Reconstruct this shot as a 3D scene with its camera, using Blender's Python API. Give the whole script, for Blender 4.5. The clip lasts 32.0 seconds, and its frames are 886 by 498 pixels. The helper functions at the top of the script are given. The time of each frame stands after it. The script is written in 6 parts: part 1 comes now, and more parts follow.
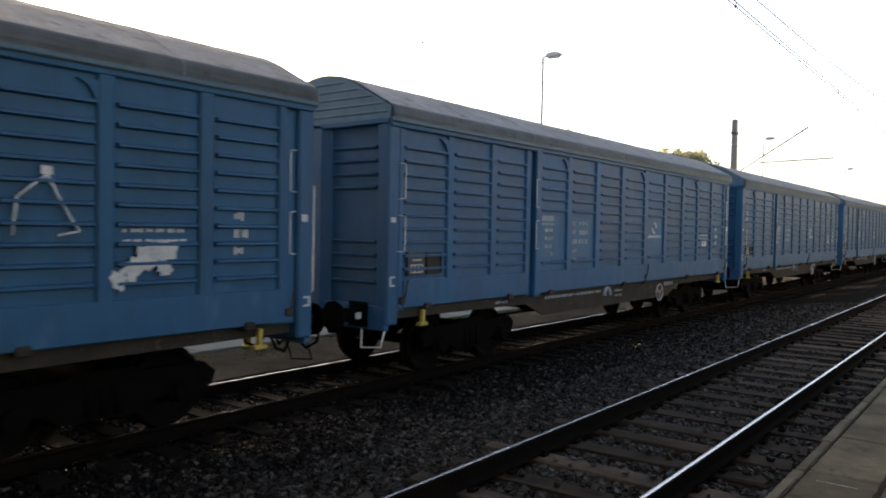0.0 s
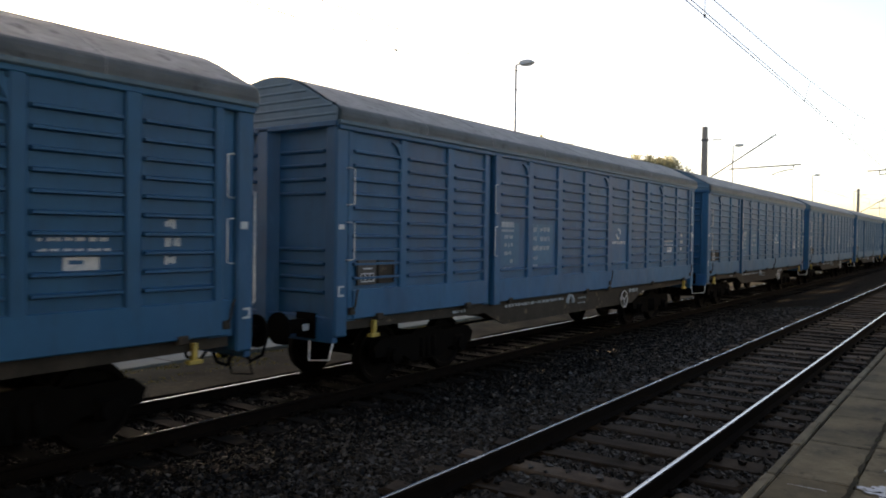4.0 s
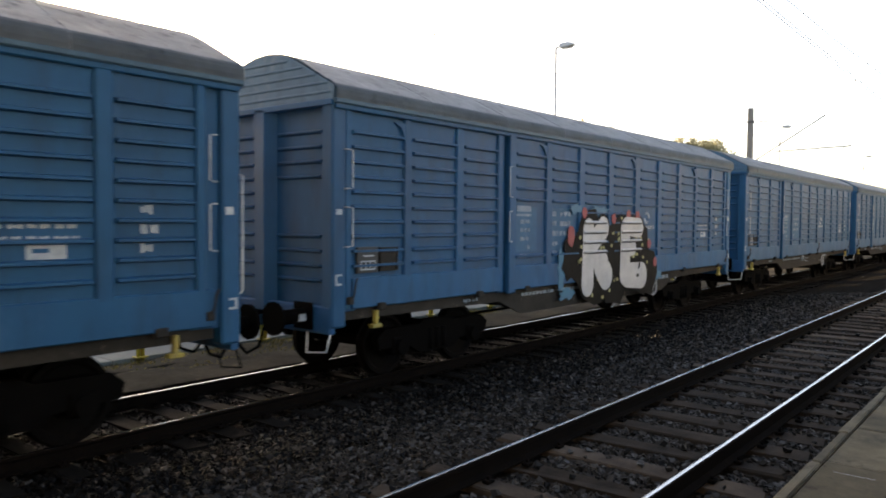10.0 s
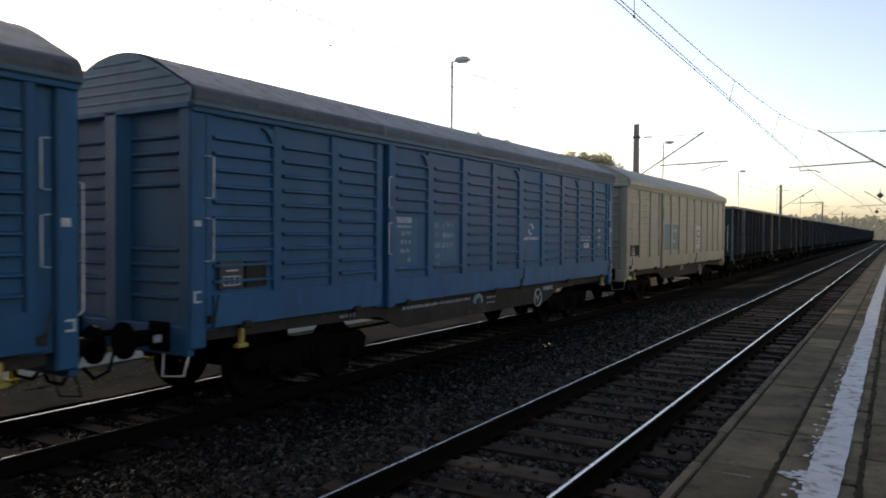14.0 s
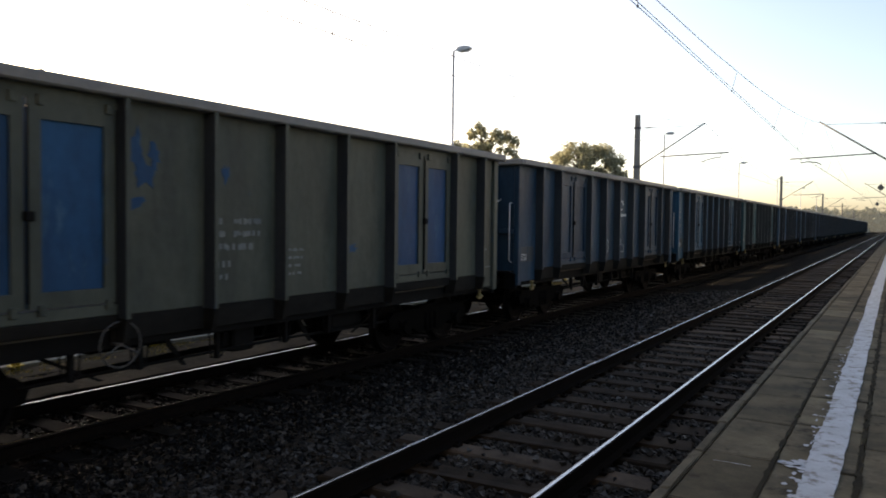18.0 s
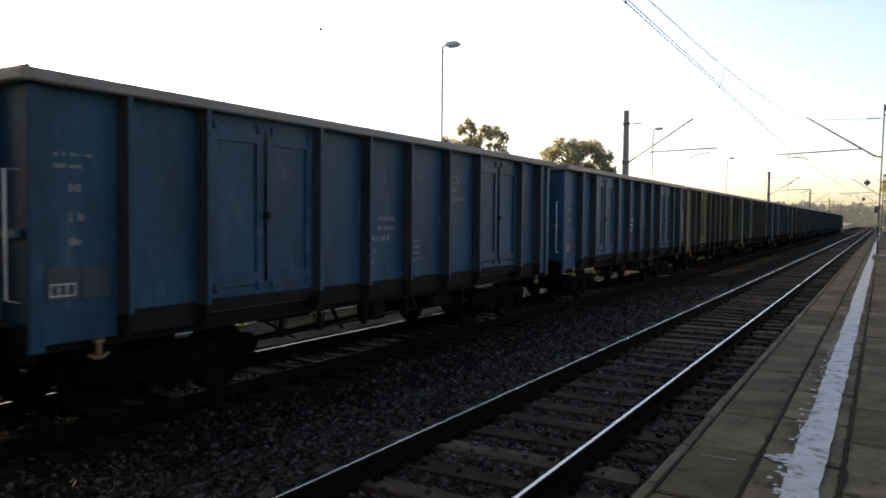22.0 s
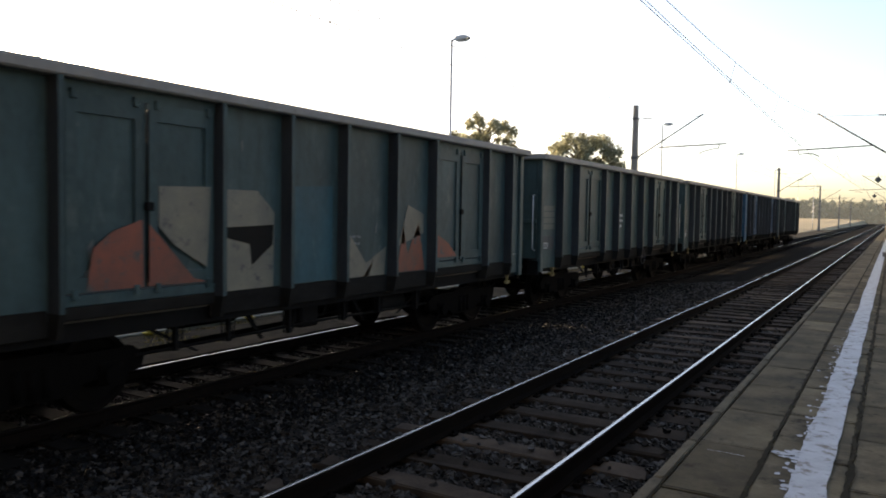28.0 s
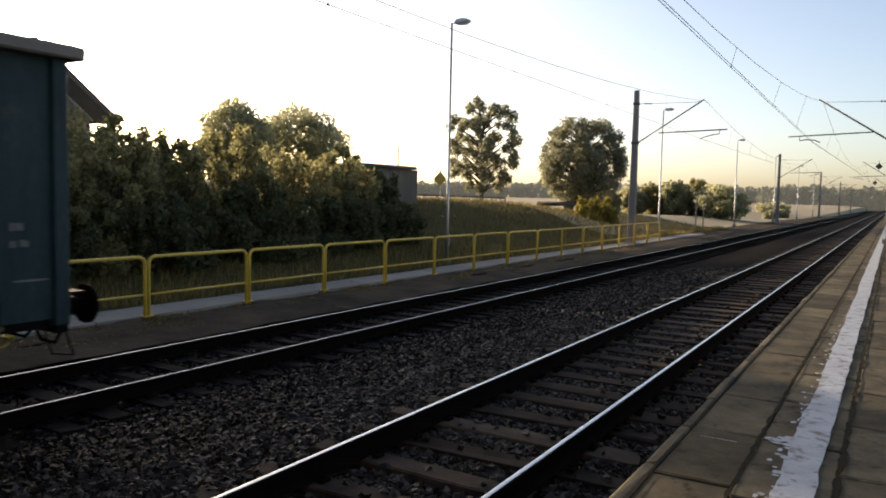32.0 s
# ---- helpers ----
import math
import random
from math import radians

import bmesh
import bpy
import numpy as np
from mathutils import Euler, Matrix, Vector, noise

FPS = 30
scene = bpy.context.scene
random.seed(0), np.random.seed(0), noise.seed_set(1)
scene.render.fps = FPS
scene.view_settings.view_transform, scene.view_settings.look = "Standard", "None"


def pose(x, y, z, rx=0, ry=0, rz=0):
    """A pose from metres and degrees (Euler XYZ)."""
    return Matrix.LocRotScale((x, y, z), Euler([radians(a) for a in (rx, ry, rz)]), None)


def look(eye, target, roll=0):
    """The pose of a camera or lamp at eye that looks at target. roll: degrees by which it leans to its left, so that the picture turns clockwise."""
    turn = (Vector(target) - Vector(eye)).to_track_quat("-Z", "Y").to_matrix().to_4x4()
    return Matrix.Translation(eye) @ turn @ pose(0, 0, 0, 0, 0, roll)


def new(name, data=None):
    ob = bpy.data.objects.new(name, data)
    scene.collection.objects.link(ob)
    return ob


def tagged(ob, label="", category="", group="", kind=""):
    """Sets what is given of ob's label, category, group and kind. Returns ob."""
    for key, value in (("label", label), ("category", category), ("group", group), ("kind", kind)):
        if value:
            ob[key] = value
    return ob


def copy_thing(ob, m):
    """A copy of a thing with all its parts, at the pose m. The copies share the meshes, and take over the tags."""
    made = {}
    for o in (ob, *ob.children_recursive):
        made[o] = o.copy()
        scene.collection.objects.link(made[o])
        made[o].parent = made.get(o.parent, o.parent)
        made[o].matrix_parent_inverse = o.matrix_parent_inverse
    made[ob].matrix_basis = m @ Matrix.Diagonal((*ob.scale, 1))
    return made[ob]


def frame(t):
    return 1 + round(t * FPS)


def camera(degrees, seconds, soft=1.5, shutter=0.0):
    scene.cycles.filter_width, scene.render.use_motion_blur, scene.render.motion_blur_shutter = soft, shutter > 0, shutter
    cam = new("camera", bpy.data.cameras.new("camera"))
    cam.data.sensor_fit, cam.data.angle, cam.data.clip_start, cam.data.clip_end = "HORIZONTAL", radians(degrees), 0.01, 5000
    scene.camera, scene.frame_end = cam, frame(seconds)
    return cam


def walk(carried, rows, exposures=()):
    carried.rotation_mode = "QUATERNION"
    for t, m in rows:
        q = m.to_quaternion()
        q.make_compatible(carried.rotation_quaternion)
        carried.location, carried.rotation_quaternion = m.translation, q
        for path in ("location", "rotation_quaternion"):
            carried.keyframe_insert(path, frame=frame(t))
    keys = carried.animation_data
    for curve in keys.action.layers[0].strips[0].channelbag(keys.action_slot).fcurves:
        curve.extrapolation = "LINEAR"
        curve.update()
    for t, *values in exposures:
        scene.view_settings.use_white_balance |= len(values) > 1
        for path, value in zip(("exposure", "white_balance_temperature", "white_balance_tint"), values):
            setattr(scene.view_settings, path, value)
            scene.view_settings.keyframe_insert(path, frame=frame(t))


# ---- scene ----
# ---- camera ----
cam = camera(61.02, 32.0, 1.85, 0.08)


def eye_pose(x, y, z, yaw, pitch, roll):
    """Camera pose: yaw to the left of the track's direction, pitch up, roll as in look()."""
    a, b = radians(yaw), radians(pitch)
    way = Vector((-math.sin(a) * math.cos(b), math.cos(a) * math.cos(b), math.sin(b)))
    return look(Vector((x, y, z)), Vector((x, y, z)) + way, roll)


PATH = [
    (0, 2.273, -0.174, 2.047, 37.739, -1.611, 1.013),
    (0.5, 2.285, -0.175, 2.050, 39.143, -1.659, 1.281),
    (1, 2.295, -0.170, 2.061, 38.571, -1.502, 1.694),
    (1.5, 2.291, -0.171, 2.060, 36.702, -1.052, 1.698),
    (2, 2.285, -0.173, 2.059, 35.870, -0.669, 1.111),
    (2.5, 2.273, -0.175, 2.069, 36.172, -0.852, 1.183),
    (3, 2.277, -0.170, 2.065, 35.826, -1.121, 1.127),
    (3.5, 2.275, -0.172, 2.058, 35.569, -1.003, 0.793),
    (5.5, 2.276, -0.175, 2.057, 36.944, -1.927, 0.685),
    (6, 2.282, -0.171, 2.054, 37.215, -2.159, 0.292),
    (6.5, 2.282, -0.172, 2.048, 38.191, -2.428, 0.037),
    (7, 2.281, -0.171, 2.054, 38.365, -2.558, 0.307),
    (7.5, 2.280, -0.172, 2.056, 38.154, -2.740, 0.288),
    (8, 2.282, -0.174, 2.057, 38.769, -2.669, 0.251),
    (8.5, 2.276, -0.178, 2.054, 38.693, -2.633, 0.083),
    (9, 2.272, -0.181, 2.062, 39.197, -2.765, 0.061),
    (9.5, 2.284, -0.177, 2.062, 39.802, -2.558, 0.321),
    (10, 2.286, -0.176, 2.058, 38.831, -2.228, 0.484),
    (10.5, 2.281, -0.174, 2.059, 37.737, -1.909, 0.300),
    (11, 2.280, -0.172, 2.058, 36.967, -1.981, 0.235),
    (11.5, 2.281, -0.168, 2.061, 35.698, -1.913, 0.602),
    (12, 2.283, -0.166, 2.064, 34.197, -1.851, 0.694),
    (12.5, 2.289, -0.163, 2.069, 32.428, -1.793, 0.665),
    (13, 2.282, -0.159, 2.069, 31.634, -1.826, 0.538),
    (13.5, 2.282, -0.157, 2.057, 31.286, -1.549, 0.611),
    (14, 2.297, -0.156, 2.068, 31.124, -1.313, 0.377),
    (14.5, 2.286, -0.166, 2.058, 30.732, -1.391, 0.263),
    (15, 2.283, -0.167, 2.061, 30.930, -1.677, 0.413),
    (15.5, 2.289, -0.167, 2.061, 31.225, -1.628, 0.192),
    (17.5, 2.285, -0.179, 2.058, 30.875, -2.060, 0.811),
    (18, 2.281, -0.181, 2.059, 31.096, -2.078, 0.695),
    (18.5, 2.287, -0.177, 2.062, 31.671, -2.287, 0.992),
    (19, 2.283, -0.176, 2.058, 31.435, -2.330, 0.957),
    (19.5, 2.283, -0.171, 2.063, 30.426, -2.136, 1.037),
    (20, 2.285, -0.177, 2.057, 30.670, -2.157, 0.993),
    (20.5, 2.283, -0.177, 2.054, 30.534, -2.304, 1.034),
    (21, 2.279, -0.181, 2.047, 30.681, -1.974, 0.812),
    (21.5, 2.285, -0.180, 2.057, 30.554, -2.142, 0.558),
    (22, 2.292, -0.177, 2.065, 30.310, -2.405, 0.604),
    (22.5, 2.292, -0.178, 2.056, 29.871, -2.453, 0.838),
    (23, 2.291, -0.174, 2.055, 29.629, -2.360, 0.664),
    (23.5, 2.288, -0.175, 2.055, 29.906, -2.798, 0.780),
    (24, 2.281, -0.174, 2.055, 29.728, -2.911, 0.758),
    (24.5, 2.284, -0.167, 2.059, 29.134, -2.912, 0.706),
    (25, 2.281, -0.169, 2.059, 29.689, -2.782, 0.619),
    (25.5, 2.284, -0.172, 2.057, 30.190, -2.501, 0.603),
    (27.5, 2.287, -0.178, 2.059, 30.975, -2.807, 0.986),
    (28, 2.289, -0.177, 2.057, 30.891, -2.837, 0.966),
    (28.5, 2.274, -0.177, 2.051, 30.494, -3.257, 0.702),
    (29, 2.275, -0.169, 2.055, 30.282, -2.906, 0.784),
    (29.5, 2.276, -0.166, 2.061, 30.912, -2.958, 0.901),
    (30, 2.283, -0.166, 2.063, 30.474, -3.127, 1.191),
    (30.5, 2.275, -0.172, 2.050, 30.453, -3.097, 1.266),
    (31, 2.274, -0.164, 2.053, 30.708, -2.853, 1.127),
    (31.5, 2.276, -0.159, 2.052, 30.797, -3.246, 1.014),
    (32, 2.312, -0.144, 2.060, 30.862, -4.014, 1.276),
]
EXPOSURES = [(t, e, 8200 if t < 12 else 7500 if t < 31.5 else 7200, 13) for t, e in ((0.0, 1.95), (1.0, 1.95), (2.0, 1.5), (3.0, 1.55), (6.0, 2.08), (7.0, 2.24), (8.0, 2.38), (9.0, 2.38), (10.5, 2.18), (13.0, 1.49),
                                                                                          (15.0, 1.25), (18.0, 1.42), (23.0, 1.49), (28.0, 1.6), (31.0, 1.54), (32.0, 0.95))]
walk(cam, [(r[0], eye_pose(*r[1:])) for r in PATH], EXPOSURES)

# ---- sky and sun ----
SUN_LEFT, SUN_UP = 70.0, 12.3      # degrees left of the track's direction, and above the horizon
world = bpy.data.worlds.new("sky")
scene.world = world
world.use_nodes = True
wn, wl = world.node_tree.nodes, world.node_tree.links
sky = wn.new("ShaderNodeTexSky")
sky.sky_type = "NISHITA"
sky.sun_disc = False
sky.sun_elevation = radians(SUN_UP)
sky.sun_rotation = radians(360.0 - SUN_LEFT)
sky.altitude = 100
sky.air_density, sky.dust_density, sky.ozone_density = 0.7, 2.4, 1.2
wn["Background"].inputs["Strength"].default_value = 0.15
wl.new(sky.outputs["Color"], wn["Background"].inputs["Color"])
sun_data = bpy.data.lights.new("sun", "SUN")
sun_data.energy, sun_data.angle, sun_data.color = 4.2, radians(0.6), (1.0, 0.83, 0.62)
sun = new("sun", sun_data)
_a, _e = radians(SUN_LEFT), radians(SUN_UP)
sun.matrix_world = look((-60 * math.sin(_a), 60 * math.cos(_a), 60 * math.tan(_e)), (0, 0, 0))

# ---- materials ----
MATS = {}


def material(name, color, color2=None, rough=0.7, metal=0.0, scale=3.0, fine=40.0, bump=0.15, dist=0.01, stain=None,
             stain_at=0.62, streak=1.0, vary=0.06, spec=0.5, contrast=1.0, coords="Object", grime=None, dent=0.0):
    """A weathered surface: two tones in broad patches, fine grain, stains with a shape of their own, fine relief."""
    if name in MATS:
        return MATS[name]
    m = bpy.data.materials.new(name)
    m.use_nodes = True
    n, l = m.node_tree.nodes, m.node_tree.links
    p = n["Principled BSDF"]
    tc = n.new("ShaderNodeTexCoord")
    info = n.new("ShaderNodeObjectInfo")
    mp = n.new("ShaderNodeMapping")
    mp.inputs["Scale"].default_value = (1, 1, 1 / streak)
    off = n.new("ShaderNodeVectorMath")
    off.operation = "MULTIPLY_ADD"
    l.new(info.outputs["Random"], off.inputs[0])
    off.inputs[1].default_value = (13.0, 7.0, 5.0)
    l.new(tc.outputs[coords], off.inputs[2])
    l.new(off.outputs[0], mp.inputs["Vector"])
    broad = n.new("ShaderNodeTexNoise")
    broad.inputs["Scale"].default_value, broad.inputs["Detail"].default_value, broad.inputs["Roughness"].default_value = scale, 6, 0.62
    l.new(mp.outputs[0], broad.inputs["Vector"])
    grain = n.new("ShaderNodeTexNoise")
    grain.inputs["Scale"].default_value, grain.inputs["Detail"].default_value = fine, 4
    l.new(tc.outputs[coords], grain.inputs["Vector"])
    ramp = n.new("ShaderNodeValToRGB")
    ramp.color_ramp.elements[0].position, ramp.color_ramp.elements[1].position = 0.5 - 0.22 / contrast, 0.5 + 0.22 / contrast
    c2 = color2 or tuple(c * 0.65 for c in color)
    ramp.color_ramp.elements[0].color, ramp.color_ramp.elements[1].color = (*c2, 1), (*color, 1)
    l.new(broad.outputs["Fac"], ramp.inputs["Fac"])
    last = ramp.outputs["Color"]
    if stain:
        sn = n.new("ShaderNodeTexNoise")
        sn.inputs["Scale"].default_value, sn.inputs["Detail"].default_value, sn.inputs["Roughness"].default_value = scale * 2.3, 8, 0.7
        l.new(mp.outputs[0], sn.inputs["Vector"])
        sr = n.new("ShaderNodeValToRGB")
        sr.color_ramp.elements[0].position, sr.color_ramp.elements[1].position = stain_at, stain_at + 0.1
        l.new(sn.outputs["Fac"], sr.inputs["Fac"])
        mx = n.new("ShaderNodeMixRGB")
        l.new(sr.outputs["Color"], mx.inputs["Fac"])
        l.new(last, mx.inputs["Color1"])
        mx.inputs["Color2"].default_value = (*stain, 1)
        last = mx.outputs["Color"]
    if grime:
        gm = n.new("ShaderNodeMapping")
        gm.inputs["Scale"].default_value = (1, 1, 0.22)
        l.new(off.outputs[0], gm.inputs["Vector"])
        gn = n.new("ShaderNodeTexNoise")
        gn.inputs["Scale"].default_value, gn.inputs["Detail"].default_value, gn.inputs["Roughness"].default_value = 4.2, 7, 0.72
        l.new(gm.outputs[0], gn.inputs["Vector"])
        gr = n.new("ShaderNodeMapRange")
        gr.inputs["From Min"].default_value, gr.inputs["From Max"].default_value = 0.5, 0.78
        gr.inputs["To Max"].default_value = 0.6
        l.new(gn.outputs["Fac"], gr.inputs["Value"])
        gx = n.new("ShaderNodeMixRGB")
        l.new(gr.outputs[0], gx.inputs["Fac"])
        l.new(last, gx.inputs["Color1"])
        gx.inputs["Color2"].default_value = (*grime, 1)
        last = gx.outputs["Color"]
    g2 = n.new("ShaderNodeMapRange")
    g2.inputs["To Min"].default_value, g2.inputs["To Max"].default_value = 0.82, 1.18
    l.new(grain.outputs["Fac"], g2.inputs["Value"])
    hv = n.new("ShaderNodeHueSaturation")
    l.new(last, hv.inputs["Color"])
    rv = n.new("ShaderNodeMapRange")
    rv.inputs["To Min"].default_value, rv.inputs["To Max"].default_value = 1 - vary, 1 + vary
    l.new(info.outputs["Random"], rv.inputs["Value"])
    mu = n.new("ShaderNodeMath")
    mu.operation = "MULTIPLY"
    l.new(g2.outputs[0], mu.inputs[0])
    l.new(rv.outputs[0], mu.inputs[1])
    l.new(mu.outputs[0], hv.inputs["Value"])
    l.new(hv.outputs["Color"], p.inputs["Base Color"])
    rr = n.new("ShaderNodeMapRange")
    rr.inputs["To Min"].default_value, rr.inputs["To Max"].default_value = max(0.05, rough - 0.14), min(1, rough + 0.14)
    l.new(broad.outputs["Fac"], rr.inputs["Value"])
    l.new(rr.outputs[0], p.inputs["Roughness"])
    p.inputs["Metallic"].default_value = metal
    p.inputs["Specular IOR Level"].default_value = spec
    if bump:
        bp = n.new("ShaderNodeBump")
        bp.inputs["Strength"].default_value, bp.inputs["Distance"].default_value = bump, dist
        l.new(grain.outputs["Fac"], bp.inputs["Height"])
        l.new(bp.outputs[0], p.inputs["Normal"])
        if dent:
            dn = n.new("ShaderNodeTexNoise")
            dn.inputs["Scale"].default_value, dn.inputs["Detail"].default_value = 1.7, 2
            l.new(off.outputs[0], dn.inputs["Vector"])
            db = n.new("ShaderNodeBump")
            db.inputs["Strength"].default_value, db.inputs["Distance"].default_value = 0.6, dent
            l.new(dn.outputs["Fac"], db.inputs["Height"])
            l.new(db.outputs[0], bp.inputs["Normal"])
    MATS[name] = m
    return m


def leaf_material(name, a, b, through_light=0.35):
    """Leaves: colour varies leaf by leaf, part of the light passes through."""
    m = bpy.data.materials.new(name)
    m.use_nodes = True
    n, l = m.node_tree.nodes, m.node_tree.links
    geo = n.new("ShaderNodeNewGeometry")
    ramp = n.new("ShaderNodeValToRGB")
    ramp.color_ramp.elements[0].color, ramp.color_ramp.elements[1].color = (*a, 1), (*b, 1)
    l.new(geo.outputs["Random Per Island"], ramp.inputs["Fac"])
    p = n["Principled BSDF"]
    p.inputs["Roughness"].default_value = 0.65
    p.inputs["Specular IOR Level"].default_value = 0.18
    l.new(ramp.outputs["Color"], p.inputs["Base Color"])
    tr = n.new("ShaderNodeBsdfTranslucent")
    l.new(ramp.outputs["Color"], tr.inputs["Color"])
    mx = n.new("ShaderNodeMixShader")
    mx.inputs["Fac"].default_value = through_light
    l.new(p.outputs[0], mx.inputs[1])
    l.new(tr.outputs[0], mx.inputs[2])
    l.new(mx.outputs[0], n["Material Output"].inputs["Surface"])
    return m


BLUE = material("blue_paint", (0.008, 0.085, 0.186), (0.007, 0.06, 0.136), spec=0.25, rough=0.5, grime=(0.009, 0.032, 0.062), dent=0.04, scale=0.8, fine=2.6, bump=0.22, dist=0.03, stain=(0.022, 0.095, 0.195), stain_at=0.6, streak=4)
BLUE_DIRTY = material("blue_paint_dirty", (0.010, 0.088, 0.215), (0.012, 0.055, 0.125), spec=0.25, rough=0.62, scale=1.6, fine=18, bump=0.12, stain=(0.035, 0.033, 0.03), stain_at=0.6, streak=2)
CHALKY = material("blue_paint_chalky", (0.045, 0.118, 0.195), (0.025, 0.09, 0.165), spec=0.2, rough=0.6, scale=3, fine=12, bump=0.1, stain=(0.1, 0.17, 0.25), stain_at=0.58, streak=3)
ENDPLATE = material("enamel_plate_worn", (0.12, 0.18, 0.22), (0.03, 0.1, 0.17), spec=0.2, rough=0.6, scale=6, fine=20, bump=0.1, stain=(0.05, 0.06, 0.07), stain_at=0.6)
# gable and eave colour, paler and greyer than the walls
PALEBLUE = material("blue_paint_pale", (0.075, 0.14, 0.19), (0.045, 0.1, 0.155), spec=0.25, rough=0.5, grime=(0.03, 0.05, 0.07), scale=0.9, fine=3.0, bump=0.2, dist=0.02, stain=(0.12, 0.17, 0.21), stain_at=0.6, streak=3)
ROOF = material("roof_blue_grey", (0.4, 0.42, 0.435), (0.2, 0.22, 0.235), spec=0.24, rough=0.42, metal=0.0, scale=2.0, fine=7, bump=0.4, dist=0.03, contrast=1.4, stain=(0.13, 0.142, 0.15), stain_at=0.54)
ROOFLOW = material("roof_shoulder_shade", (0.19, 0.22, 0.245), (0.11, 0.135, 0.155), spec=0.2, rough=0.5, scale=1.6, fine=7, bump=0.2, stain=(0.08, 0.1, 0.115), stain_at=0.57)
SOLEBAR = material("underframe_grey_brown", (0.045, 0.041, 0.036), (0.019, 0.0178, 0.0165), spec=0.1, rough=0.8, scale=2, fine=25, bump=0.2, stain=(0.13, 0.1, 0.075), stain_at=0.6)
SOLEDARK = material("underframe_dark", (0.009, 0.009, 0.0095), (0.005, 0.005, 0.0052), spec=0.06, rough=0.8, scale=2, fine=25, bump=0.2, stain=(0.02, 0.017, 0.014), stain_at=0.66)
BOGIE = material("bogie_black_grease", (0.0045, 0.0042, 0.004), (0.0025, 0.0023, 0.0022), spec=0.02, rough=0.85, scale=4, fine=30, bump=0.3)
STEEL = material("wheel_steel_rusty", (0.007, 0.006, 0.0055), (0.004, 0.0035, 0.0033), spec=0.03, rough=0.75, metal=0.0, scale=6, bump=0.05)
WHITEP = material("white_rail_paint", (0.78, 0.79, 0.78), (0.6, 0.6, 0.58), rough=0.5, scale=8, bump=0.05)
SIGNWHITE = material("stencil_white", (0.52, 0.55, 0.56), (0.22, 0.27, 0.33), rough=0.6, scale=9, fine=60, bump=0.0, contrast=0.8)
MARKDIM = material("stencil_half_faded", (0.3, 0.345, 0.38), (0.1, 0.15, 0.21), rough=0.65, scale=8, fine=50, bump=0.0)
RAILPAINT = material("handrail_paint_dirty", (0.56, 0.58, 0.59), (0.36, 0.38, 0.4), rough=0.5, scale=8, bump=0.05)
STENCILF = material("stencil_faded", (0.2, 0.225, 0.23), (0.045, 0.065, 0.08), rough=0.7, scale=6, fine=40, bump=0.0, contrast=0.8)
YELLOWP = material("yellow_bracket_paint", (0.42, 0.32, 0.06), (0.2, 0.15, 0.04), rough=0.55, scale=9, bump=0.1)
HOOKDIM = material("yellow_paint_dirty", (0.19, 0.145, 0.04), (0.07, 0.055, 0.025), rough=0.65, scale=9, bump=0.1)
PLATE = material("label_plate_black", (0.026, 0.03, 0.034), (0.016, 0.017, 0.02), rough=0.6, scale=8, bump=0.1, stain=(0.16, 0.1, 0.06), stain_at=0.66)
# dark tone that stands in for shade on the posts' -y faces
SHADEDARK = material("shaded_face_dark", (0.042, 0.049, 0.056), (0.022, 0.026, 0.031), spec=0.05, rough=0.9, scale=2.2, fine=20, bump=0.2, stain=(0.03, 0.04, 0.05), stain_at=0.6, streak=4)
RAILGRIME = material("lower_rail_grime", (0.017, 0.0165, 0.0155), (0.008, 0.0078, 0.0075), spec=0.05, rough=0.85, scale=2.4, fine=18, bump=0.25, streak=0.4)
PLATEB = material("plate_blue_black", (0.02, 0.036, 0.05), (0.012, 0.02, 0.028), rough=0.6, scale=5, bump=0.1, stain=(0.04, 0.05, 0.055), stain_at=0.6)
WOODIN = material("wagon_floor_dirt", (0.09, 0.075, 0.06), rough=0.9, scale=2, fine=20, bump=0.4)
CREAM = material("cream_wagon_paint", (0.29, 0.285, 0.235), (0.2, 0.197, 0.158), grime=(0.09, 0.072, 0.05), rough=0.58, scale=0.9, fine=20, bump=0.08, stain=(0.27, 0.22, 0.15), stain_at=0.64, streak=4)
CREAMROOF = material("cream_roof", (0.55, 0.55, 0.50), (0.42, 0.42, 0.38), rough=0.45, metal=0.0, scale=1.2, fine=12, bump=0.1, stain=(0.25, 0.23, 0.2))
CARDC = material("pale_sign_panel", (0.42, 0.42, 0.37), (0.33, 0.33, 0.29), rough=0.55, scale=3, fine=20, bump=0.05, grime=(0.2, 0.18, 0.14))
TEALSIGN = material("teal_sign_panel", (0.055, 0.14, 0.18), (0.035, 0.085, 0.11), rough=0.5, scale=3, bump=0.05, stain=(0.1, 0.13, 0.14), stain_at=0.62)
CONCRETE = material("platform_concrete", (0.126, 0.107, 0.07), (0.043, 0.038, 0.028), spec=0.06, rough=0.85, contrast=1.3, scale=1.6, fine=45, bump=0.35, dist=0.006, stain=(0.033, 0.028, 0.02), stain_at=0.56, vary=0.3, coords="Object", grime=(0.17, 0.145, 0.1))
SOIL = material("joint_soil", (0.028, 0.024, 0.016), (0.014, 0.0125, 0.009), spec=0.05, rough=0.95, scale=5, fine=40, bump=0.6, stain=(0.03, 0.034, 0.014), stain_at=0.58)
KERB = material("kerb_stone", (0.135, 0.118, 0.083), (0.06, 0.053, 0.039), spec=0.06, rough=0.82, stain=(0.05, 0.043, 0.034), stain_at=0.58, scale=3, fine=50, bump=0.4, dist=0.006, vary=0.16)
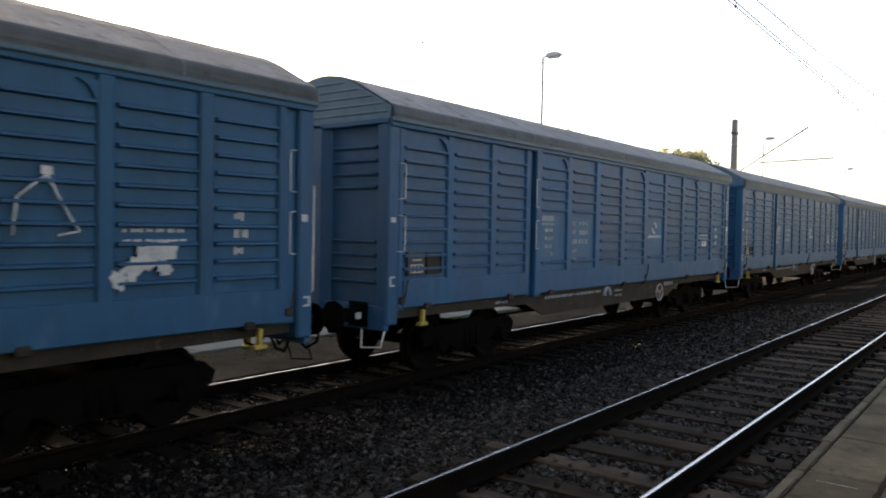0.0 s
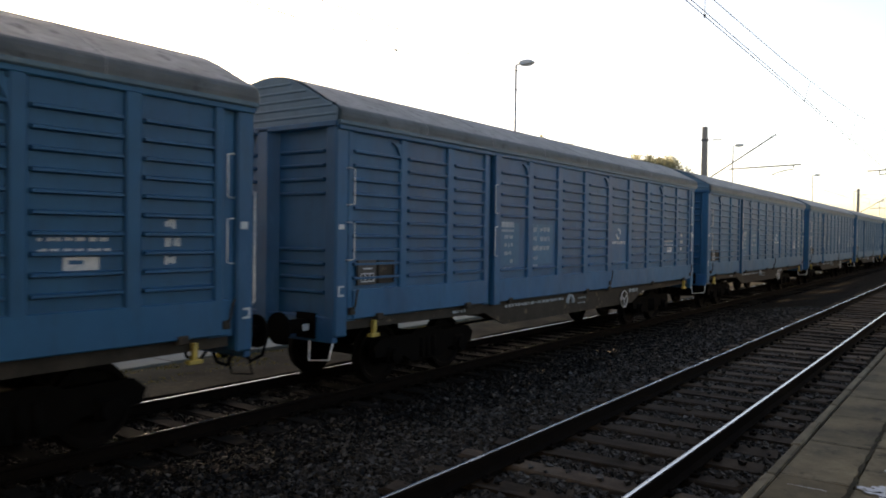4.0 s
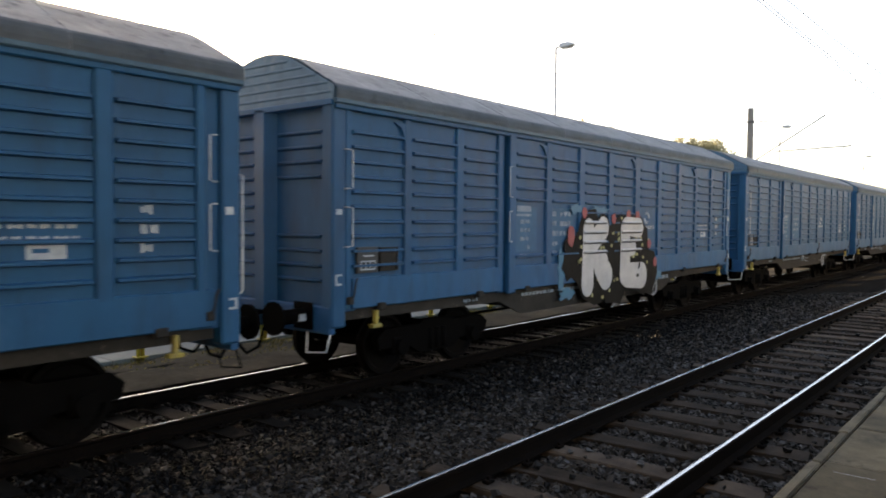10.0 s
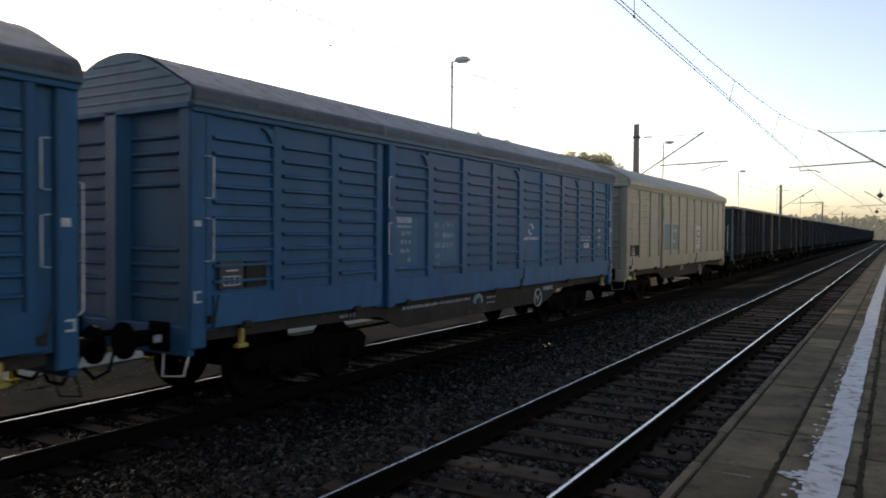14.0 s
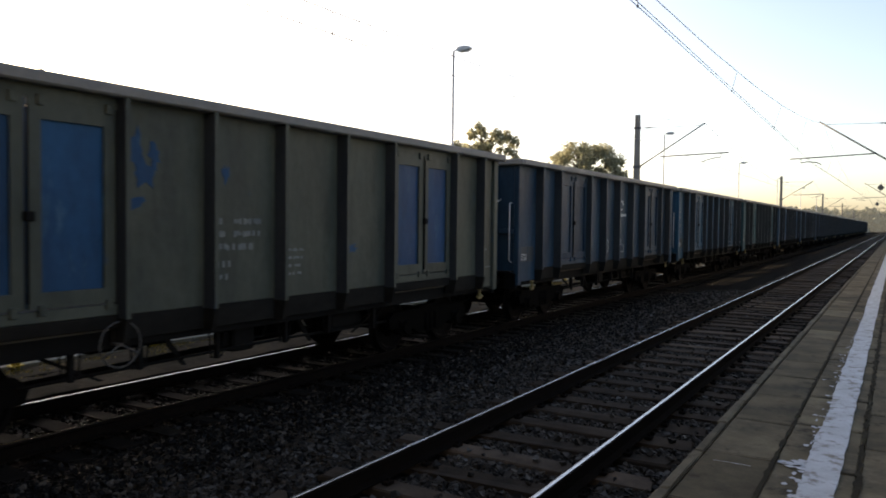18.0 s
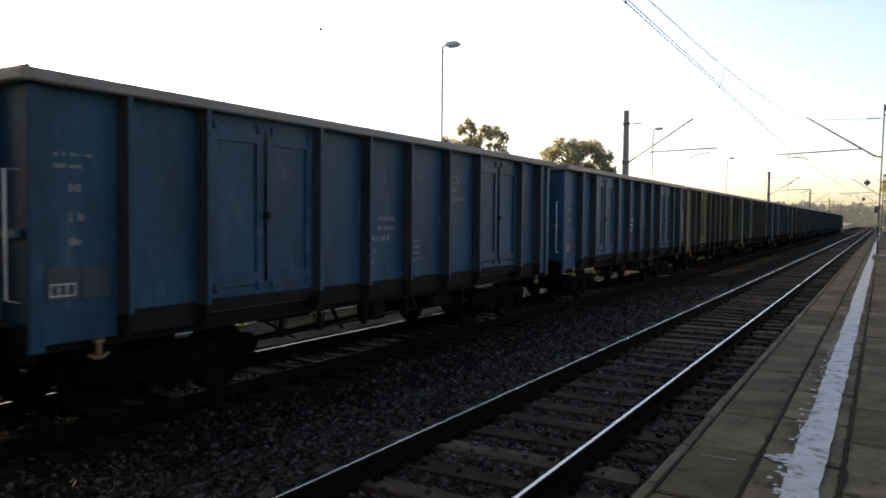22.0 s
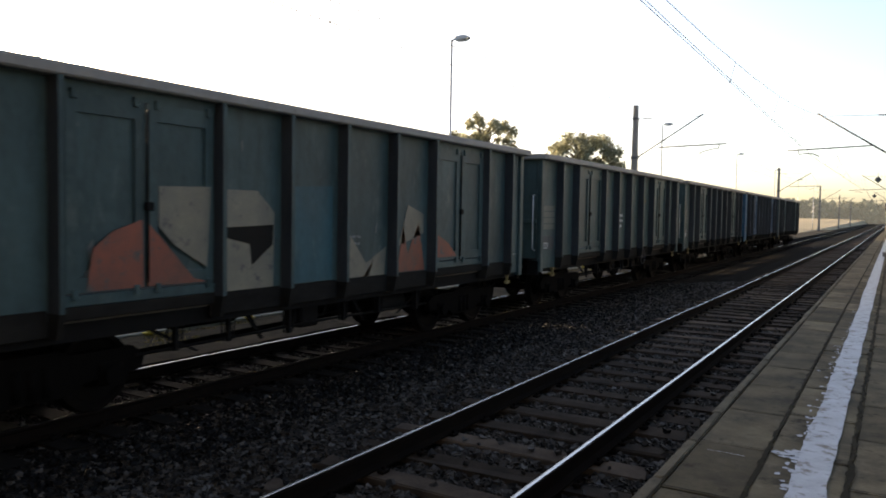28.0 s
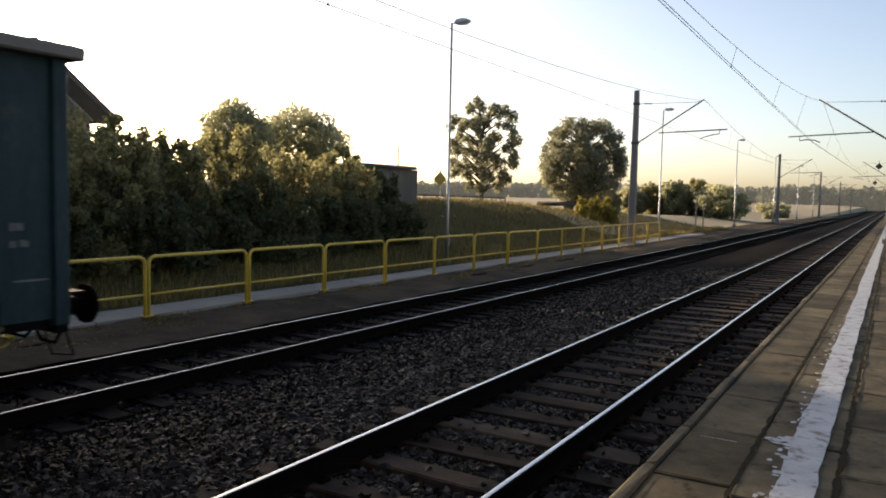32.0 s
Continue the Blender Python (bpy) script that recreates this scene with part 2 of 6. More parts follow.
PATHC = material("walkway_concrete", (0.26, 0.25, 0.225), (0.19, 0.18, 0.16), stain=(0.08, 0.07, 0.055), stain_at=0.6, spec=0.1, rough=0.85, scale=0.7, fine=30, bump=0.2)
WHITELINE = material("worn_white_line", (0.4, 0.43, 0.475), (0.25, 0.265, 0.285), rough=0.6, scale=3.2, fine=35, bump=0.15, stain=(0.115, 0.1, 0.075), stain_at=0.52)
SLEEPER = material("sleeper_wood", (0.08, 0.062, 0.047), (0.018, 0.0145, 0.012), spec=0.06, rough=0.85, scale=2.5, fine=35, bump=0.5, dist=0.008, stain=(0.085, 0.058, 0.038), stain_at=0.6, vary=0.45)
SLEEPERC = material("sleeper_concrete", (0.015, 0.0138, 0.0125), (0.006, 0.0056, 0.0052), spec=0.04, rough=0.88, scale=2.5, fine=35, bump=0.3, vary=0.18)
RAILHEAD = material("rail_polished", (0.66, 0.66, 0.66), (0.5, 0.5, 0.5), rough=0.24, metal=1.0, scale=1.5, fine=8, bump=0.0)
RAILSLICK = material("rail_freshly_run", (0.8, 0.8, 0.8), (0.68, 0.68, 0.68), rough=0.15, metal=1.0, scale=1.5, fine=8, bump=0.0)
RAILWEB = material("rail_rust", (0.008, 0.0062, 0.0052), (0.0045, 0.0038, 0.0034), spec=0.02, rough=0.9, scale=4, fine=40, bump=0.3)
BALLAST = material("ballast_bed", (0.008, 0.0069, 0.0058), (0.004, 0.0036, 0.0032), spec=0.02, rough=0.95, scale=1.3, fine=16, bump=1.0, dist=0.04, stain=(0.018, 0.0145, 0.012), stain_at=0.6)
YELLOWF = material("yellow_fence_paint", (0.60, 0.43, 0.05), (0.46, 0.33, 0.05), rough=0.5, scale=6, fine=40, bump=0.1, stain=(0.3, 0.2, 0.08), stain_at=0.68)
MASTC = material("mast_concrete", (0.22, 0.205, 0.185), (0.15, 0.14, 0.125), rough=0.85, scale=2, fine=40, bump=0.25, streak=3)
GALV = material("galvanised_steel", (0.42, 0.43, 0.44), (0.32, 0.33, 0.34), rough=0.45, metal=0.7, scale=4, bump=0.05)
DARKSTEEL = material("dark_steel", (0.09, 0.09, 0.092), (0.06, 0.06, 0.062), rough=0.6, metal=0.4, scale=5, bump=0.1)
WIRE = material("copper_wire_dark", (0.13, 0.12, 0.105), rough=0.7, metal=0.0, bump=0)
INSUL = material("insulator_brown", (0.09, 0.045, 0.03), rough=0.25, bump=0)
GROUNDM = material("dry_grass_ground", (0.36, 0.28, 0.165), (0.2, 0.165, 0.085), rough=0.95, scale=0.12, fine=3.0, bump=0.6, dist=0.05, stain=(0.27, 0.21, 0.11), stain_at=0.55)
GRAVELM = material("cinder_path", (0.085, 0.069, 0.048), (0.022, 0.0195, 0.015), spec=0.04, rough=0.95, scale=0.8, fine=14, bump=0.8, dist=0.02, stain=(0.12, 0.09, 0.06), stain_at=0.62)
VERGE = material("verge_green", (0.085, 0.076, 0.03), (0.042, 0.043, 0.018), spec=0.03, rough=0.95, scale=0.4, fine=5, bump=0.7, dist=0.06, stain=(0.11, 0.088, 0.04), stain_at=0.58)
BARK = material("bark", (0.10, 0.075, 0.055), (0.05, 0.04, 0.03), rough=0.95, scale=3, fine=20, bump=0.6, streak=4)
BIRCH = material("pale_bark", (0.42, 0.39, 0.34), (0.22, 0.2, 0.17), rough=0.9, scale=4, fine=20, bump=0.4)
LEAFD = leaf_material("leaves_dark", (0.055, 0.07, 0.036), (0.14, 0.15, 0.075), 0.5)
LEAFM = leaf_material("leaves_grey_green", (0.175, 0.18, 0.12), (0.36, 0.35, 0.24), 0.74)
LEAFG = leaf_material("leaves_golden", (0.14, 0.15, 0.07), (0.42, 0.37, 0.18), 0.68)
LEAFY = leaf_material("leaves_yellowing", (0.17, 0.15, 0.035), (0.32, 0.26, 0.06), 0.5)
LEAFH = leaf_material("leaves_pale_olive", (0.28, 0.29, 0.18), (0.46, 0.44, 0.27), 0.8)
GRASSM = leaf_material("grass_blades", (0.07, 0.07, 0.024), (0.27, 0.2, 0.075), 0.45)
STONEM = leaf_material("ballast_stones", (0.0045, 0.0045, 0.0046), (0.07, 0.069, 0.067), 0.0)
STONED = leaf_material("ballast_stones_dark", (0.002, 0.0019, 0.0018), (0.06, 0.057, 0.053), 0.0)
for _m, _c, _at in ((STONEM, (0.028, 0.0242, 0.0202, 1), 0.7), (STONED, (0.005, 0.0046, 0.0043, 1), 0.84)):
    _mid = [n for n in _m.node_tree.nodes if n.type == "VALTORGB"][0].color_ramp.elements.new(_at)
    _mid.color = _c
    _m.node_tree.nodes["Principled BSDF"].inputs["Specular IOR Level"].default_value = 0.08
    _m.node_tree.nodes["Principled BSDF"].inputs["Roughness"].default_value = 0.55
WALLP = material("house_render", (0.36, 0.35, 0.33), (0.27, 0.26, 0.245), rough=0.9, scale=1, fine=30, bump=0.2)
TILE = material("roof_tiles_brown", (0.16, 0.085, 0.06), (0.10, 0.06, 0.045), rough=0.85, scale=2, fine=20, bump=0.3)
SHEDM = material("shed_boards", (0.15, 0.14, 0.115), (0.09, 0.085, 0.07), rough=0.9, scale=2, fine=20, bump=0.3, streak=3)
SOFFIT = material("soffit_boards_grey", (0.4, 0.375, 0.38), (0.3, 0.28, 0.285), rough=0.85, scale=2, fine=20, bump=0.2, streak=0.3)
GLASS = material("window_glass_dark", (0.03, 0.035, 0.04), rough=0.1, bump=0)
LAMPGREY = material("lamp_head_grey", (0.5, 0.51, 0.52), (0.42, 0.43, 0.44), rough=0.45, metal=0.2, scale=6, bump=0)
SIGNY = material("sign_yellow", (0.55, 0.42, 0.10), rough=0.5, bump=0)
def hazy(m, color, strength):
    """Gives a plain far backdrop a faint pale emission that stands in for haze."""
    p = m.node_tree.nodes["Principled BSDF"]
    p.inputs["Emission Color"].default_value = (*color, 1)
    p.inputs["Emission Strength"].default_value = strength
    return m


FARWOOD = leaf_material("far_wood_leaves_glow", (0.10, 0.11, 0.075), (0.16, 0.16, 0.11), 0.2)
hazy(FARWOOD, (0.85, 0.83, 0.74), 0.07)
CAPGREY = material("rim_grey_worn", (0.19, 0.19, 0.185), (0.12, 0.12, 0.118), rough=0.6, scale=1.5, fine=14, bump=0.2, stain=(0.07, 0.05, 0.04), stain_at=0.62)
GRAFFB = material("spray_black", (0.008, 0.008, 0.008), (0.005, 0.005, 0.005), rough=0.6, spec=0.08, bump=0.0)
GRAFFW = material("spray_silver", (0.5, 0.49, 0.48), (0.33, 0.32, 0.32), rough=0.45, scale=3, bump=0.0)
GRAFFR = material("spray_red", (0.3, 0.045, 0.05), (0.17, 0.03, 0.035), rough=0.55, scale=3, bump=0.0)
GRAFFY = material("spray_yellow", (0.4, 0.38, 0.16), (0.22, 0.21, 0.1), rough=0.55, bump=0.0)
GRAFFC = material("spray_cyan", (0.035, 0.155, 0.235), (0.02, 0.11, 0.19), rough=0.55, scale=4, bump=0.0)
GRAFFO = material("spray_orange", (0.2, 0.05, 0.026), (0.07, 0.028, 0.022), rough=0.6, scale=2.2, bump=0.0, stain=(0.04, 0.045, 0.045), stain_at=0.55)
GRAFFS = material("spray_sand", (0.16, 0.15, 0.115), (0.08, 0.083, 0.074), rough=0.6, scale=2.2, bump=0.0, stain=(0.045, 0.05, 0.05), stain_at=0.56)


# ---- mesh helpers ----
def part(name, bm, mat, parent=None, label=""):
    """Links a bmesh as one mesh object under a thing or part."""
    me = bpy.data.meshes.new(name)
    bm.normal_update()
    bm.to_mesh(me)
    bm.free()
    me.materials.append(mat)
    ob = new(name, me)
    if parent:
        ob.parent = parent
    if label:
        ob["label"] = label
    return ob


def raw_mesh(name, verts, faces, mat, parent=None):
    me = bpy.data.meshes.new(name)
    me.from_pydata(verts, [], faces)
    me.materials.append(mat)
    ob = new(name, me)
    if parent:
        ob.parent = parent
    return ob


def box(bm, x0, x1, y0, y1, z0, z1, bev=0.0):
    vs = [bm.verts.new(v) for v in ((x0, y0, z0), (x1, y0, z0), (x1, y1, z0), (x0, y1, z0), (x0, y0, z1), (x1, y0, z1), (x1, y1, z1), (x0, y1, z1))]
    fs = [bm.faces.new([vs[i] for i in f]) for f in ((3, 2, 1, 0), (4, 5, 6, 7), (0, 1, 5, 4), (1, 2, 6, 5), (2, 3, 7, 6), (3, 0, 4, 7))]
    if bev:
        es = list({e for f in fs for e in f.edges})
        bmesh.ops.bevel(bm, geom=es, offset=bev, segments=1, affect="EDGES")
    return bm


def new_box(*a, **k):
    return box(bmesh.new(), *a, **k)


def tube(bm, pts, r, n=8, r2=None, cap=True):
    """A round bar along points; r2: radius at the end."""
    pts = [Vector(p) for p in pts]
    rings = []
    r2 = r if r2 is None else r2
    for i, p in enumerate(pts):
        d = (pts[min(i + 1, len(pts) - 1)] - pts[max(i - 1, 0)]).normalized()
        a = d.orthogonal().normalized() if i == 0 else (prev - d * prev.dot(d)).normalized()
        prev = a
        b = d.cross(a)
        q = r + (r2 - r) * i / max(1, len(pts) - 1)
        rings.append([bm.verts.new(p + (a * math.cos(2 * math.pi * k / n) + b * math.sin(2 * math.pi * k / n)) * q) for k in range(n)])
    for i in range(len(rings) - 1):
        for k in range(n):
            f = bm.faces.new((rings[i][k], rings[i][(k + 1) % n], rings[i + 1][(k + 1) % n], rings[i + 1][k]))
            f.smooth = True
    if cap:
        bm.faces.new(rings[0][::-1])
        bm.faces.new(rings[-1])
    return bm


def new_tube(*a, **k):
    return tube(bmesh.new(), *a, **k)


def prism(bm, profile, axis, a, b):
    """Extrudes a closed outline (pairs) from a to b along x, y or z."""
    def at(p, t):
        return {"x": (t, p[0], p[1]), "y": (p[0], t, p[1]), "z": (p[0], p[1], t)}[axis]
    lo = [bm.verts.new(at(p, a)) for p in profile]
    hi = [bm.verts.new(at(p, b)) for p in profile]
    n = len(profile)
    for i in range(n):
        bm.faces.new((lo[i], lo[(i + 1) % n], hi[(i + 1) % n], hi[i]))
    bm.faces.new(lo[::-1])
    bm.faces.new(hi)
    bmesh.ops.recalc_face_normals(bm, faces=bm.faces)
    return bm


def new_prism(*a):
    return prism(bmesh.new(), *a)


def ring(bm, c, axis_x, r, w, n=20):
    """A hand wheel's rim, in the plane across x."""
    return tube(bm, [(c[0], c[1] + r * math.cos(2 * math.pi * i / n), c[2] + r * math.sin(2 * math.pi * i / n)) for i in range(n + 1)], w, 6, cap=False)


def empty(name, m=None, label="", category="", group="", kind=""):
    ob = new(name)
    ob.empty_display_size = 0.2
    if m is not None:
        ob.matrix_basis = m
    return tagged(ob, label, category, group, kind)


def leaf_mesh(name, clumps, count, size, mat, parent, rnd, flat=0.0):
    """Many small leaves round the given clumps (x, y, z, rx, ry, rz), thicker at the clumps' skins."""
    cl = np.array(clumps, float)
    w = (cl[:, 3] * cl[:, 4] * cl[:, 5]) ** (2 / 3)
    pick = rnd.choice(len(cl), count, p=w / w.sum())
    d = rnd.normal(size=(count, 3))
    d /= np.linalg.norm(d, axis=1)[:, None]
    rad = rnd.random(count) ** 0.42
    c = cl[pick, :3] + d * rad[:, None] * cl[pick, 3:] * (0.85 + 0.3 * rnd.random(count))[:, None]
    u = rnd.normal(size=(count, 3))
    u /= np.linalg.norm(u, axis=1)[:, None]
    v = np.cross(u, rnd.normal(size=(count, 3)))
    v /= np.linalg.norm(v, axis=1)[:, None]
    s = size * (0.6 + 0.8 * rnd.random(count))[:, None]
    q = np.stack([c - u * s, c + v * s * 0.55, c + u * s, c - v * s * 0.55], 1).reshape(-1, 3)
    f = np.arange(count * 4).reshape(-1, 4)
    return raw_mesh(name, q.tolist(), f.tolist(), mat, parent)

# ---- ground, tracks, platform ----
RNG = np.random.default_rng(7)
NEAR_X, FAR_X, FAR_Z = -0.752, -6.28, -0.287      # track axes, and the far rails' top


def bank(x, y):
    """Height of the land: a road bank past the walkway, then fields that rise slowly."""
    z = -0.36
    if x < -11.5:
        s = min(1.0, (-11.5 - x) / 9.0)
        s = s * s * (3 - 2 * s)
        z += s * (0.5 + 1.55 * math.exp(-((y - 40) / 17.0) ** 2) + 0.5 * math.exp(-((y - 72) / 22.0) ** 2))
    d = math.hypot(x + 6, y)
    if d > 130:
        z += min(1.0, (d - 130) / 600) * (3.0 if x < -8 else 0.6)
    if x > 9:
        z += 0.55
    return z


def ground_sheet():
    xs = sorted({*[-3000, -2000, -1200, -800, -550, -400, -300, -230, -180, -140, -110, -90, -75, -64, -55, 1.2, 4, 9, 10, 14, 20, 40, 80, 200, 600, 1500, 3000],
                 *[-48 + i * 1.6 for i in range(24)], *[-10.7, -9.6, -8.8, -8.4]})
    ys = sorted({*[-3000, -1000, -300, -120, -60, -40, 130, 150, 175, 200, 230, 270, 320, 400, 500, 650, 850, 1200, 2000, 3500], *[-30 + i * 1.8 for i in range(88)]})
    verts, faces = [], []
    for y in ys:
        for x in xs:
            z = bank(x, y) + 0.05 * noise.noise((x * 0.3, y * 0.3, 0)) * (1 if x < -12 else 0.3)
            if -10.6 < x < 3:
                z = -0.75
            verts.append((x, y, z))
    w = len(xs)
    for j in range(len(ys) - 1):
        for i in range(w - 1):
            a = j * w + i
            faces.append((a, a + 1, a + w + 1, a + w))
    ob = raw_mesh("ground", verts, faces, GROUNDM)
    for p in ob.data.polygons:
        p.use_smooth = True
    return tagged(ob, "dry late-summer grass and stubble rising to far fields", "ground", kind="structure")


ground_sheet()


def verge():
    """Green rough verge on the bank behind the walkway."""
    xs = [-10.64 - i * 0.93 for i in range(36)]
    ys = [-30 + i * 1.4 for i in range(58)]
    verts = []
    for y in ys:
        for x in xs:
            lim = 47 + 5 * noise.noise((x * 0.16, 3, 1))
            yy = min(y, lim)
            verts.append((x, yy, bank(x, yy) + 0.06 + 0.09 * noise.noise((x * 0.5, yy * 0.5, 4))))
    w = len(xs)
    faces = [(j * w + i + 1, j * w + i, j * w + w + i, j * w + w + i + 1) for j in range(len(ys) - 1) for i in range(w - 1)]
    ob = raw_mesh("verge", verts, faces, VERGE)
    return tagged(ob, "dark green rough grass verge behind the walkway", "grass verge", kind="structure")


verge()


def bed_height(x):
    xs = [1.03, 0.5, -2.0, -2.7, -4.4, -4.95, -7.65, -8.2, -8.9, -9.75]
    zs = [-0.27, -0.252, -0.252, -0.265, -0.46, -0.54, -0.54, -0.45, -0.365, -0.36]
    return float(np.interp(-x, [-a for a in xs], zs))


def ballast_bed():
    xs = [1.03 - i * 0.22 for i in range(46)]
    ys = [-40 + i * 0.5 for i in range(120)] + [20 + i * 4.0 for i in range(100)]
    verts = [(x, y, bed_height(x) + 0.025 * noise.noise((x * 2.1, y * 2.1, 3)) + 0.03 * noise.noise((x * 0.5, y * 0.4, 8))) for y in ys for x in xs]
    w = len(xs)
    faces = [(j * w + i + 1, j * w + i, j * w + w + i, j * w + w + i + 1) for j in range(len(ys) - 1) for i in range(w - 1)]
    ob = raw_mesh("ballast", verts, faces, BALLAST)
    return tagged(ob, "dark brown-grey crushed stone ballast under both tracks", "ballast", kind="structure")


ballast_bed()


def loose_stones():
    """Crushed stones that lie on the bed where it is seen close."""
    n = 66000
    y = 1.0 + 27 * RNG.random(n) ** 1.7
    x = -7.75 + 8.7 * RNG.random(n)
    extra = 15000
    x = np.concatenate([x, -3.2 + 4.1 * RNG.random(extra)])
    y = np.concatenate([y, 2.0 + 12 * RNG.random(extra) ** 1.4])
    keep = (np.abs(x) > 0.09) & (np.abs(x + 1.505) > 0.09) & (np.abs(x - FAR_X - 0.752) > 0.09) & (np.abs(x - FAR_X + 0.752) > 0.09)
    on_wood = (np.abs((y - 0.35 + 0.33) % 0.66 - 0.33) < 0.125 + 0.03 * RNG.random(len(y))) & (x > -2.02) & (x < 0.52)
    keep &= ~(on_wood & (RNG.random(len(y)) > 0.025))
    on_wood = on_wood[keep]
    x, y = x[keep], y[keep]
    n = len(x)
    z = np.where(on_wood, -0.19, np.array([bed_height(a) for a in x]))
    s = 0.019 + 0.026 * RNG.random(n)
    cube = np.array([(-1, -1, -1), (1, -1, -1), (1, 1, -1), (-1, 1, -1), (-1, -1, 1), (1, -1, 1), (1, 1, 1), (-1, 1, 1)], float) * 0.62
    v = cube[None] + RNG.normal(size=(n, 8, 3)) * 0.28
    q = RNG.normal(size=(n, 4))
    q /= np.linalg.norm(q, axis=1)[:, None]
    a, b, c, d = q.T
    R = np.stack([1 - 2 * (c * c + d * d), 2 * (b * c - a * d), 2 * (b * d + a * c), 2 * (b * c + a * d), 1 - 2 * (b * b + d * d), 2 * (c * d - a * b),
                  2 * (b * d - a * c), 2 * (c * d + a * b), 1 - 2 * (b * b + c * c)], -1).reshape(n, 3, 3)
    v = np.einsum("nij,nkj->nki", R, v) * s[:, None, None] * np.array((1, 1, 0.8))
    v += np.stack([x, y, z + s * 0.35], -1)[:, None]
    f = np.array([(3, 2, 1, 0), (4, 5, 6, 7), (0, 1, 5, 4), (1, 2, 6, 5), (2, 3, 7, 6), (3, 0, 4, 7)])
    faces = (np.arange(n)[:, None, None] * 8 + f[None]).reshape(-1, 4)
    # stones round the far track are much darker than the rest
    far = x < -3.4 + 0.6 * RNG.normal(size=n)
    for pick, mat, words in ((far, STONED, "near-black crushed stones round the far track"), (~far, STONEM, "loose crushed grey-brown stones round the near track")):
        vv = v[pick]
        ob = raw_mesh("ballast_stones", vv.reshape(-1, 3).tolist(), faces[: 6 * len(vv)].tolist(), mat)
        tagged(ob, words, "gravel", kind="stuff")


loose_stones()

RAIL_HEAD = [(-0.021, -0.002), (-0.011, -0.0005), (0.0, 0.0), (0.011, -0.0008), (0.021, -0.0022), (0.021, -0.006), (-0.021, -0.006)]
RAIL_WEB = [(-0.028, -0.0045), (0.028, -0.0045), (0.036, -0.014), (0.036, -0.036), (0.009, -0.055), (0.009, -0.145), (0.075, -0.162), (0.075, -0.172), (-0.075, -0.172), (-0.075, -0.162), (-0.009, -0.145), (-0.009, -0.055), (-0.036, -0.036), (-0.036, -0.014)]


def track(cx, cz, wood, label, first, pitch):
    root = empty("railway_track", pose(cx, 0, cz), label, "railway track", kind="structure")
    for s in (-1, 1):
        web = part("rail", new_prism(RAIL_WEB, "y", -40, 420), RAILWEB, root)
        web.location.x = s * 0.7525
        head = part("rail_head", new_prism([(a * (0.9 if wood else 0.48), b) for a, b in RAIL_HEAD], "y", -40, 420), RAILHEAD if wood else RAILSLICK, web, "polished bright running surface")
    rnd = random.Random(5 + int(wood))
    meshes = []
    for i in range(6):
        bm = new_box(-1.3, 1.3, -0.13, 0.13, -0.33, -0.176, bev=0.012)
        for v in bm.verts:
            v.co += Vector((rnd.uniform(-.04, .04), rnd.uniform(-.02, .02), rnd.uniform(-.022, .006)))
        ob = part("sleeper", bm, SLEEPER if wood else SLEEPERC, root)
        meshes.append(ob.data)
        bpy.data.objects.remove(ob)
    bm = bmesh.new()
    for s in (-1, 1):
        for e in (-1, 1):
            box(bm, s * 0.7525 + e * 0.115 - 0.035, s * 0.7525 + e * 0.115 + 0.035, -0.05, 0.05, -0.176, -0.145, bev=0.006)
            tube(bm, [(s * 0.7525 + e * 0.115, 0, -0.15), (s * 0.7525 + e * 0.115, 0, -0.115)], 0.016, 6)
    clip = part("rail_clip", bm, RAILWEB, root)
    clipdata = clip.data
    bpy.data.objects.remove(clip)
    far = bmesh.new()
    y = first - 40 * pitch
    count = 0
    while y < 300:
        if count < 255:
            ob = new("sleeper", meshes[rnd.randrange(6)])
            ob.parent = root
            ob.matrix_basis = pose(rnd.uniform(-.04, .04), y + rnd.uniform(-.02, .02), rnd.uniform(-.018, .0), 0, rnd.uniform(-.3, .3), rnd.uniform(-1.4, 1.4))
            if 36 < count < 80:
                cl = new("rail_clip", clipdata)
                cl.parent = ob
        else:
            box(far, -1.3, 1.3, y - 0.13, y + 0.13, -0.33, -0.18)
        y += pitch
        count += 1
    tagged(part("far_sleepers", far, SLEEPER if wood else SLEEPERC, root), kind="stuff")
    return root


track(NEAR_X, 0.0, True, "near railway track, worn rails on dark wooden sleepers", 0.35, 0.66)
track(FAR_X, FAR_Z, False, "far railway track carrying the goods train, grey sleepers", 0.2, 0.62)


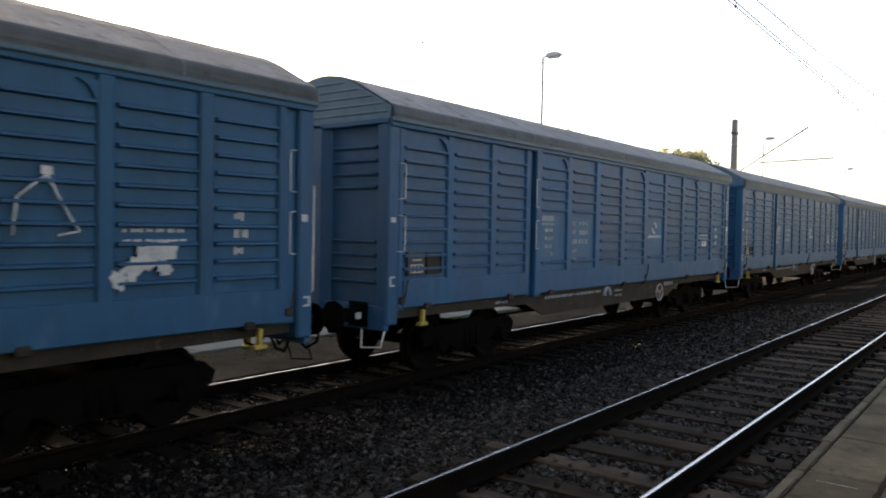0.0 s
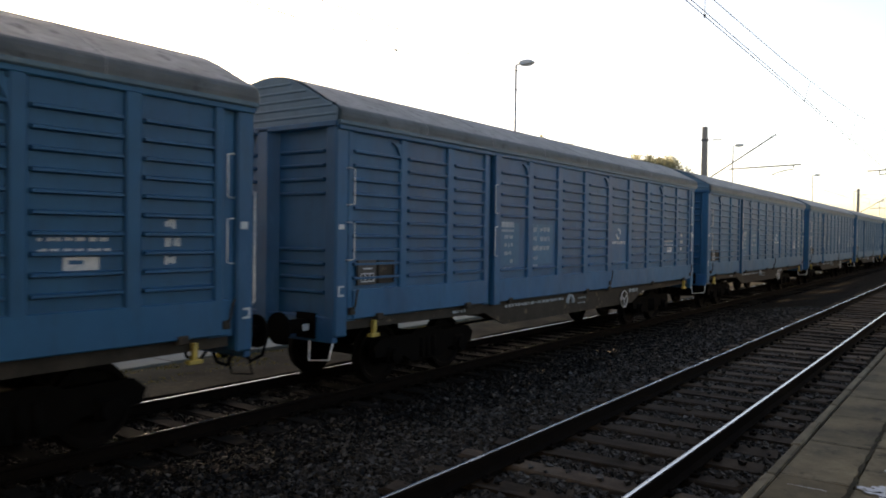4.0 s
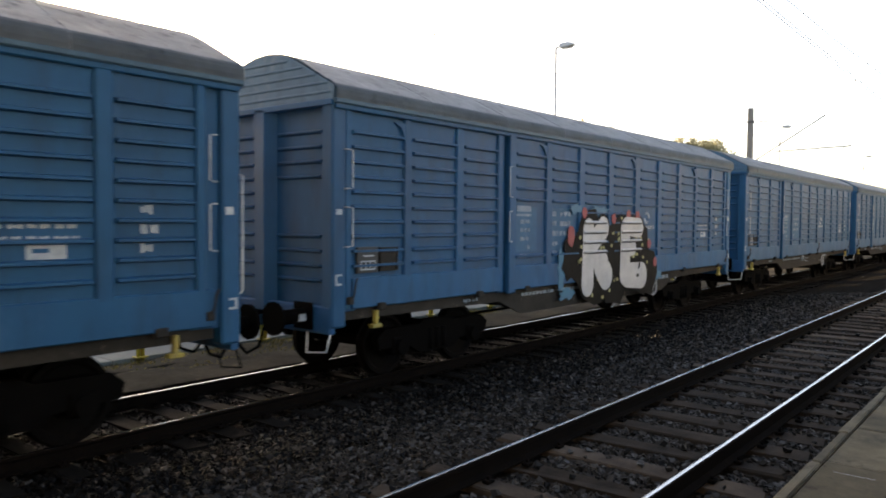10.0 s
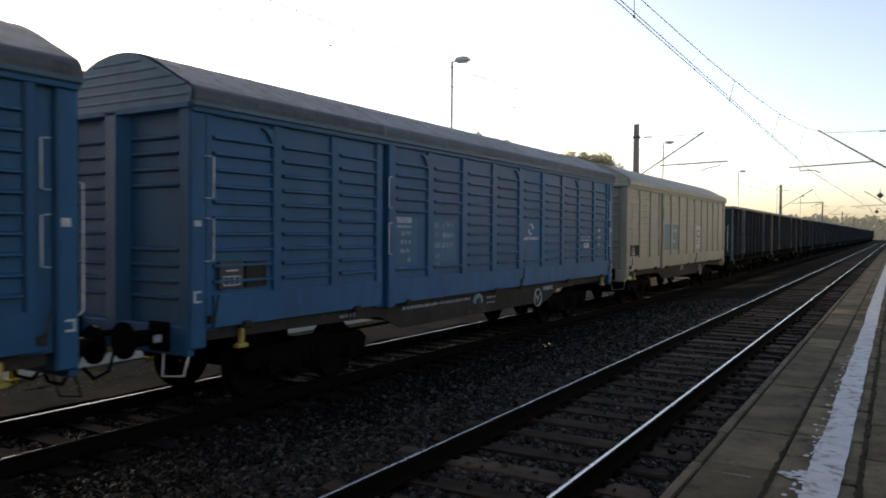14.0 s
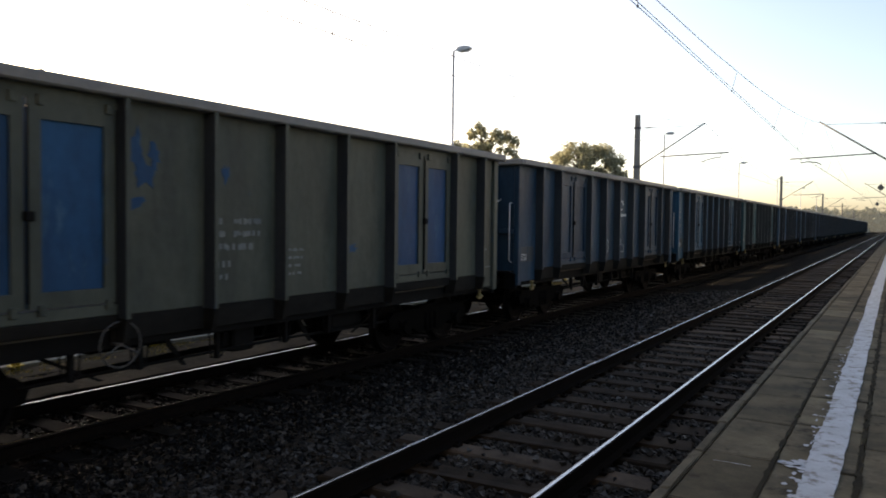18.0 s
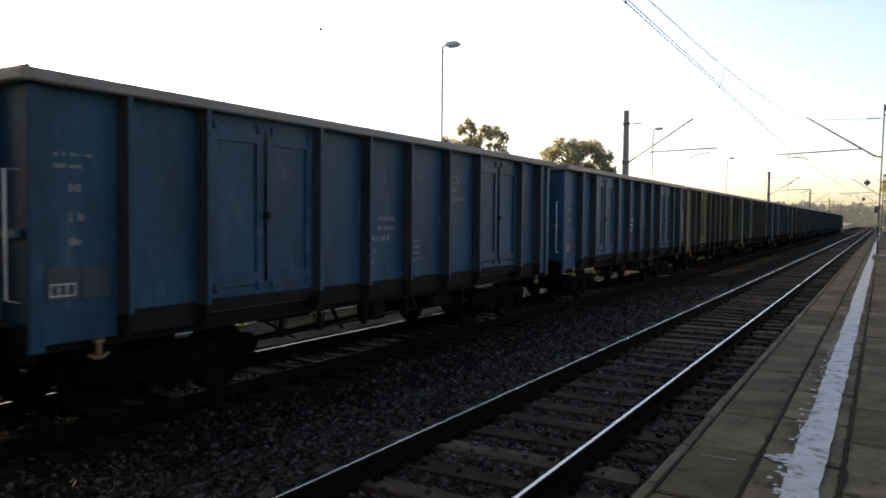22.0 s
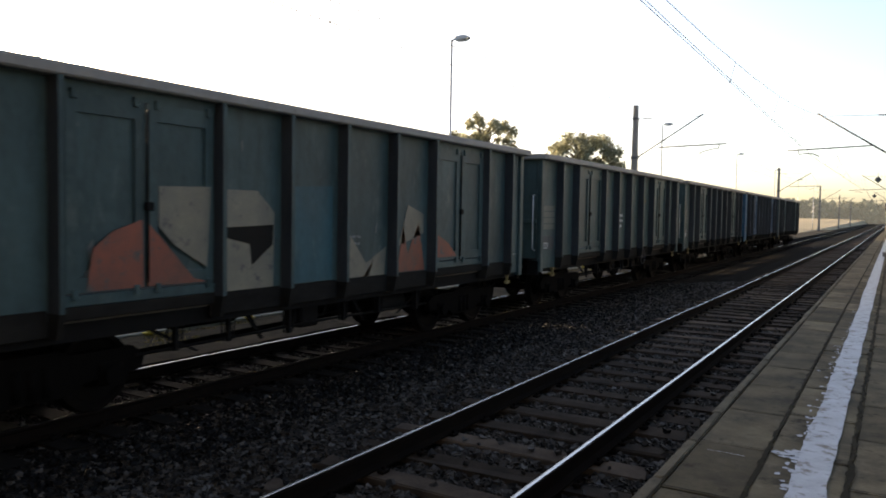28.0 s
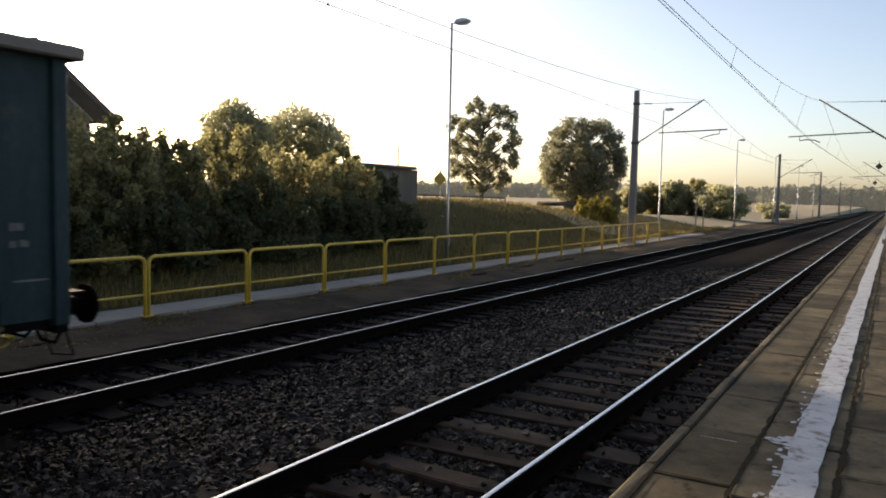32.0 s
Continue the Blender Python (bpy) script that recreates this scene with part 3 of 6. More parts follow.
def platform():
    root = empty("platform", None, "low platform of worn brown-grey concrete slabs", "platform", kind="structure")
    part("platform_wall", new_box(1.0, 1.15, -30, 160, -0.7, 0.17), KERB, root)
    part("platform_fill", new_box(1.15, 7.0, -30, 160, -0.7, 0.2), CONCRETE, root)
    rnd = random.Random(11)
    kerbs = []
    for i in range(5):
        bm = new_box(0.96, 1.043, 0.006, 0.974, 0.175, 0.306, bev=0.016)
        for v in bm.verts:
            v.co += Vector((rnd.uniform(-.008, .008), 0, rnd.uniform(-.007, .005)))
        ob = part("kerb_stone", bm, KERB, root)
        kerbs.append(ob.data)
        bpy.data.objects.remove(ob)
    y = -8.15 + 0.25
    while y < 110:
        ob = new("kerb_stone", kerbs[rnd.randrange(5)])
        ob.parent = root
        ob.matrix_basis = pose(rnd.uniform(-.006, .006), y, rnd.uniform(-.006, .004))
        y += 0.98
    for x0, x1, first, pitch, last in ((1.054, 1.536, -7.0, 1.17, 75), (1.553, 2.088, -7.06, 1.29, 75), (2.11, 3.0, -7.6, 1.29, 60), (3.01, 3.9, -7.9, 1.25, 40), (3.91, 4.9, -7.6, 1.25, 30)):
        datas = []
        for i in range(4):
            bm = new_box(x0, x1, 0.007, pitch - 0.007, 0.18, 0.30, bev=0.01)
            for v in bm.verts:
                v.co.z += rnd.uniform(-.006, .003)
            ob = part("slab", bm, CONCRETE, root)
            datas.append(ob.data)
            bpy.data.objects.remove(ob)
        y = first
        while y < last:
            ob = new("slab", datas[rnd.randrange(4)])
            ob.parent = root
            ob.matrix_basis = pose(0, y, rnd.uniform(-.005, .002), rnd.uniform(-.12, .12), rnd.uniform(-.1, .1), 0)
            y += pitch
        part("paving", new_box(x0, x1, y, 160, 0.18, 0.299), CONCRETE, root)
    # painted line with ragged edges
    verts, faces = [], []
    y, i = -3.0, 0
    while y < 140:
        step = 0.045 if y < 18 else 0.8
        e1 = 0.014 * noise.noise((y * 2.3, 0, 0)) + 0.026 * noise.noise((y * 0.7, 4, 0)) + 0.012 * noise.noise((y * 9, 7, 0)) - 0.006 * rnd.random()
        e2 = 0.016 * noise.noise((y * 2.9, 9, 0)) + 0.016 * noise.noise((y * 0.8, 14, 0)) + 0.006 * noise.noise((y * 11, 2, 0))
        left, right = 1.768 + e1 - (0.03 if 18 < y else 0.0), 1.99 + e2
        verts += [(left, y, 0.314), (right, y, 0.314), (left, y, 0.297), (right, y, 0.297)]
        if i:
            a = i * 4
            faces += [(a - 4, a - 3, a + 1, a), (a - 2, a - 4, a, a + 2), (a - 3, a - 1, a + 3, a + 1)]
        y += step
        i += 1
    # soil and moss packed in the joints, ragged at its edges
    dv, df = [], []
    def ribbon(p0, p1, wid, seed):
        p0, p1 = Vector(p0), Vector(p1)
        d = (p1 - p0).normalized()
        side = Vector((-d.y, d.x, 0))
        cnt = max(4, int((p1 - p0).length / 0.05))
        base = len(dv)
        for q in range(cnt + 1):
            c = p0.lerp(p1, q / cnt)
            w0 = wid * max(0.12, 0.9 + 1.5 * noise.noise((q * 0.31, seed, 0)) + 0.6 * noise.noise((q * 0.9, seed, 5)))
            w1 = wid * max(0.12, 0.9 + 1.5 * noise.noise((q * 0.29, seed, 9)) + 0.6 * noise.noise((q * 0.8, seed, 3)))
            dv.extend([tuple(c - side * w0), tuple(c + side * w1)])
            if q:
                k = base + 2 * q
                df.append((k - 2, k - 1, k + 1, k))
    for jx, wid in ((1.048, 0.008), (1.544, 0.016), (2.099, 0.02), (3.005, 0.018)):
        ribbon((jx, -3, 0.3075), (jx, 34, 0.3075), wid, jx * 7)
    for x0, x1, first, pitch in ((1.054, 1.536, -7.0, 1.17), (1.553, 2.088, -7.06, 1.29), (2.11, 3.0, -7.6, 1.29)):
        yy = first
        while yy < 26:
            if yy > -2:
                ribbon((x0, yy, 0.3082), (x1, yy, 0.3082), 0.008, yy * 3 + x0)
            yy += pitch
    tagged(raw_mesh("joint_soil", dv, df, SOIL, root), kind="stuff")
    # scuffed splashes of old paint beside the line
    bm = bmesh.new()
    for k in range(110):
        near = rnd.random() < 0.3
        cy = rnd.gauss(5.86, 0.09) if near else rnd.uniform(3.9, 16)
        cx = 1.775 - abs(rnd.gauss(0, 0.075 if near else 0.05))
        wx, wy = (rnd.uniform(0.02, 0.05), rnd.uniform(0.015, 0.035)) if near else (rnd.uniform(0.01, 0.03), rnd.uniform(0.015, 0.05))
        pts = [(cx + rnd.uniform(.7, 1) * wx * math.cos(a * 0.6283), cy + rnd.uniform(.7, 1) * wy * math.sin(a * 0.6283)) for a in range(10)]
        bm.faces.new([bm.verts.new((p, q, 0.309 + 0.00004 * k)) for p, q in pts])
    for x0, x1, yy, w in ((1.16, 1.42, 5.62, 0.009),):
        for q in range(14):
            a, b = x0 + (x1 - x0) * q / 14, x0 + (x1 - x0) * (q + rnd.uniform(0.5, 1.0)) / 14
            dy = rnd.uniform(-0.5, 0.5) * w
            bm.faces.new([bm.verts.new(v) for v in ((a, yy + dy, 0.3095), (b, yy + dy, 0.3095), (b, yy + dy + w, 0.3095), (a, yy + dy + w, 0.3095))])
    tagged(part("paint_splash", bm, WHITELINE, root), kind="stuff")
    line = raw_mesh("painted_line", verts, faces, WHITELINE, root)
    line["label"] = "worn white safety line"
    return root


platform()

# unseen plain wall behind the viewer, added to cut the sky light
WALLB = material("plain_dark_wall", (0.15, 0.15, 0.15), (0.11, 0.11, 0.11), rough=0.9, scale=1.0, fine=20, bump=0.2)
bm = new_box(6.4, 6.8, -60, 3, -0.6, 13.0)
prism(bm, [(2.9, -0.6), (6.39, -0.6), (6.39, 13.0), (2.9, 13.0)], "y", -8.0, -7.6)
tagged(part("wall_behind", bm, WALLB), "unseen dark wall added behind the platform to block sky light", "wall", kind="structure")
# second unseen wall, added so that -y faces get less sky
bm = new_box(-40, -9.4, -13.0, -12.4, -0.7, 13.0)
box(bm, -9.39, 2.3, -13.0, -12.4, 7.6, 13.0)
box(bm, 2.31, 6.39, -13.0, -12.4, -0.6, 13.0)
tagged(part("wall_south", bm, WALLB), "unseen added dark wall that blocks sky, open for the tracks", "wall", kind="structure")

# out-of-view reflector, added to throw sunlight onto the wagon sides
WALLF = material("bounce_wall_grey", (0.3, 0.32, 0.345), (0.23, 0.245, 0.265), rough=0.9, scale=1.0, fine=20, bump=0.2)
tagged(part("wall_platform", new_box(6.4, 6.8, 17, 80, -0.6, 8.5), WALLF), "unseen grey wall added along the platform to bounce light", "wall", kind="structure")

# walkway beyond the far track
walk_y = -12.0
pathway = empty("walkway", None, "pale concrete walkway beside the far track", "walkway", kind="structure")
wr = random.Random(3)
while walk_y < 58:
    part("walkway_slab", new_box(-10.66, -9.64, walk_y + 0.01, walk_y + 1.99, -0.5, -0.30 + wr.uniform(-.008, .004), bev=0.01), PATHC, pathway)
    walk_y += 2.0
xs = [-9.65 + i * 0.235 for i in range(9)]
ys = [-14 + i * 0.25 for i in range(220)] + [41 + i * 3.0 for i in range(44)]
cv = [(x, y, -0.352 + 0.05 * noise.noise((x * 1.3, y * 0.9, 5)) + 0.03 * noise.noise((x * 4, y * 4, 2)) - (0.09 * (x + 8.6) if x > -8.6 else 0)) for y in ys for x in xs]
cf = [(j * 9 + i, j * 9 + i + 1, j * 9 + i + 10, j * 9 + i + 9) for j in range(len(ys) - 1) for i in range(8)]
raw_mesh("cinder_strip", cv, cf, GRAVELM, pathway)
part("gravel_shoulder", new_box(-11.9, -9.64, 58, 170, -0.6, -0.345), GRAVELM, pathway)


# ---- yellow railing ----
def railing_panel():
    root = empty("railing_panel", None, "yellow painted tubular railing panel beside the walkway", "railing", "yellow railing panels")
    w, h, r = 2.5, 1.11, 0.034
    pts = [(0, 0.01, -0.2), (0, 0.01, h - 0.16), (0, 0.025, h - 0.08), (0, 0.07, h - 0.025), (0, 0.15, h), (0, w - 0.15, h), (0, w - 0.07, h - 0.025), (0, w - 0.025, h - 0.08), (0, w - 0.01, h - 0.16), (0, w - 0.01, -0.2)]
    part("hoop", new_tube(pts, r, 8), YELLOWF, root)
    part("lower_bar", new_tube([(0, 0.01, 0.40), (0, w - 0.01, 0.40)], 0.022, 8), YELLOWF, root)
    for s in (0.025, w - 0.025):
        part("foot_plate", new_box(-0.08, 0.08, s - 0.05, s + 0.05, -0.01, 0.012, bev=0.003), YELLOWF, root)
    return root


rp = railing_panel()
rp.matrix_basis = pose(-9.6, 9.05 - 2.56, -0.30)
for i in [-3, -2] + list(range(0, 14)):
    copy_thing(rp, pose(-9.6 + 0.012 * math.sin(i * 2.1), 9.05 + 2.56 * i, -0.30, 0, 0, 0.4 * math.sin(i * 1.7)))


# ---- station lamps ----
def station_lamp(h=8.42):
    root = empty("street_lamp", None, "tall slim grey lamp post with a flat lantern", "street lamp", "station lamps")
    part("base", new_box(-0.16, 0.16, -0.16, 0.16, -0.3, 0.1, bev=0.02), MASTC, root)
    part("pole", new_tube([(0, 0, 0.05), (0, 0, 1.6), (0, 0, h)], 0.075, 10, r2=0.04), GALV, root)
    part("door_cover", new_box(0.055, 0.085, -0.05, 0.05, 0.6, 1.0, bev=0.006), GALV, root)
    part("bracket", new_tube([(0, 0, h - 0.03), (0.06, 0, h + 0.0), (0.2, 0, h + 0.03)], 0.03, 8), GALV, root)
    bm = bmesh.new()
    prism(bm, [(0.12, -0.01), (0.2, -0.06), (0.62, -0.03), (0.7, 0.03), (0.66, 0.09), (0.45, 0.13), (0.2, 0.1)], "y", -0.13, 0.13)
    bmesh.ops.bevel(bm, geom=list(bm.edges), offset=0.02, segments=1, affect="EDGES")
    bmesh.ops.translate(bm, verts=bm.verts, vec=(0, 0, h))
    head = part("lantern", bm, LAMPGREY, root)
    part("lens", new_box(0.24, 0.6, -0.1, 0.1, h - 0.075, h - 0.055, bev=0.005), WHITEP, head)
    return root


lamp = station_lamp()
lamp.matrix_basis = pose(-11.36, 23.0, -0.30, 0, 0, 4)
for y in (51, 79, 107, 135, 163):
    copy_thing(lamp, pose(-11.3, y, -0.2 if y > 60 else -0.28, 0, 0, 0))


# ---- overhead line ----
def insulator(bm, a, b, n=4, r=0.055):
    a, b = Vector(a), Vector(b)
    tube(bm, [a, b], 0.022, 6)
    for i in range(n):
        p = a + (b - a) * (i + 0.5) / n
        d = (b - a).normalized() * 0.02
        tube(bm, [p - d, p, p + d], r * 0.5, 8, r2=r)


def left_mast():
    root = empty("catenary_mast", None, "grey concrete catenary mast with a bracket over the far track", "catenary mast", "left catenary masts")
    part("foundation", new_box(-0.35, 0.35, -0.35, 0.35, -0.4, 0.12, bev=0.03), MASTC, root)
    bm = bmesh.new()
    lo = [(-0.2, -0.17), (0.2, -0.17), (0.2, 0.17), (-0.2, 0.17)]
    hi = [(-0.125, -0.11), (0.125, -0.11), (0.125, 0.11), (-0.125, 0.11)]
    v0 = [bm.verts.new((x, y, 0.0)) for x, y in lo]
    v1 = [bm.verts.new((x, y, 8.36)) for x, y in hi]
    for i in range(4):
        bm.faces.new((v0[i], v0[(i + 1) % 4], v1[(i + 1) % 4], v1[i]))
    bm.faces.new(v1)
    bm.faces.new(v0[::-1])
    bmesh.ops.bevel(bm, geom=list(bm.edges), offset=0.02, segments=1, affect="EDGES")
    part("pole", bm, MASTC, root)
    arm = part("bracket_tube", new_tube([(0.16, 0, 5.55), (3.55, 0, 7.72)], 0.036, 8), DARKSTEEL, root)
    bm = bmesh.new()
    insulator(bm, (0.16, 0, 5.55), (0.5, 0, 5.77))
    part("insulator", bm, INSUL, arm)
    part("registration_tube", new_tube([(1.25, 0, 6.05), (4.75, 0, 6.15)], 0.034, 8), DARKSTEEL, root)
    part("steady_arm", new_tube([(4.4, 0, 6.13), (4.36, 0, 5.92), (4.1, 0, 5.9), (3.6, 0, 5.78), (3.4, 0, 5.68)], 0.024, 6), DARKSTEEL, root)
    stay = part("stay_rod", new_tube([(0.14, 0, 7.64), (1.0, 0, 7.62), (2.9, 0, 7.60), (3.4, 0, 7.62)], 0.012, 6), DARKSTEEL, root)
    bm = bmesh.new()
    insulator(bm, (0.4, 0, 7.63), (0.85, 0, 7.62), r=0.06)
    part("insulator", bm, INSUL, stay)
    part("mast_clamp", new_box(-0.16, 0.17, -0.15, 0.15, 7.58, 7.7, bev=0.01), DARKSTEEL, root)
    part("mast_clamp", new_box(-0.18, 0.19, -0.17, 0.17, 5.46, 5.6, bev=0.01), DARKSTEEL, root)
    return root


def right_mast():
    root = empty("portal_mast", None, "steel lattice catenary mast standing on the platform", "catenary mast", "platform catenary masts")
    part("foundation", new_box(-0.42, 0.42, -0.5, 0.5, -0.2, 0.22, bev=0.03), MASTC, root)
    for s in (-1, 1):
        bm = bmesh.new()
        for a, b, w in (((s * 0.24, 0, 0.1), (s * 0.13, 0, 7.25), 0.045),):
            tube(bm, [a, b], w, 4)
        part("leg", bm, DARKSTEEL, root)
    for i in range(9):
        z = 0.5 + i * 0.78
        w = 0.24 - 0.015 * i
        part("batten", new_box(-w, w, -0.02, 0.02, z, z + 0.05) if i % 4 == 0 else new_tube([(-w, 0.04, z), (w, 0.04, z + 0.3)], 0.008, 4), DARKSTEEL, root)
    part("head_plate", new_box(-0.17, 0.17, -0.09, 0.09, 6.98, 7.26, bev=0.01), DARKSTEEL, root)
    arm = part("bracket_tube", new_tube([(-0.2, 0, 4.82), (-0.45, 0, 4.86), (-3.42, 0, 6.84)], 0.04, 8), DARKSTEEL, root)
    bm = bmesh.new()
    insulator(bm, (-0.45, 0, 4.86), (-0.95, 0, 5.19))
    part("insulator", bm, INSUL, arm)
    part("registration_tube", new_tube([(-1.05, 0, 5.22), (-4.7, 0, 5.07)], 0.03, 8), DARKSTEEL, root)
    part("steady_arm", new_tube([(-4.2, 0, 5.07), (-4.18, 0, 4.87), (-3.9, 0, 4.92), (-3.5, 0, 4.88), (-3.28, 0, 4.76)], 0.024, 6), DARKSTEEL, root)
    stay = part("stay_rod", new_tube([(-0.16, 0, 6.62), (-3.1, 0, 6.7)], 0.011, 6), DARKSTEEL, root)
    bm = bmesh.new()
    insulator(bm, (-0.3, 0, 6.63), (-0.85, 0, 6.64), r=0.06)
    part("insulator", bm, INSUL, stay)
    return root


lm = left_mast()
lm.matrix_basis = pose(-9.97, 40.5, -0.36)
for y in (-20, 100, 160, 220, 280):
    copy_thing(lm, pose(-9.97, y, -0.36 if y < 90 else -0.25))
rm = right_mast()
rm.matrix_basis = pose(2.32, 40.8, 0.3)
for y in (-19.5, 100.5, 160.5, 220.5):
    copy_thing(rm, pose(2.32, y, 0.3))


def overhead(cx, z_contact, z_mess, z_mid, name_label, twin, stagger):
    r = 0.0068 if twin else 0.0088
    root = empty("overhead_line", None, name_label, "overhead line")
    spans = [(-80, -20), (-20, 40.6), (40.6, 100.3), (100.3, 160.3), (160.3, 220.3), (220.3, 280)]
    for k, (a, b) in enumerate(spans):
        s0, s1 = (stagger, -stagger) if k % 2 else (-stagger, stagger)
        part("contact_wire", new_tube([(cx + s0, a, z_contact), (cx + s1, b, z_contact)], r, 5), WIRE, root)
        if twin:
            part("contact_wire", new_tube([(cx + s0 + 0.06, a, z_contact), (cx + s1 + 0.06, b, z_contact)], r, 5), WIRE, root)
        pts = []
        for i in range(13):
            u = i / 12
            pts.append((cx, a + (b - a) * u, z_mid + (z_mess - z_mid) * (2 * u - 1) ** 2))
        part("messenger_wire", new_tube(pts, r, 5), WIRE, root)
        for i in range(1, 8):
            u = i / 8
            z = z_mid + (z_mess - z_mid) * (2 * u - 1) ** 2
            x = cx + s0 + (s1 - s0) * u
            drop = part("dropper", new_tube([(x, a + (b - a) * u, z_contact), (cx, a + (b - a) * u, z)], 0.006, 4), WIRE, root)
            part("clamp", new_box(x - 0.012, x + 0.012, a + (b - a) * u - 0.02, a + (b - a) * u + 0.02, z_contact - 0.015, z_contact + 0.02), WIRE, drop)
    return root


near_line = overhead(NEAR_X - 0.16, 5.10, 7.02, 5.42, "twin contact wire and messenger wire over the near track", True, 0.42)
overhead(FAR_X - 0.1, 5.36, 7.3, 5.75, "contact wire and messenger wire over the far track", False, 0.16)


for mx, my, mz in ((0.55, 100.3, 6.6), (-1.0, 160.4, 6.3)):
    bm = new_box(-0.28, 0.28, -0.012, 0.012, -0.28, 0.28)
    bmesh.ops.rotate(bm, verts=bm.verts, cent=(0, 0, 0), matrix=Matrix.Rotation(radians(45), 3, "Y"))
    tube(bm, [(0, 0, 0.2), (0, 0, 0.75)], 0.02, 5)
    bmesh.ops.translate(bm, verts=bm.verts, vec=(mx, my, mz))
    part("marker_board", bm, DARKSTEEL, near_line, "small dark diamond marker")

# ---- trees and bushes ----
def tree(loc, crown, trunk_r, leaves, size, leaf_mat, seed, label, clumps=26, clump=0.34, name="tree", bark=None, hollow=0.35, round_=2.0):
    """Tapered trunk, limbs that reach clumps of leaves spread through an uneven crown. crown: centre height, half widths x, y, z."""
    rnd = random.Random(seed)
    cz, rx, ry, rz = crown
    root = empty(name, pose(*loc), label, "tree")
    lean = Vector((rnd.uniform(-.25, .25), rnd.uniform(-.25, .25), 0))
    tube_pts = [(0, 0, -0.6), lean * 0.2 + Vector((0, 0, (cz - rz) * 0.6)), lean * 0.5 + Vector((0, 0, cz - rz * 0.5)), lean + Vector((0, 0, cz + rz * 0.55))]
    part("trunk", new_tube(tube_pts, trunk_r, 8, r2=trunk_r * 0.15), bark or BARK, root)
    bm = bmesh.new()
    out = []
    for i in range(clumps):
        u = 1 - 2 * (i + 0.5) / clumps
        ang = i * 2.39996 + rnd.uniform(-.3, .3)
        q = rnd.uniform(0.78, 0.92) if i % 3 else rnd.uniform(hollow, 1.0) ** 0.6 * rnd.uniform(0.6, 0.85)
        w = math.sqrt(max(0.0, 1 - abs(u) ** round_))
        p = Vector((rx * q * w * math.cos(ang), ry * q * w * math.sin(ang), cz + rz * q * u))
        st = lean * 0.5 + Vector((0, 0, max(cz - rz * 0.95, min(cz + rz * 0.4, p.z - 0.55 * math.hypot(p.x, p.y) - 0.2))))
        mid = st.lerp(p, 0.5) + Vector((rnd.uniform(-.2, .2), rnd.uniform(-.2, .2), 0.06 * rz))
        tube(bm, [st, mid, p], trunk_r * 0.3, 5, r2=0.015)
        c = clump * rnd.uniform(0.7, 1.25)
        out.append((*p, rx * c, ry * c, rz * c * 0.8))
    part("branchwork", bm, bark or BARK, root)
    leaf_mesh("crown", out, leaves, size, leaf_mat, root, np.random.default_rng(seed))
    return root


tree((-35.0, 70, 0.5), (7.0, 4.1, 3.8, 5.4), 0.32, 15000, 0.15, LEAFM, 21, "tall airy broadleaf tree with gaps in its crown", 84, 0.15, round_=2.3)
tree((-25.9, 75, 0.5), (5.3, 4.75, 4.5, 4.95), 0.42, 30000, 0.14, LEAFM, 34, "dense dark round broadleaf tree on the bank", 150, 0.17, round_=2.0)
tree((-33.0, 33.6, 0.9), (4.2, 2.3, 2.4, 2.7), 0.3, 11000, 0.12, LEAFH, 41, "round dark tree behind the bushes", 30, 0.36)
tree((-32.8, 39.4, 1.2), (3.9, 3.2, 3.1, 2.8), 0.3, 15000, 0.12, LEAFH, 43, "broad round tree behind the bushes", 34, 0.36)
tree((-21.5, 29.9, 0.9), (2.6, 1.1, 1.0, 1.3), 0.1, 1300, 0.1, LEAFG, 45, "small thin tree beside the shed", 12, 0.3)
tree((3.9, 112, 0.3), (4.9, 1.8, 1.7, 3.2), 0.2, 5000, 0.2, LEAFG, 47, "pale-barked tree at the platform's far end", 18, 0.34, bark=BIRCH)
for x, y, h, w, s in ((-28.4, 101, 4.0, 1.9, 51), (-25.6, 103, 4.6, 1.8, 52), (-22.6, 101, 4.9, 1.7, 53), (-20.2, 103, 5.3, 2.0, 54), (-16.4, 99, 4.4, 3.4, 55), (-30.6, 98, 3.6, 1.6, 57), (-24.0, 106, 4.6, 2.2, 58), (-27.0, 107, 4.2, 2.2, 59), (-18.4, 105, 4.6, 2.2, 60)):
    tree((x, y, -0.2), (h * 0.52, w, w * 0.9, h * 0.5), 0.14, 5600, 0.18, LEAFH if s % 2 else LEAFG, s, "bushy green tree by the line", 18, 0.4)


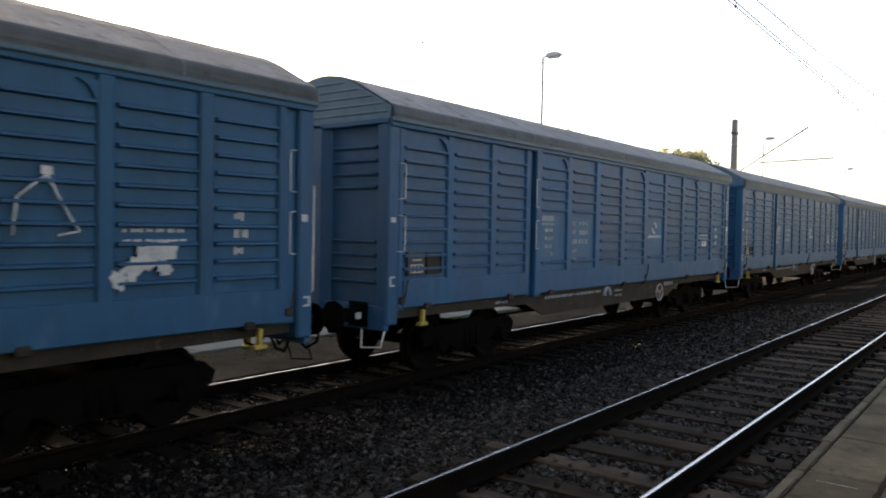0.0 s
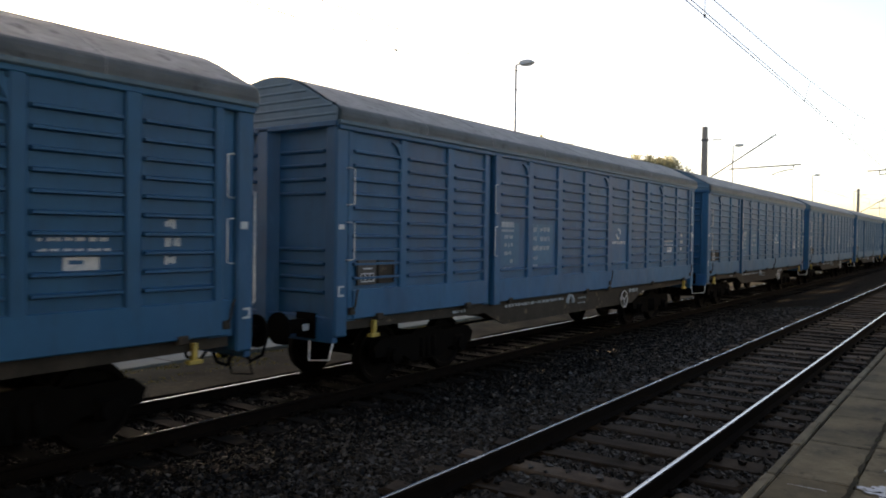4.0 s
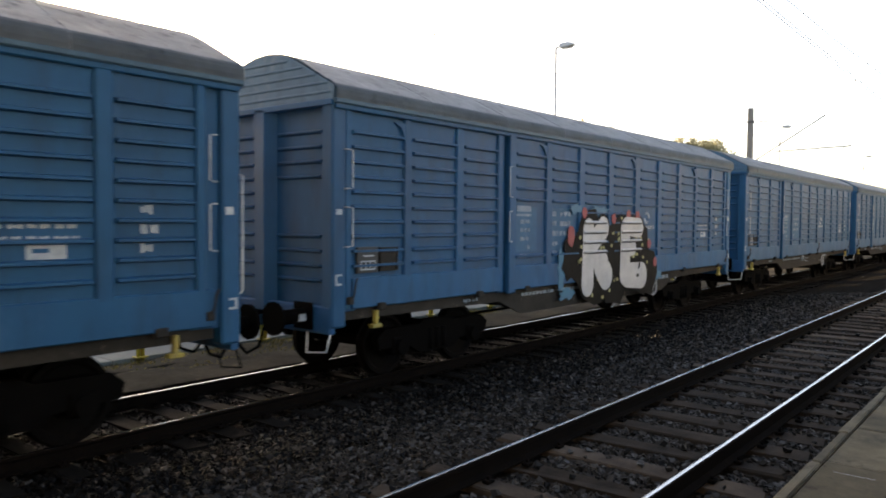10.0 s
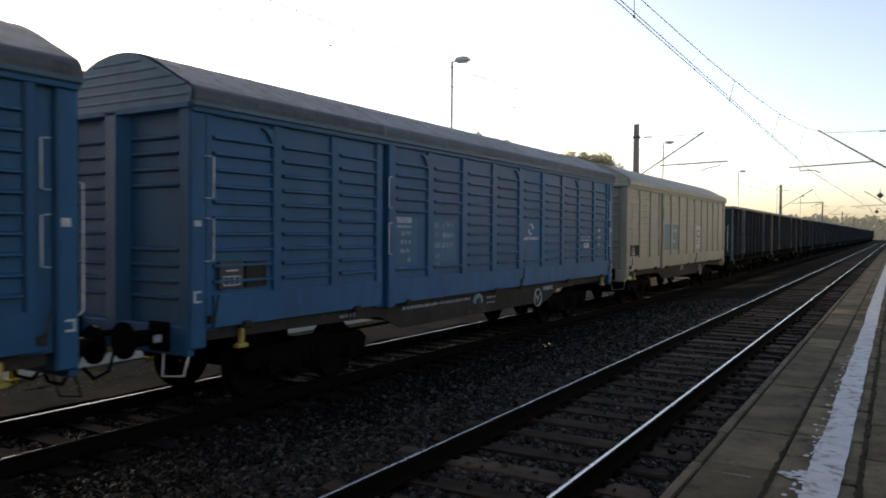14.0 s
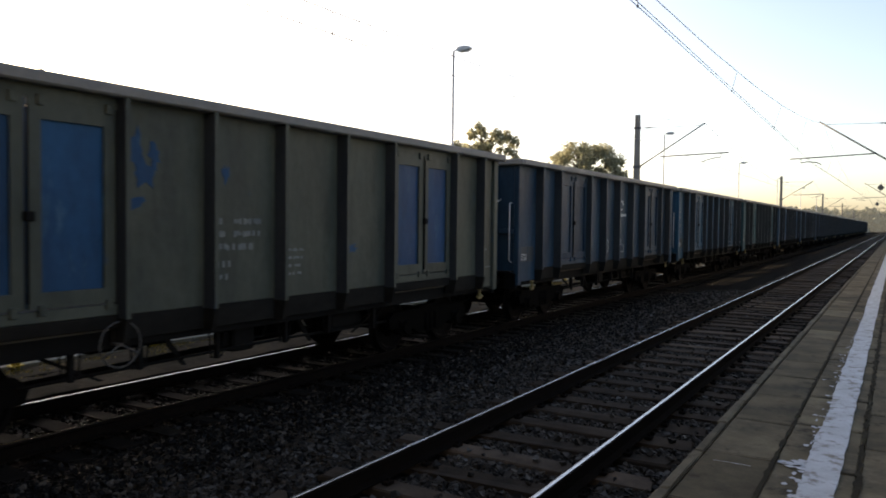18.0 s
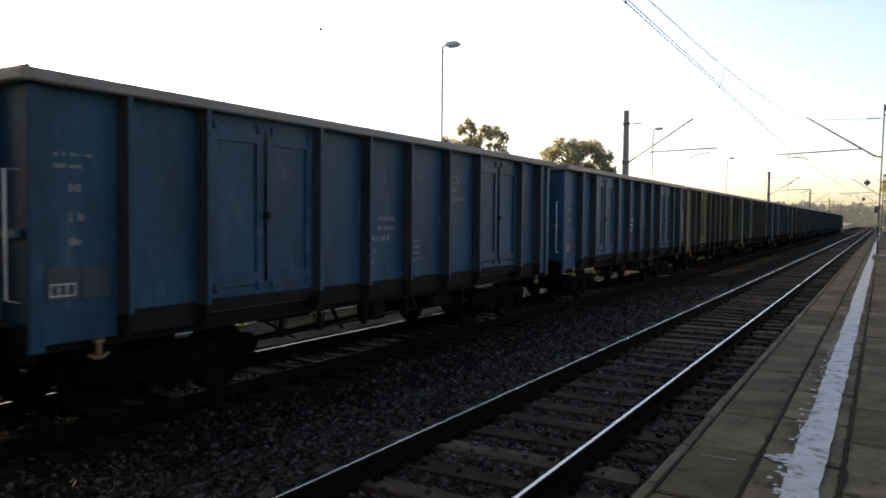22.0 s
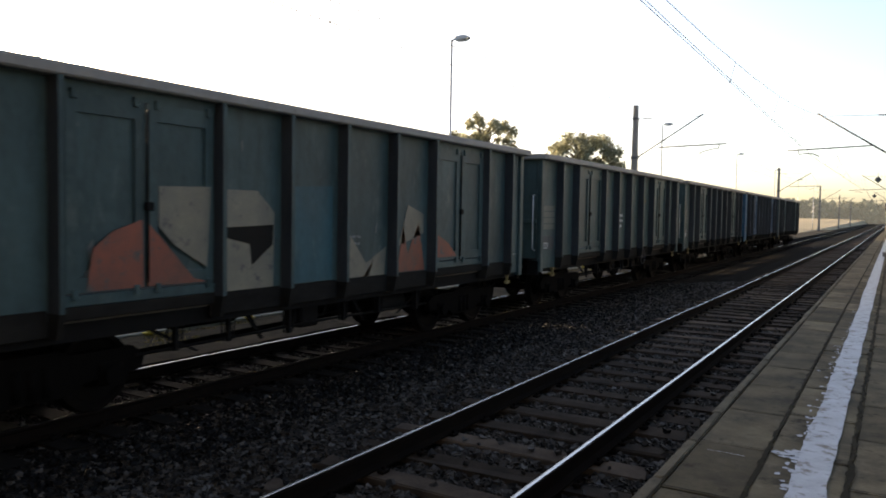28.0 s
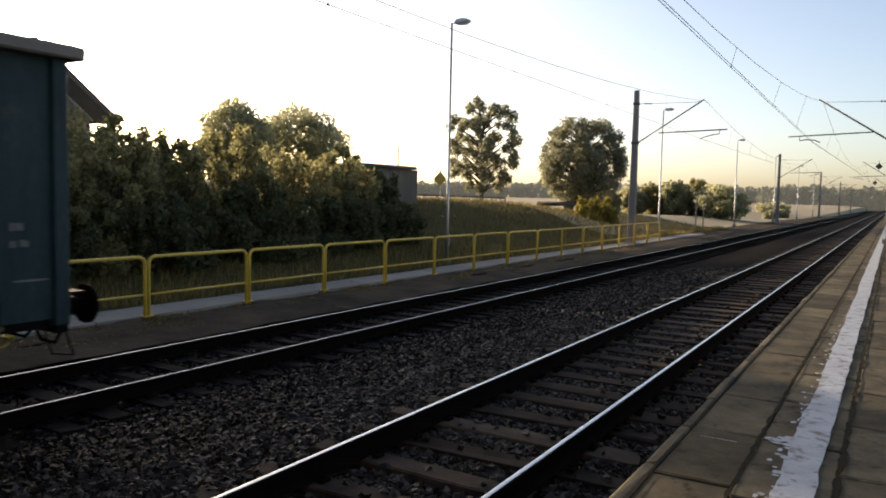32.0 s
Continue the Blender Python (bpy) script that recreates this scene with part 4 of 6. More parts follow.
def bush(loc, r, h, leaves, size, mat, seed, label):
    rnd = random.Random(seed)
    root = empty("bush", pose(*loc), label, "bush")
    bm = bmesh.new()
    clumps = []
    for i in range(80):
        a = rnd.uniform(0, 6.283)
        q = rnd.uniform(0.05, 1.0) ** 0.7
        p = (r[0] * q * math.cos(a), r[1] * q * math.sin(a), h * rnd.uniform(0.2, 1.0) * (1.04 - 0.4 * q * q))
        tube(bm, [(p[0] * 0.2, p[1] * 0.2, -0.3), (p[0] * 0.6, p[1] * 0.6, p[2] * 0.55), p], 0.03, 4, r2=0.006)
        c = rnd.uniform(0.07, 0.2) * (r[0] + r[1]) * 0.5
        clumps.append((*p, c, c, c * rnd.uniform(0.8, 2.0)))
    for i in range(9):
        a = rnd.uniform(0, 6.283)
        clumps.append((r[0] * 0.75 * math.cos(a), r[1] * 0.75 * math.sin(a), h * 0.16, r[0] * 0.36, r[1] * 0.36, h * 0.2))
    part("branchwork", bm, BARK, root)
    leaf_mesh("crown", clumps, leaves, size, mat, root, np.random.default_rng(seed))
    return root


for x, y, rx, ry, h, m, s in ((-16.2, 10.6, 1.7, 1.9, 2.7, LEAFG, 61), (-16.6, 13.2, 1.8, 1.9, 3.45, LEAFG, 62), (-16.8, 15.6, 1.7, 1.7, 3.5, LEAFG, 63), (-17.0, 18.2, 2.0, 1.8, 3.5, LEAFG, 64),
                              (-17.2, 21.0, 1.9, 2.0, 3.2, LEAFG, 65), (-17.4, 24.0, 1.8, 2.0, 3.0, LEAFG, 66), (-17.6, 26.4, 1.5, 1.6, 2.7, LEAFD, 67),
                              (-14.6, 9.6, 1.1, 1.5, 2.2, LEAFD, 68), (-14.8, 13.4, 1.2, 1.9, 2.1, LEAFD, 69), (-15.0, 17.6, 1.2, 2.1, 2.2, LEAFD, 70), (-15.2, 21.6, 1.2, 2.0, 1.9, LEAFD, 71), (-15.4, 25.2, 1.1, 1.7, 1.6, LEAFD, 72),
                              (-16.0, 7.6, 1.5, 1.7, 3.0, LEAFD, 73), (-17.8, 9.0, 1.8, 2.0, 3.5, LEAFD, 74), (-18.4, 12.0, 1.8, 2.0, 2.9, LEAFG, 75), (-19.4, 14.4, 1.9, 2.2, 3.6, LEAFG, 76), (-15.4, 11.6, 1.3, 1.7, 2.8, LEAFG, 77), (-17.4, 11.4, 1.9, 1.9, 3.7, LEAFG, 78), (-17.5, 14.4, 1.9, 1.9, 3.9, LEAFG, 79)):
    bush((x, y, bank(x, y)), (rx, ry), h, 22000, 0.075, m, s, "tall overgrown bush with yellowing leaf tips" if m is LEAFG else "dense dark bush behind the railing")
YB = (-17.1, 54, 0.15)
bush(YB, (1.9, 1.7), 2.0, 9000, 0.1, LEAFY, 81, "low yellow-brown bush beside the field")
for x, y, r, h, s in ((-18.0, 160, 3.0, 2.0, 82), (-24, 150, 3.2, 2.6, 83), (-31, 128, 2.4, 2.6, 84), (-38, 118, 2.6, 3.0, 85), (-14.0, 135, 1.5, 1.3, 86), (-13.6, 122, 1.0, 1.2, 87)):
    bush((x, y, bank(x, y)), (r, r), h, 3600, 0.18, LEAFH, s, "low green bush beside the line")


def far_wood():
    """Belts of woodland along the horizon."""
    cl = []
    rnd = random.Random(9)
    for i in range(420):
        u = (i + rnd.random()) / 420
        x, y = (-700 + 700 * u, 600 + rnd.uniform(-20, 40) - 90 * u) if i % 3 else (-60 + 110 * u, 470 + rnd.uniform(-10, 50))
        h = rnd.uniform(9, 13.5) * (0.85 if x > -120 else 1.0)
        cl.append((x, y, bank(x, y) + h * 0.38, rnd.uniform(5, 9), rnd.uniform(4, 7), h * 0.6))
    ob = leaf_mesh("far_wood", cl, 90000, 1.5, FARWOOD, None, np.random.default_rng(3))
    return tagged(ob, "belt of far woodland along the horizon with an added haze glow", "woodland", kind="stuff")


far_wood()


def grass():
    n = 52000
    y = 2 + 70 * RNG.random(n) ** 1.5
    x = -10.7 - 15 * RNG.random(n) ** 1.6
    z = np.array([bank(a, b) for a, b in zip(x, y)])
    h = 0.12 + 0.3 * RNG.random(n)
    a = RNG.random(n) * 6.283
    w = 0.012 + 0.014 * RNG.random(n)
    dx, dy = np.cos(a) * w, np.sin(a) * w
    lx, ly = RNG.normal(size=n) * 0.1, RNG.normal(size=n) * 0.1
    v = np.stack([np.stack([x - dx, y - dy, z - 0.03], -1), np.stack([x + dx, y + dy, z - 0.03], -1), np.stack([x + lx, y + ly, z + h], -1)], 1).reshape(-1, 3)
    ob = raw_mesh("grass", v.tolist(), np.arange(3 * n).reshape(-1, 3).tolist(), GRASSM)
    tagged(ob, "long dry grass on the bank behind the railing", "grass", kind="stuff")


grass()


def litter():
    """Dead leaves, grit and low tufts on the cinder strip beside the walkway."""
    rnd = np.random.default_rng(12)
    cl = []
    for i in range(150):
        y = 3.0 + 34 * rnd.random() ** 1.4
        x = -8.35 - 1.25 * rnd.random()
        r = 0.1 + 0.22 * rnd.random()
        cl.append((x, y, bed_height(x) + 0.02, r, r * 1.6, 0.025))
    ob = leaf_mesh("litter", cl, 9000, 0.022, GRASSM, None, rnd)
    tagged(ob, "dead leaves and low tufts on the cinder strip", "litter", kind="stuff")


litter()


# ---- house, shed, road furniture ----
def house():
    root = empty("house", pose(-26.0, 15.95, 0.5), "house with pale rendered gable and brown tiled roof behind the bushes", "house")
    part("wall", new_prism([(-3.0, -1.0), (3.0, -1.0), (3.0, 4.55), (0, 6.85), (-3.0, 4.55)], "x", -9.0, 0.0), WALLP, root)
    for s in (-1, 1):
        part("roof", new_prism([(0, 6.86), (s * 3.42, 4.22), (s * 3.42, 4.36), (0, 7.0)], "x", -9.4, 1.35), TILE, root)
        part("verge_board", new_prism([(0, 6.7), (s * 3.4, 4.08), (s * 3.4, 4.24), (0, 6.86)], "x", 1.3, 1.35), SHEDM, root)
        part("soffit", new_prism([(0, 6.815), (s * 3.38, 4.2), (s * 3.38, 4.215), (0, 6.845)], "x", 0.02, 1.29), SOFFIT, root)
        part("wall_moulding", new_prism([(0, 6.68), (s * 3.1, 4.28), (s * 3.1, 4.38), (0, 6.78)], "x", 0.004, 0.07), WHITEP, root)
    part("string_course", new_box(0.004, 0.06, -3.0, 3.0, 4.0, 4.14, bev=0.01), SHEDM, root)
    part("downpipe", new_tube([(0.12, 1.72, -0.6), (0.12, 1.72, 3.4)], 0.06, 8), SOFFIT, root)
    for y0 in (-1.9, 0.7):
        win = part("window", new_box(0.0, 0.05, y0, y0 + 1.2, 1.6, 3.0, bev=0.01), WHITEP, root)
        part("pane", new_box(0.05, 0.06, y0 + 0.08, y0 + 0.56, 1.7, 2.9), GLASS, win)
        part("pane", new_box(0.05, 0.06, y0 + 0.64, y0 + 1.12, 1.7, 2.9), GLASS, win)
    return root


house()


def shed():
    root = empty("shed", pose(-21.6, 32.4, 0.9), "low flat-roofed dark board shed behind the bushes", "shed")
    for i in range(20):
        part("board", new_box(1.2, 1.23, -2.5 + i * 0.25, -2.26 + i * 0.25, -0.4, 2.55), SHEDM, root)
    part("wall", new_box(-2.0, 1.19, -2.5, 2.5, -0.4, 2.55), SHEDM, root)
    part("roof", new_box(-2.2, 1.45, -2.7, 2.1, 2.56, 2.72, bev=0.02), DARKSTEEL, root)
    part("vent_pipe", new_tube([(0.6, 1.5, 2.6), (0.6, 1.5, 3.9)], 0.035, 8), GALV, root)
    return root


shed()


def diamond_sign():
    root = empty("road_sign", pose(-25.0, 45.0, 1.55), "diamond road sign on a thin post", "road sign")
    part("post", new_tube([(0, 0, -0.5), (0, 0, 2.4)], 0.03, 8), GALV, root)
    bm = new_box(-0.38, 0.38, -0.012, 0.012, -0.38, 0.38, bev=0.01)
    bmesh.ops.rotate(bm, verts=bm.verts, cent=(0, 0, 0), matrix=Matrix.Rotation(radians(45), 3, "Y"))
    bmesh.ops.translate(bm, verts=bm.verts, vec=(0, -0.045, 1.7))
    part("plate", bm, SIGNY, root)
    return root


diamond_sign()


def guard_rail():
    root = empty("guard_rail", None, "dark low guard rail along the road bank", "guard rail")
    for i in range(12):
        x = -31 + i * 0.9
        y = 43.5 + i * 0.35
        part("post", new_tube([(x, y, bank(x, y) - 0.3), (x, y, bank(x, y) + 0.5)], 0.05, 6), DARKSTEEL, root)
    part("rail", new_tube([(-31, 43.5, bank(-31, 43.5) + 0.45), (-26, 45.4, bank(-26, 45.4) + 0.45), (-21.1, 47.35, bank(-21.1, 47.35) + 0.45)], 0.06, 6), DARKSTEEL, root)
    return root


guard_rail()


def logs():
    root = empty("timber_pile", pose(-23, 61.5, bank(-23, 61.5)), "low dark pile of timber at the field edge", "timber pile")
    rnd = random.Random(2)
    for i in range(7):
        part("log", new_tube([(-1.8 + rnd.uniform(-.3, .3), i * 0.22 - 0.7, 0.75 + rnd.uniform(-.12, .12)), (1.7 + rnd.uniform(-.3, .3), i * 0.22 - 0.7, 0.8 + rnd.uniform(-.12, .12))], 0.12, 7), BARK, root)
    for s in (-1.2, 1.1):
        part("bearer", new_box(s - 0.12, s + 0.12, -0.9, 0.9, -0.2, 0.68), BARK, root)
    return root


logs()
for x, y, h in ((-10.95, 60.5, 2.5), (-10.4, 60.5, 2.7), (-12.1, 84, 2.4), (-13.6, 9.66, 3.3)):
    post = empty("marker_post", pose(x, y, bank(x, y)), "thin pale post beside the line", "post", "marker posts")
    part("shaft", new_tube([(0, 0, -0.3), (0, 0, h)], 0.05, 8), PATHC, post)
    part("cap", new_box(-0.06, 0.06, -0.06, 0.06, h, h + 0.05, bev=0.01), PATHC, post)


def signal():
    root = empty("railway_signal", pose(1.75, 75, 0.3), "slim railway signal post with a dark head", "railway signal")
    part("post", new_tube([(0, 0, -0.1), (0, 0, 2.7)], 0.05, 8), PATHC, root)
    head = part("signal_head", new_box(-0.2, 0.16, -0.1, 0.1, 2.55, 3.15, bev=0.04), DARKSTEEL, root)
    for z in (2.72, 2.98):
        part("lens_hood", new_tube([(0, -0.1, z), (0, -0.24, z)], 0.08, 10), DARKSTEEL, head)
    return root


signal()


# ---- goods train ----
SPEED = 16.938
CL, OL = 15.4, 13.2            # body lengths of covered and open wagons
HALF = 1.42


def bogie(root, y, name="bogie"):
    """Two-axle bogie: pressed side frames, springs, axle boxes, wheelsets."""
    bg = empty(name)
    bg.parent = root
    bg.location = (0, y, 0)
    bm = bmesh.new()
    box(bm, -1.05, 1.05, -0.2, 0.2, 0.5, 0.72, bev=0.03)
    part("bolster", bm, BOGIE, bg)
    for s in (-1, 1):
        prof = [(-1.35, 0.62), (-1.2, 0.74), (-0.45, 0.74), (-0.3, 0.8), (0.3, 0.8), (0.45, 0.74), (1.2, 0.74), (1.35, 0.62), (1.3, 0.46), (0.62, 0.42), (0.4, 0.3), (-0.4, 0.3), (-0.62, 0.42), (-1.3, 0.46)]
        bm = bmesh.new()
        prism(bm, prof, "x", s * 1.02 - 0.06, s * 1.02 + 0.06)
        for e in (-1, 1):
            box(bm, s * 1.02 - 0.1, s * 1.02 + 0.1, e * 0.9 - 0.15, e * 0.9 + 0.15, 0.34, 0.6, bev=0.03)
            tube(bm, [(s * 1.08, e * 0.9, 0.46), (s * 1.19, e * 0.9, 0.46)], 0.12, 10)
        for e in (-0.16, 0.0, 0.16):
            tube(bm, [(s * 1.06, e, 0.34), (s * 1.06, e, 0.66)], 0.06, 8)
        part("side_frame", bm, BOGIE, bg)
    return bg


def wheelset(bg, y):
    bm = bmesh.new()
    prof = [(0.66, 0.46), (0.665, 0.49), (0.69, 0.49), (0.70, 0.465), (0.8, 0.455), (0.805, 0.40), (0.76, 0.36), (0.75, 0.2), (0.79, 0.13), (0.68, 0.12), (0.71, 0.2), (0.7, 0.36), (0.66, 0.40)]
    n = 28
    for s in (-1, 1):
        rings = [[bm.verts.new((s * x, r * math.cos(2 * math.pi * k / n), r * math.sin(2 * math.pi * k / n))) for x, r in prof] for k in range(n)]
        for k in range(n):
            for i in range(len(prof)):
                j = (i + 1) % len(prof)
                bm.faces.new((rings[k][i], rings[k][j], rings[(k + 1) % n][j], rings[(k + 1) % n][i]))
    tube(bm, [(-1.0, 0, 0), (1.0, 0, 0)], 0.085, 10)
    bmesh.ops.recalc_face_normals(bm, faces=bm.faces)
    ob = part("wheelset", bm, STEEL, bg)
    ob.location = (0, y, 0.46)
    return ob


def buffers(root, half_len):
    for e in (-1, 1):
        for s in (-1, 1):
            bm = bmesh.new()
            x = s * 0.875
            box(bm, x - 0.19, x + 0.19, min(e * half_len, e * (half_len + 0.03)), max(e * half_len, e * (half_len + 0.03)), 0.88, 1.24, bev=0.01)
            tube(bm, [(x, e * half_len, 1.06), (x, e * (half_len + 0.38), 1.06)], 0.1, 12)
            tube(bm, [(x, e * (half_len + 0.2), 1.06), (x, e * (half_len + 0.5), 1.06)], 0.075, 12)
            bf = part("buffer", bm, BOGIE, root)
            if s > 0 and half_len > 7:
                part("buffer_mark", new_box(x + 0.095, x + 0.104, *sorted((e * (half_len + 0.06), e * (half_len + 0.17))), 1.0, 1.09), SIGNWHITE, bf, "small white stencil patch")
            part("buffer_head", new_tube([(x, e * (half_len + 0.49), 1.06), (x, e * (half_len + 0.53), 1.06)], 0.22, 16), BOGIE, bf)
        bm = bmesh.new()
        tube(bm, [(0, e * half_len, 1.04), (0, e * (half_len + 0.3), 1.04), (0, e * (half_len + 0.36), 1.1), (0, e * (half_len + 0.3), 1.14)], 0.04, 6)
        tube(bm, [(0, e * (half_len + 0.3), 1.02), (0.0, e * (half_len + 0.45), 0.86), (0, e * (half_len + 0.55), 0.9)], 0.03, 6)
        part("coupling", bm, BOGIE, root)
        for s in (-0.3, 0.3):
            part("brake_hose", new_tube([(s, e * half_len, 0.95), (s, e * (half_len + 0.2), 0.92), (s * 1.1, e * (half_len + 0.32), 0.62), (s, e * (half_len + 0.5), 0.55), (s * .9, e * (half_len + 0.62), 0.7)], 0.024, 6), BOGIE, root)
        part("shunter_step", new_tube([(1.36, e * (half_len - 0.05), 0.92), (1.36, e * (half_len + 0.05), 0.62), (0.98, e * (half_len + 0.05), 0.58), (0.92, e * (half_len - 0.02), 0.9)], 0.011, 6), WHITEP if e < 0 and half_len > 7 else BOGIE, root)


def hand_rail(root, pts, r=0.016, mat=None):
    return part("handrail", new_tube(pts, r, 6), mat or RAILPAINT, root)


def bars(root, x, rows, mat, name="marking", label=""):
    """Unreadable stencilled writing as plain bars (y0, y1, z0, z1) on the side at x."""
    bm = bmesh.new()
    for y0, y1, z0, z1 in rows:
        box(bm, x - 0.004, x + 0.004, y0, y1, z0, z1)
    return tagged(part(name, bm, mat, root, label), kind="stuff")


def text_rows(y0, y1, z1, heights, rnd):
    """Rows of short word-like bars."""
    out, z = [], z1
    for h in heights:
        y = y0
        while y < y1 - 0.05:
            w = rnd.uniform(0.05, 0.15)
            if rnd.random() < 0.97:
                # each bar broken into strokes of letter width
                q = y
                while q < min(y1, y + w) - 0.02:
                    cut = rnd.uniform(0.0, 0.22) * h
                    out.append((q, min(y1, y + w, q + 0.036), z - h * 0.8 + (cut if rnd.random() < 0.5 else 0), z - (cut if rnd.random() < 0.4 else 0)))
                    q += 0.046
            y += w + 0.035
        z -= h + 0.06
    return out


BAYS = [(0.34, 1.39), (1.56, 2.60), (2.79, 3.72), (4.21, 5.22), (5.43, 6.45), (6.68, 7.70), (7.94, 8.98), (9.24, 10.22), (10.45, 11.44), (11.67, 12.58), (12.76, 13.72), (13.91, 14.82)]
RIBS = [3.50 - 0.197 * i for i in range(10)]
NO_RIB = {3: range(5, 9), 4: range(5, 9), 7: range(5, 9)}      # beads left out where the writing stands


def covered_wagon(label, rib=0.062):
    f = -CL / 2
    rnd = random.Random(77)
    root = empty("covered_wagon", None, label, "freight wagon", "covered wagons")
    # underframe
    part("floor_frame", new_box(-1.25, 1.25, f + 0.05, -f - 0.05, 1.0, 1.14), SOLEBAR, root)
    for s in (-1, 1):
        prof = [(f + 0.3, 1.16), (-f - 0.3, 1.16), (-f - 0.3, 1.0), (-f - 3.9, 0.96), (-f - 4.6, 0.70), (f + 4.6, 0.70), (f + 3.9, 0.96), (f + 0.3, 1.0)]
        part("solebar", new_prism(prof, "x", s * 1.30 - 0.03, s * 1.30 + 0.03), SOLEBAR, root)
    for i in range(6):
        y = f + 4.8 + i * (CL - 9.6) / 5
        part("cross_member", new_box(-1.27, 1.27, y - 0.05, y + 0.05, 0.78, 1.0), SOLEBAR, root)
    part("air_tank", new_tube([(-0.2, -1.4, 0.72), (-0.2, -0.2, 0.72)], 0.18, 12), SOLEBAR, root)
    part("brake_rod", new_tube([(0.3, f + 3.6, 0.62), (0.3, -f - 3.6, 0.62)], 0.025, 6), BOGIE, root)
    # body
    for s in (-1, 1):
        part("lower_rail", new_box(min(s * 1.37, s * HALF), max(s * 1.37, s * HALF), f + 0.36, f + 3.86, 1.15, 1.56, bev=0.012), BLUE, root)
        part("lower_rail", new_box(min(s * 1.345, s * (HALF + 0.03)), max(s * 1.345, s * (HALF + 0.03)), f + 4.14, -f - 0.36, 1.15, 1.56, bev=0.012), BLUE, root)
        for k, (a, b) in enumerate(BAYS):
            off = 0.0 if k < 3 else 0.03
            x = s * (HALF - 0.045 + off)
            # one sheet with pressed beads that stop short of the pillars
            prof = [(x - s * 0.02, 1.5), (x, 1.5)]
            for i, z in reversed(list(enumerate(RIBS))):
                if i not in NO_RIB.get(k, ()):
                    prof += [(x, z - 0.036), (x + s * rib, z - 0.022), (x + s * rib, z + 0.006), (x, z + 0.02)]
            bm = new_prism(prof + [(x, 3.78), (x - s * 0.02, 3.78)], "y", f + a + 0.025, f + b - 0.025)
            for y0, y1 in ((f + a - 0.1, f + a + 0.025), (f + b - 0.025, f + b + 0.1)):
                box(bm, *sorted((x - s * 0.02, x)), y0, y1, 1.5, 3.78)
            part("wall_panel", bm, BLUE, root)
            # pillar behind the bay
            e = BAYS[k + 1][0] if k < 11 and k != 2 else b + 0.12
            wide = (f + b, f + e) if k != 2 else (f + 3.72, f + 3.88)
            part("pillar", new_box(min(s * (HALF - 0.06 + off), s * (HALF + off)), max(s * (HALF - 0.06 + off), s * (HALF + off)), wide[0], wide[1], 1.5, 3.78, bev=0.02), BLUE, root)
            if k in (0, 3, 6, 9):
                bm = bmesh.new()
                px = HALF + off
                prism(bm, [(f + b - 0.2, 3.70), (f + b + 0.01, 3.70), (f + b + 0.01, 3.42), (f + b - 0.03, 3.55), (f + b - 0.09, 3.64)], "x", min(s * (px - 0.06), s * (px - 0.004)), max(s * (px - 0.06), s * (px - 0.004)))
                part("corner_gusset", bm, BLUE, root)
        for g0, g1 in ((3.8, 4.08), (14.8, 15.18), (0.22, 0.46)):
            part("door_backing", new_box(min(s * 1.29, s * 1.358), max(s * 1.29, s * 1.358), f + g0, f + g1, 1.12, 3.8), BLUE, root)
        part("door_end_post", new_box(min(s * 1.36, s * (HALF + 0.045)), max(s * 1.36, s * (HALF + 0.045)), f + 4.0, f + 4.21, 1.1, 3.8, bev=0.015), BLUE, root)
        part("door_end_post", new_box(min(s * 1.36, s * (HALF + 0.0)), max(s * 1.36, s * (HALF + 0.0)), f + 0.24, f + 0.34, 1.15, 3.8, bev=0.01), BLUE, root)
        part("top_rail", new_box(min(s * 1.3, s * (HALF + 0.035)), max(s * 1.3, s * (HALF + 0.035)), f + 0.02, -f - 0.02, 3.76, 3.86, bev=0.012), BLUE, root)
        for e in (-1, 1):
            y0, y1 = sorted((e * (CL / 2), e * (CL / 2 - 0.25)))
            part("corner_post", new_box(min(s * 1.2, s * HALF), max(s * 1.2, s * HALF), y0, y1, 0.92, 3.85, bev=0.025), BLUE, root)
    for e in (-1, 1):
        y = e * CL / 2
        for x0, x1 in ((-1.21, -0.22), (0.17, 1.21)):
            prof = [(y - e * 0.14, 1.0), (y - e * 0.11, 1.0)]
            for i, z in reversed(list(enumerate(RIBS + [1.53]))):
                if not (x0 > 0 and 4 <= i <= 6):
                    prof += [(y - e * 0.11, z - 0.036), (y - e * 0.06, z - 0.012), (y - e * 0.06, z + 0.004), (y - e * 0.11, z + 0.02)]
            bm = new_prism(prof + [(y - e * 0.11, 3.84), (y - e * 0.14, 3.84)], "x", x0 + 0.06, x1 - 0.1)
            for q0, q1 in ((x0, x0 + 0.06), (x1 - 0.1, x1)):
                box(bm, q0, q1, *sorted((y - e * 0.14, y - e * 0.11)), 1.0, 3.84)
            part("end_panel", bm, BLUE, root)
        y0, y1 = sorted((y - e * 0.14, y))
        part("end_post", new_prism([(-0.26, y - e * 0.13), (-0.15, y + e * 0.03), (0.06, y + e * 0.03), (0.2, y - e * 0.13)], "z", 0.95, 3.85), BLUE, root)
        y0, y1 = sorted((y - e * 0.1, y + e * 0.005))
        part("headstock", new_box(-1.38, 1.38, y0, y1, 0.84, 1.2, bev=0.015), BLUE_DIRTY, root)
        # gable above the end wall, leaning back
        bm = bmesh.new()
        lo, hi = y + e * 0.02, y - e * 0.05
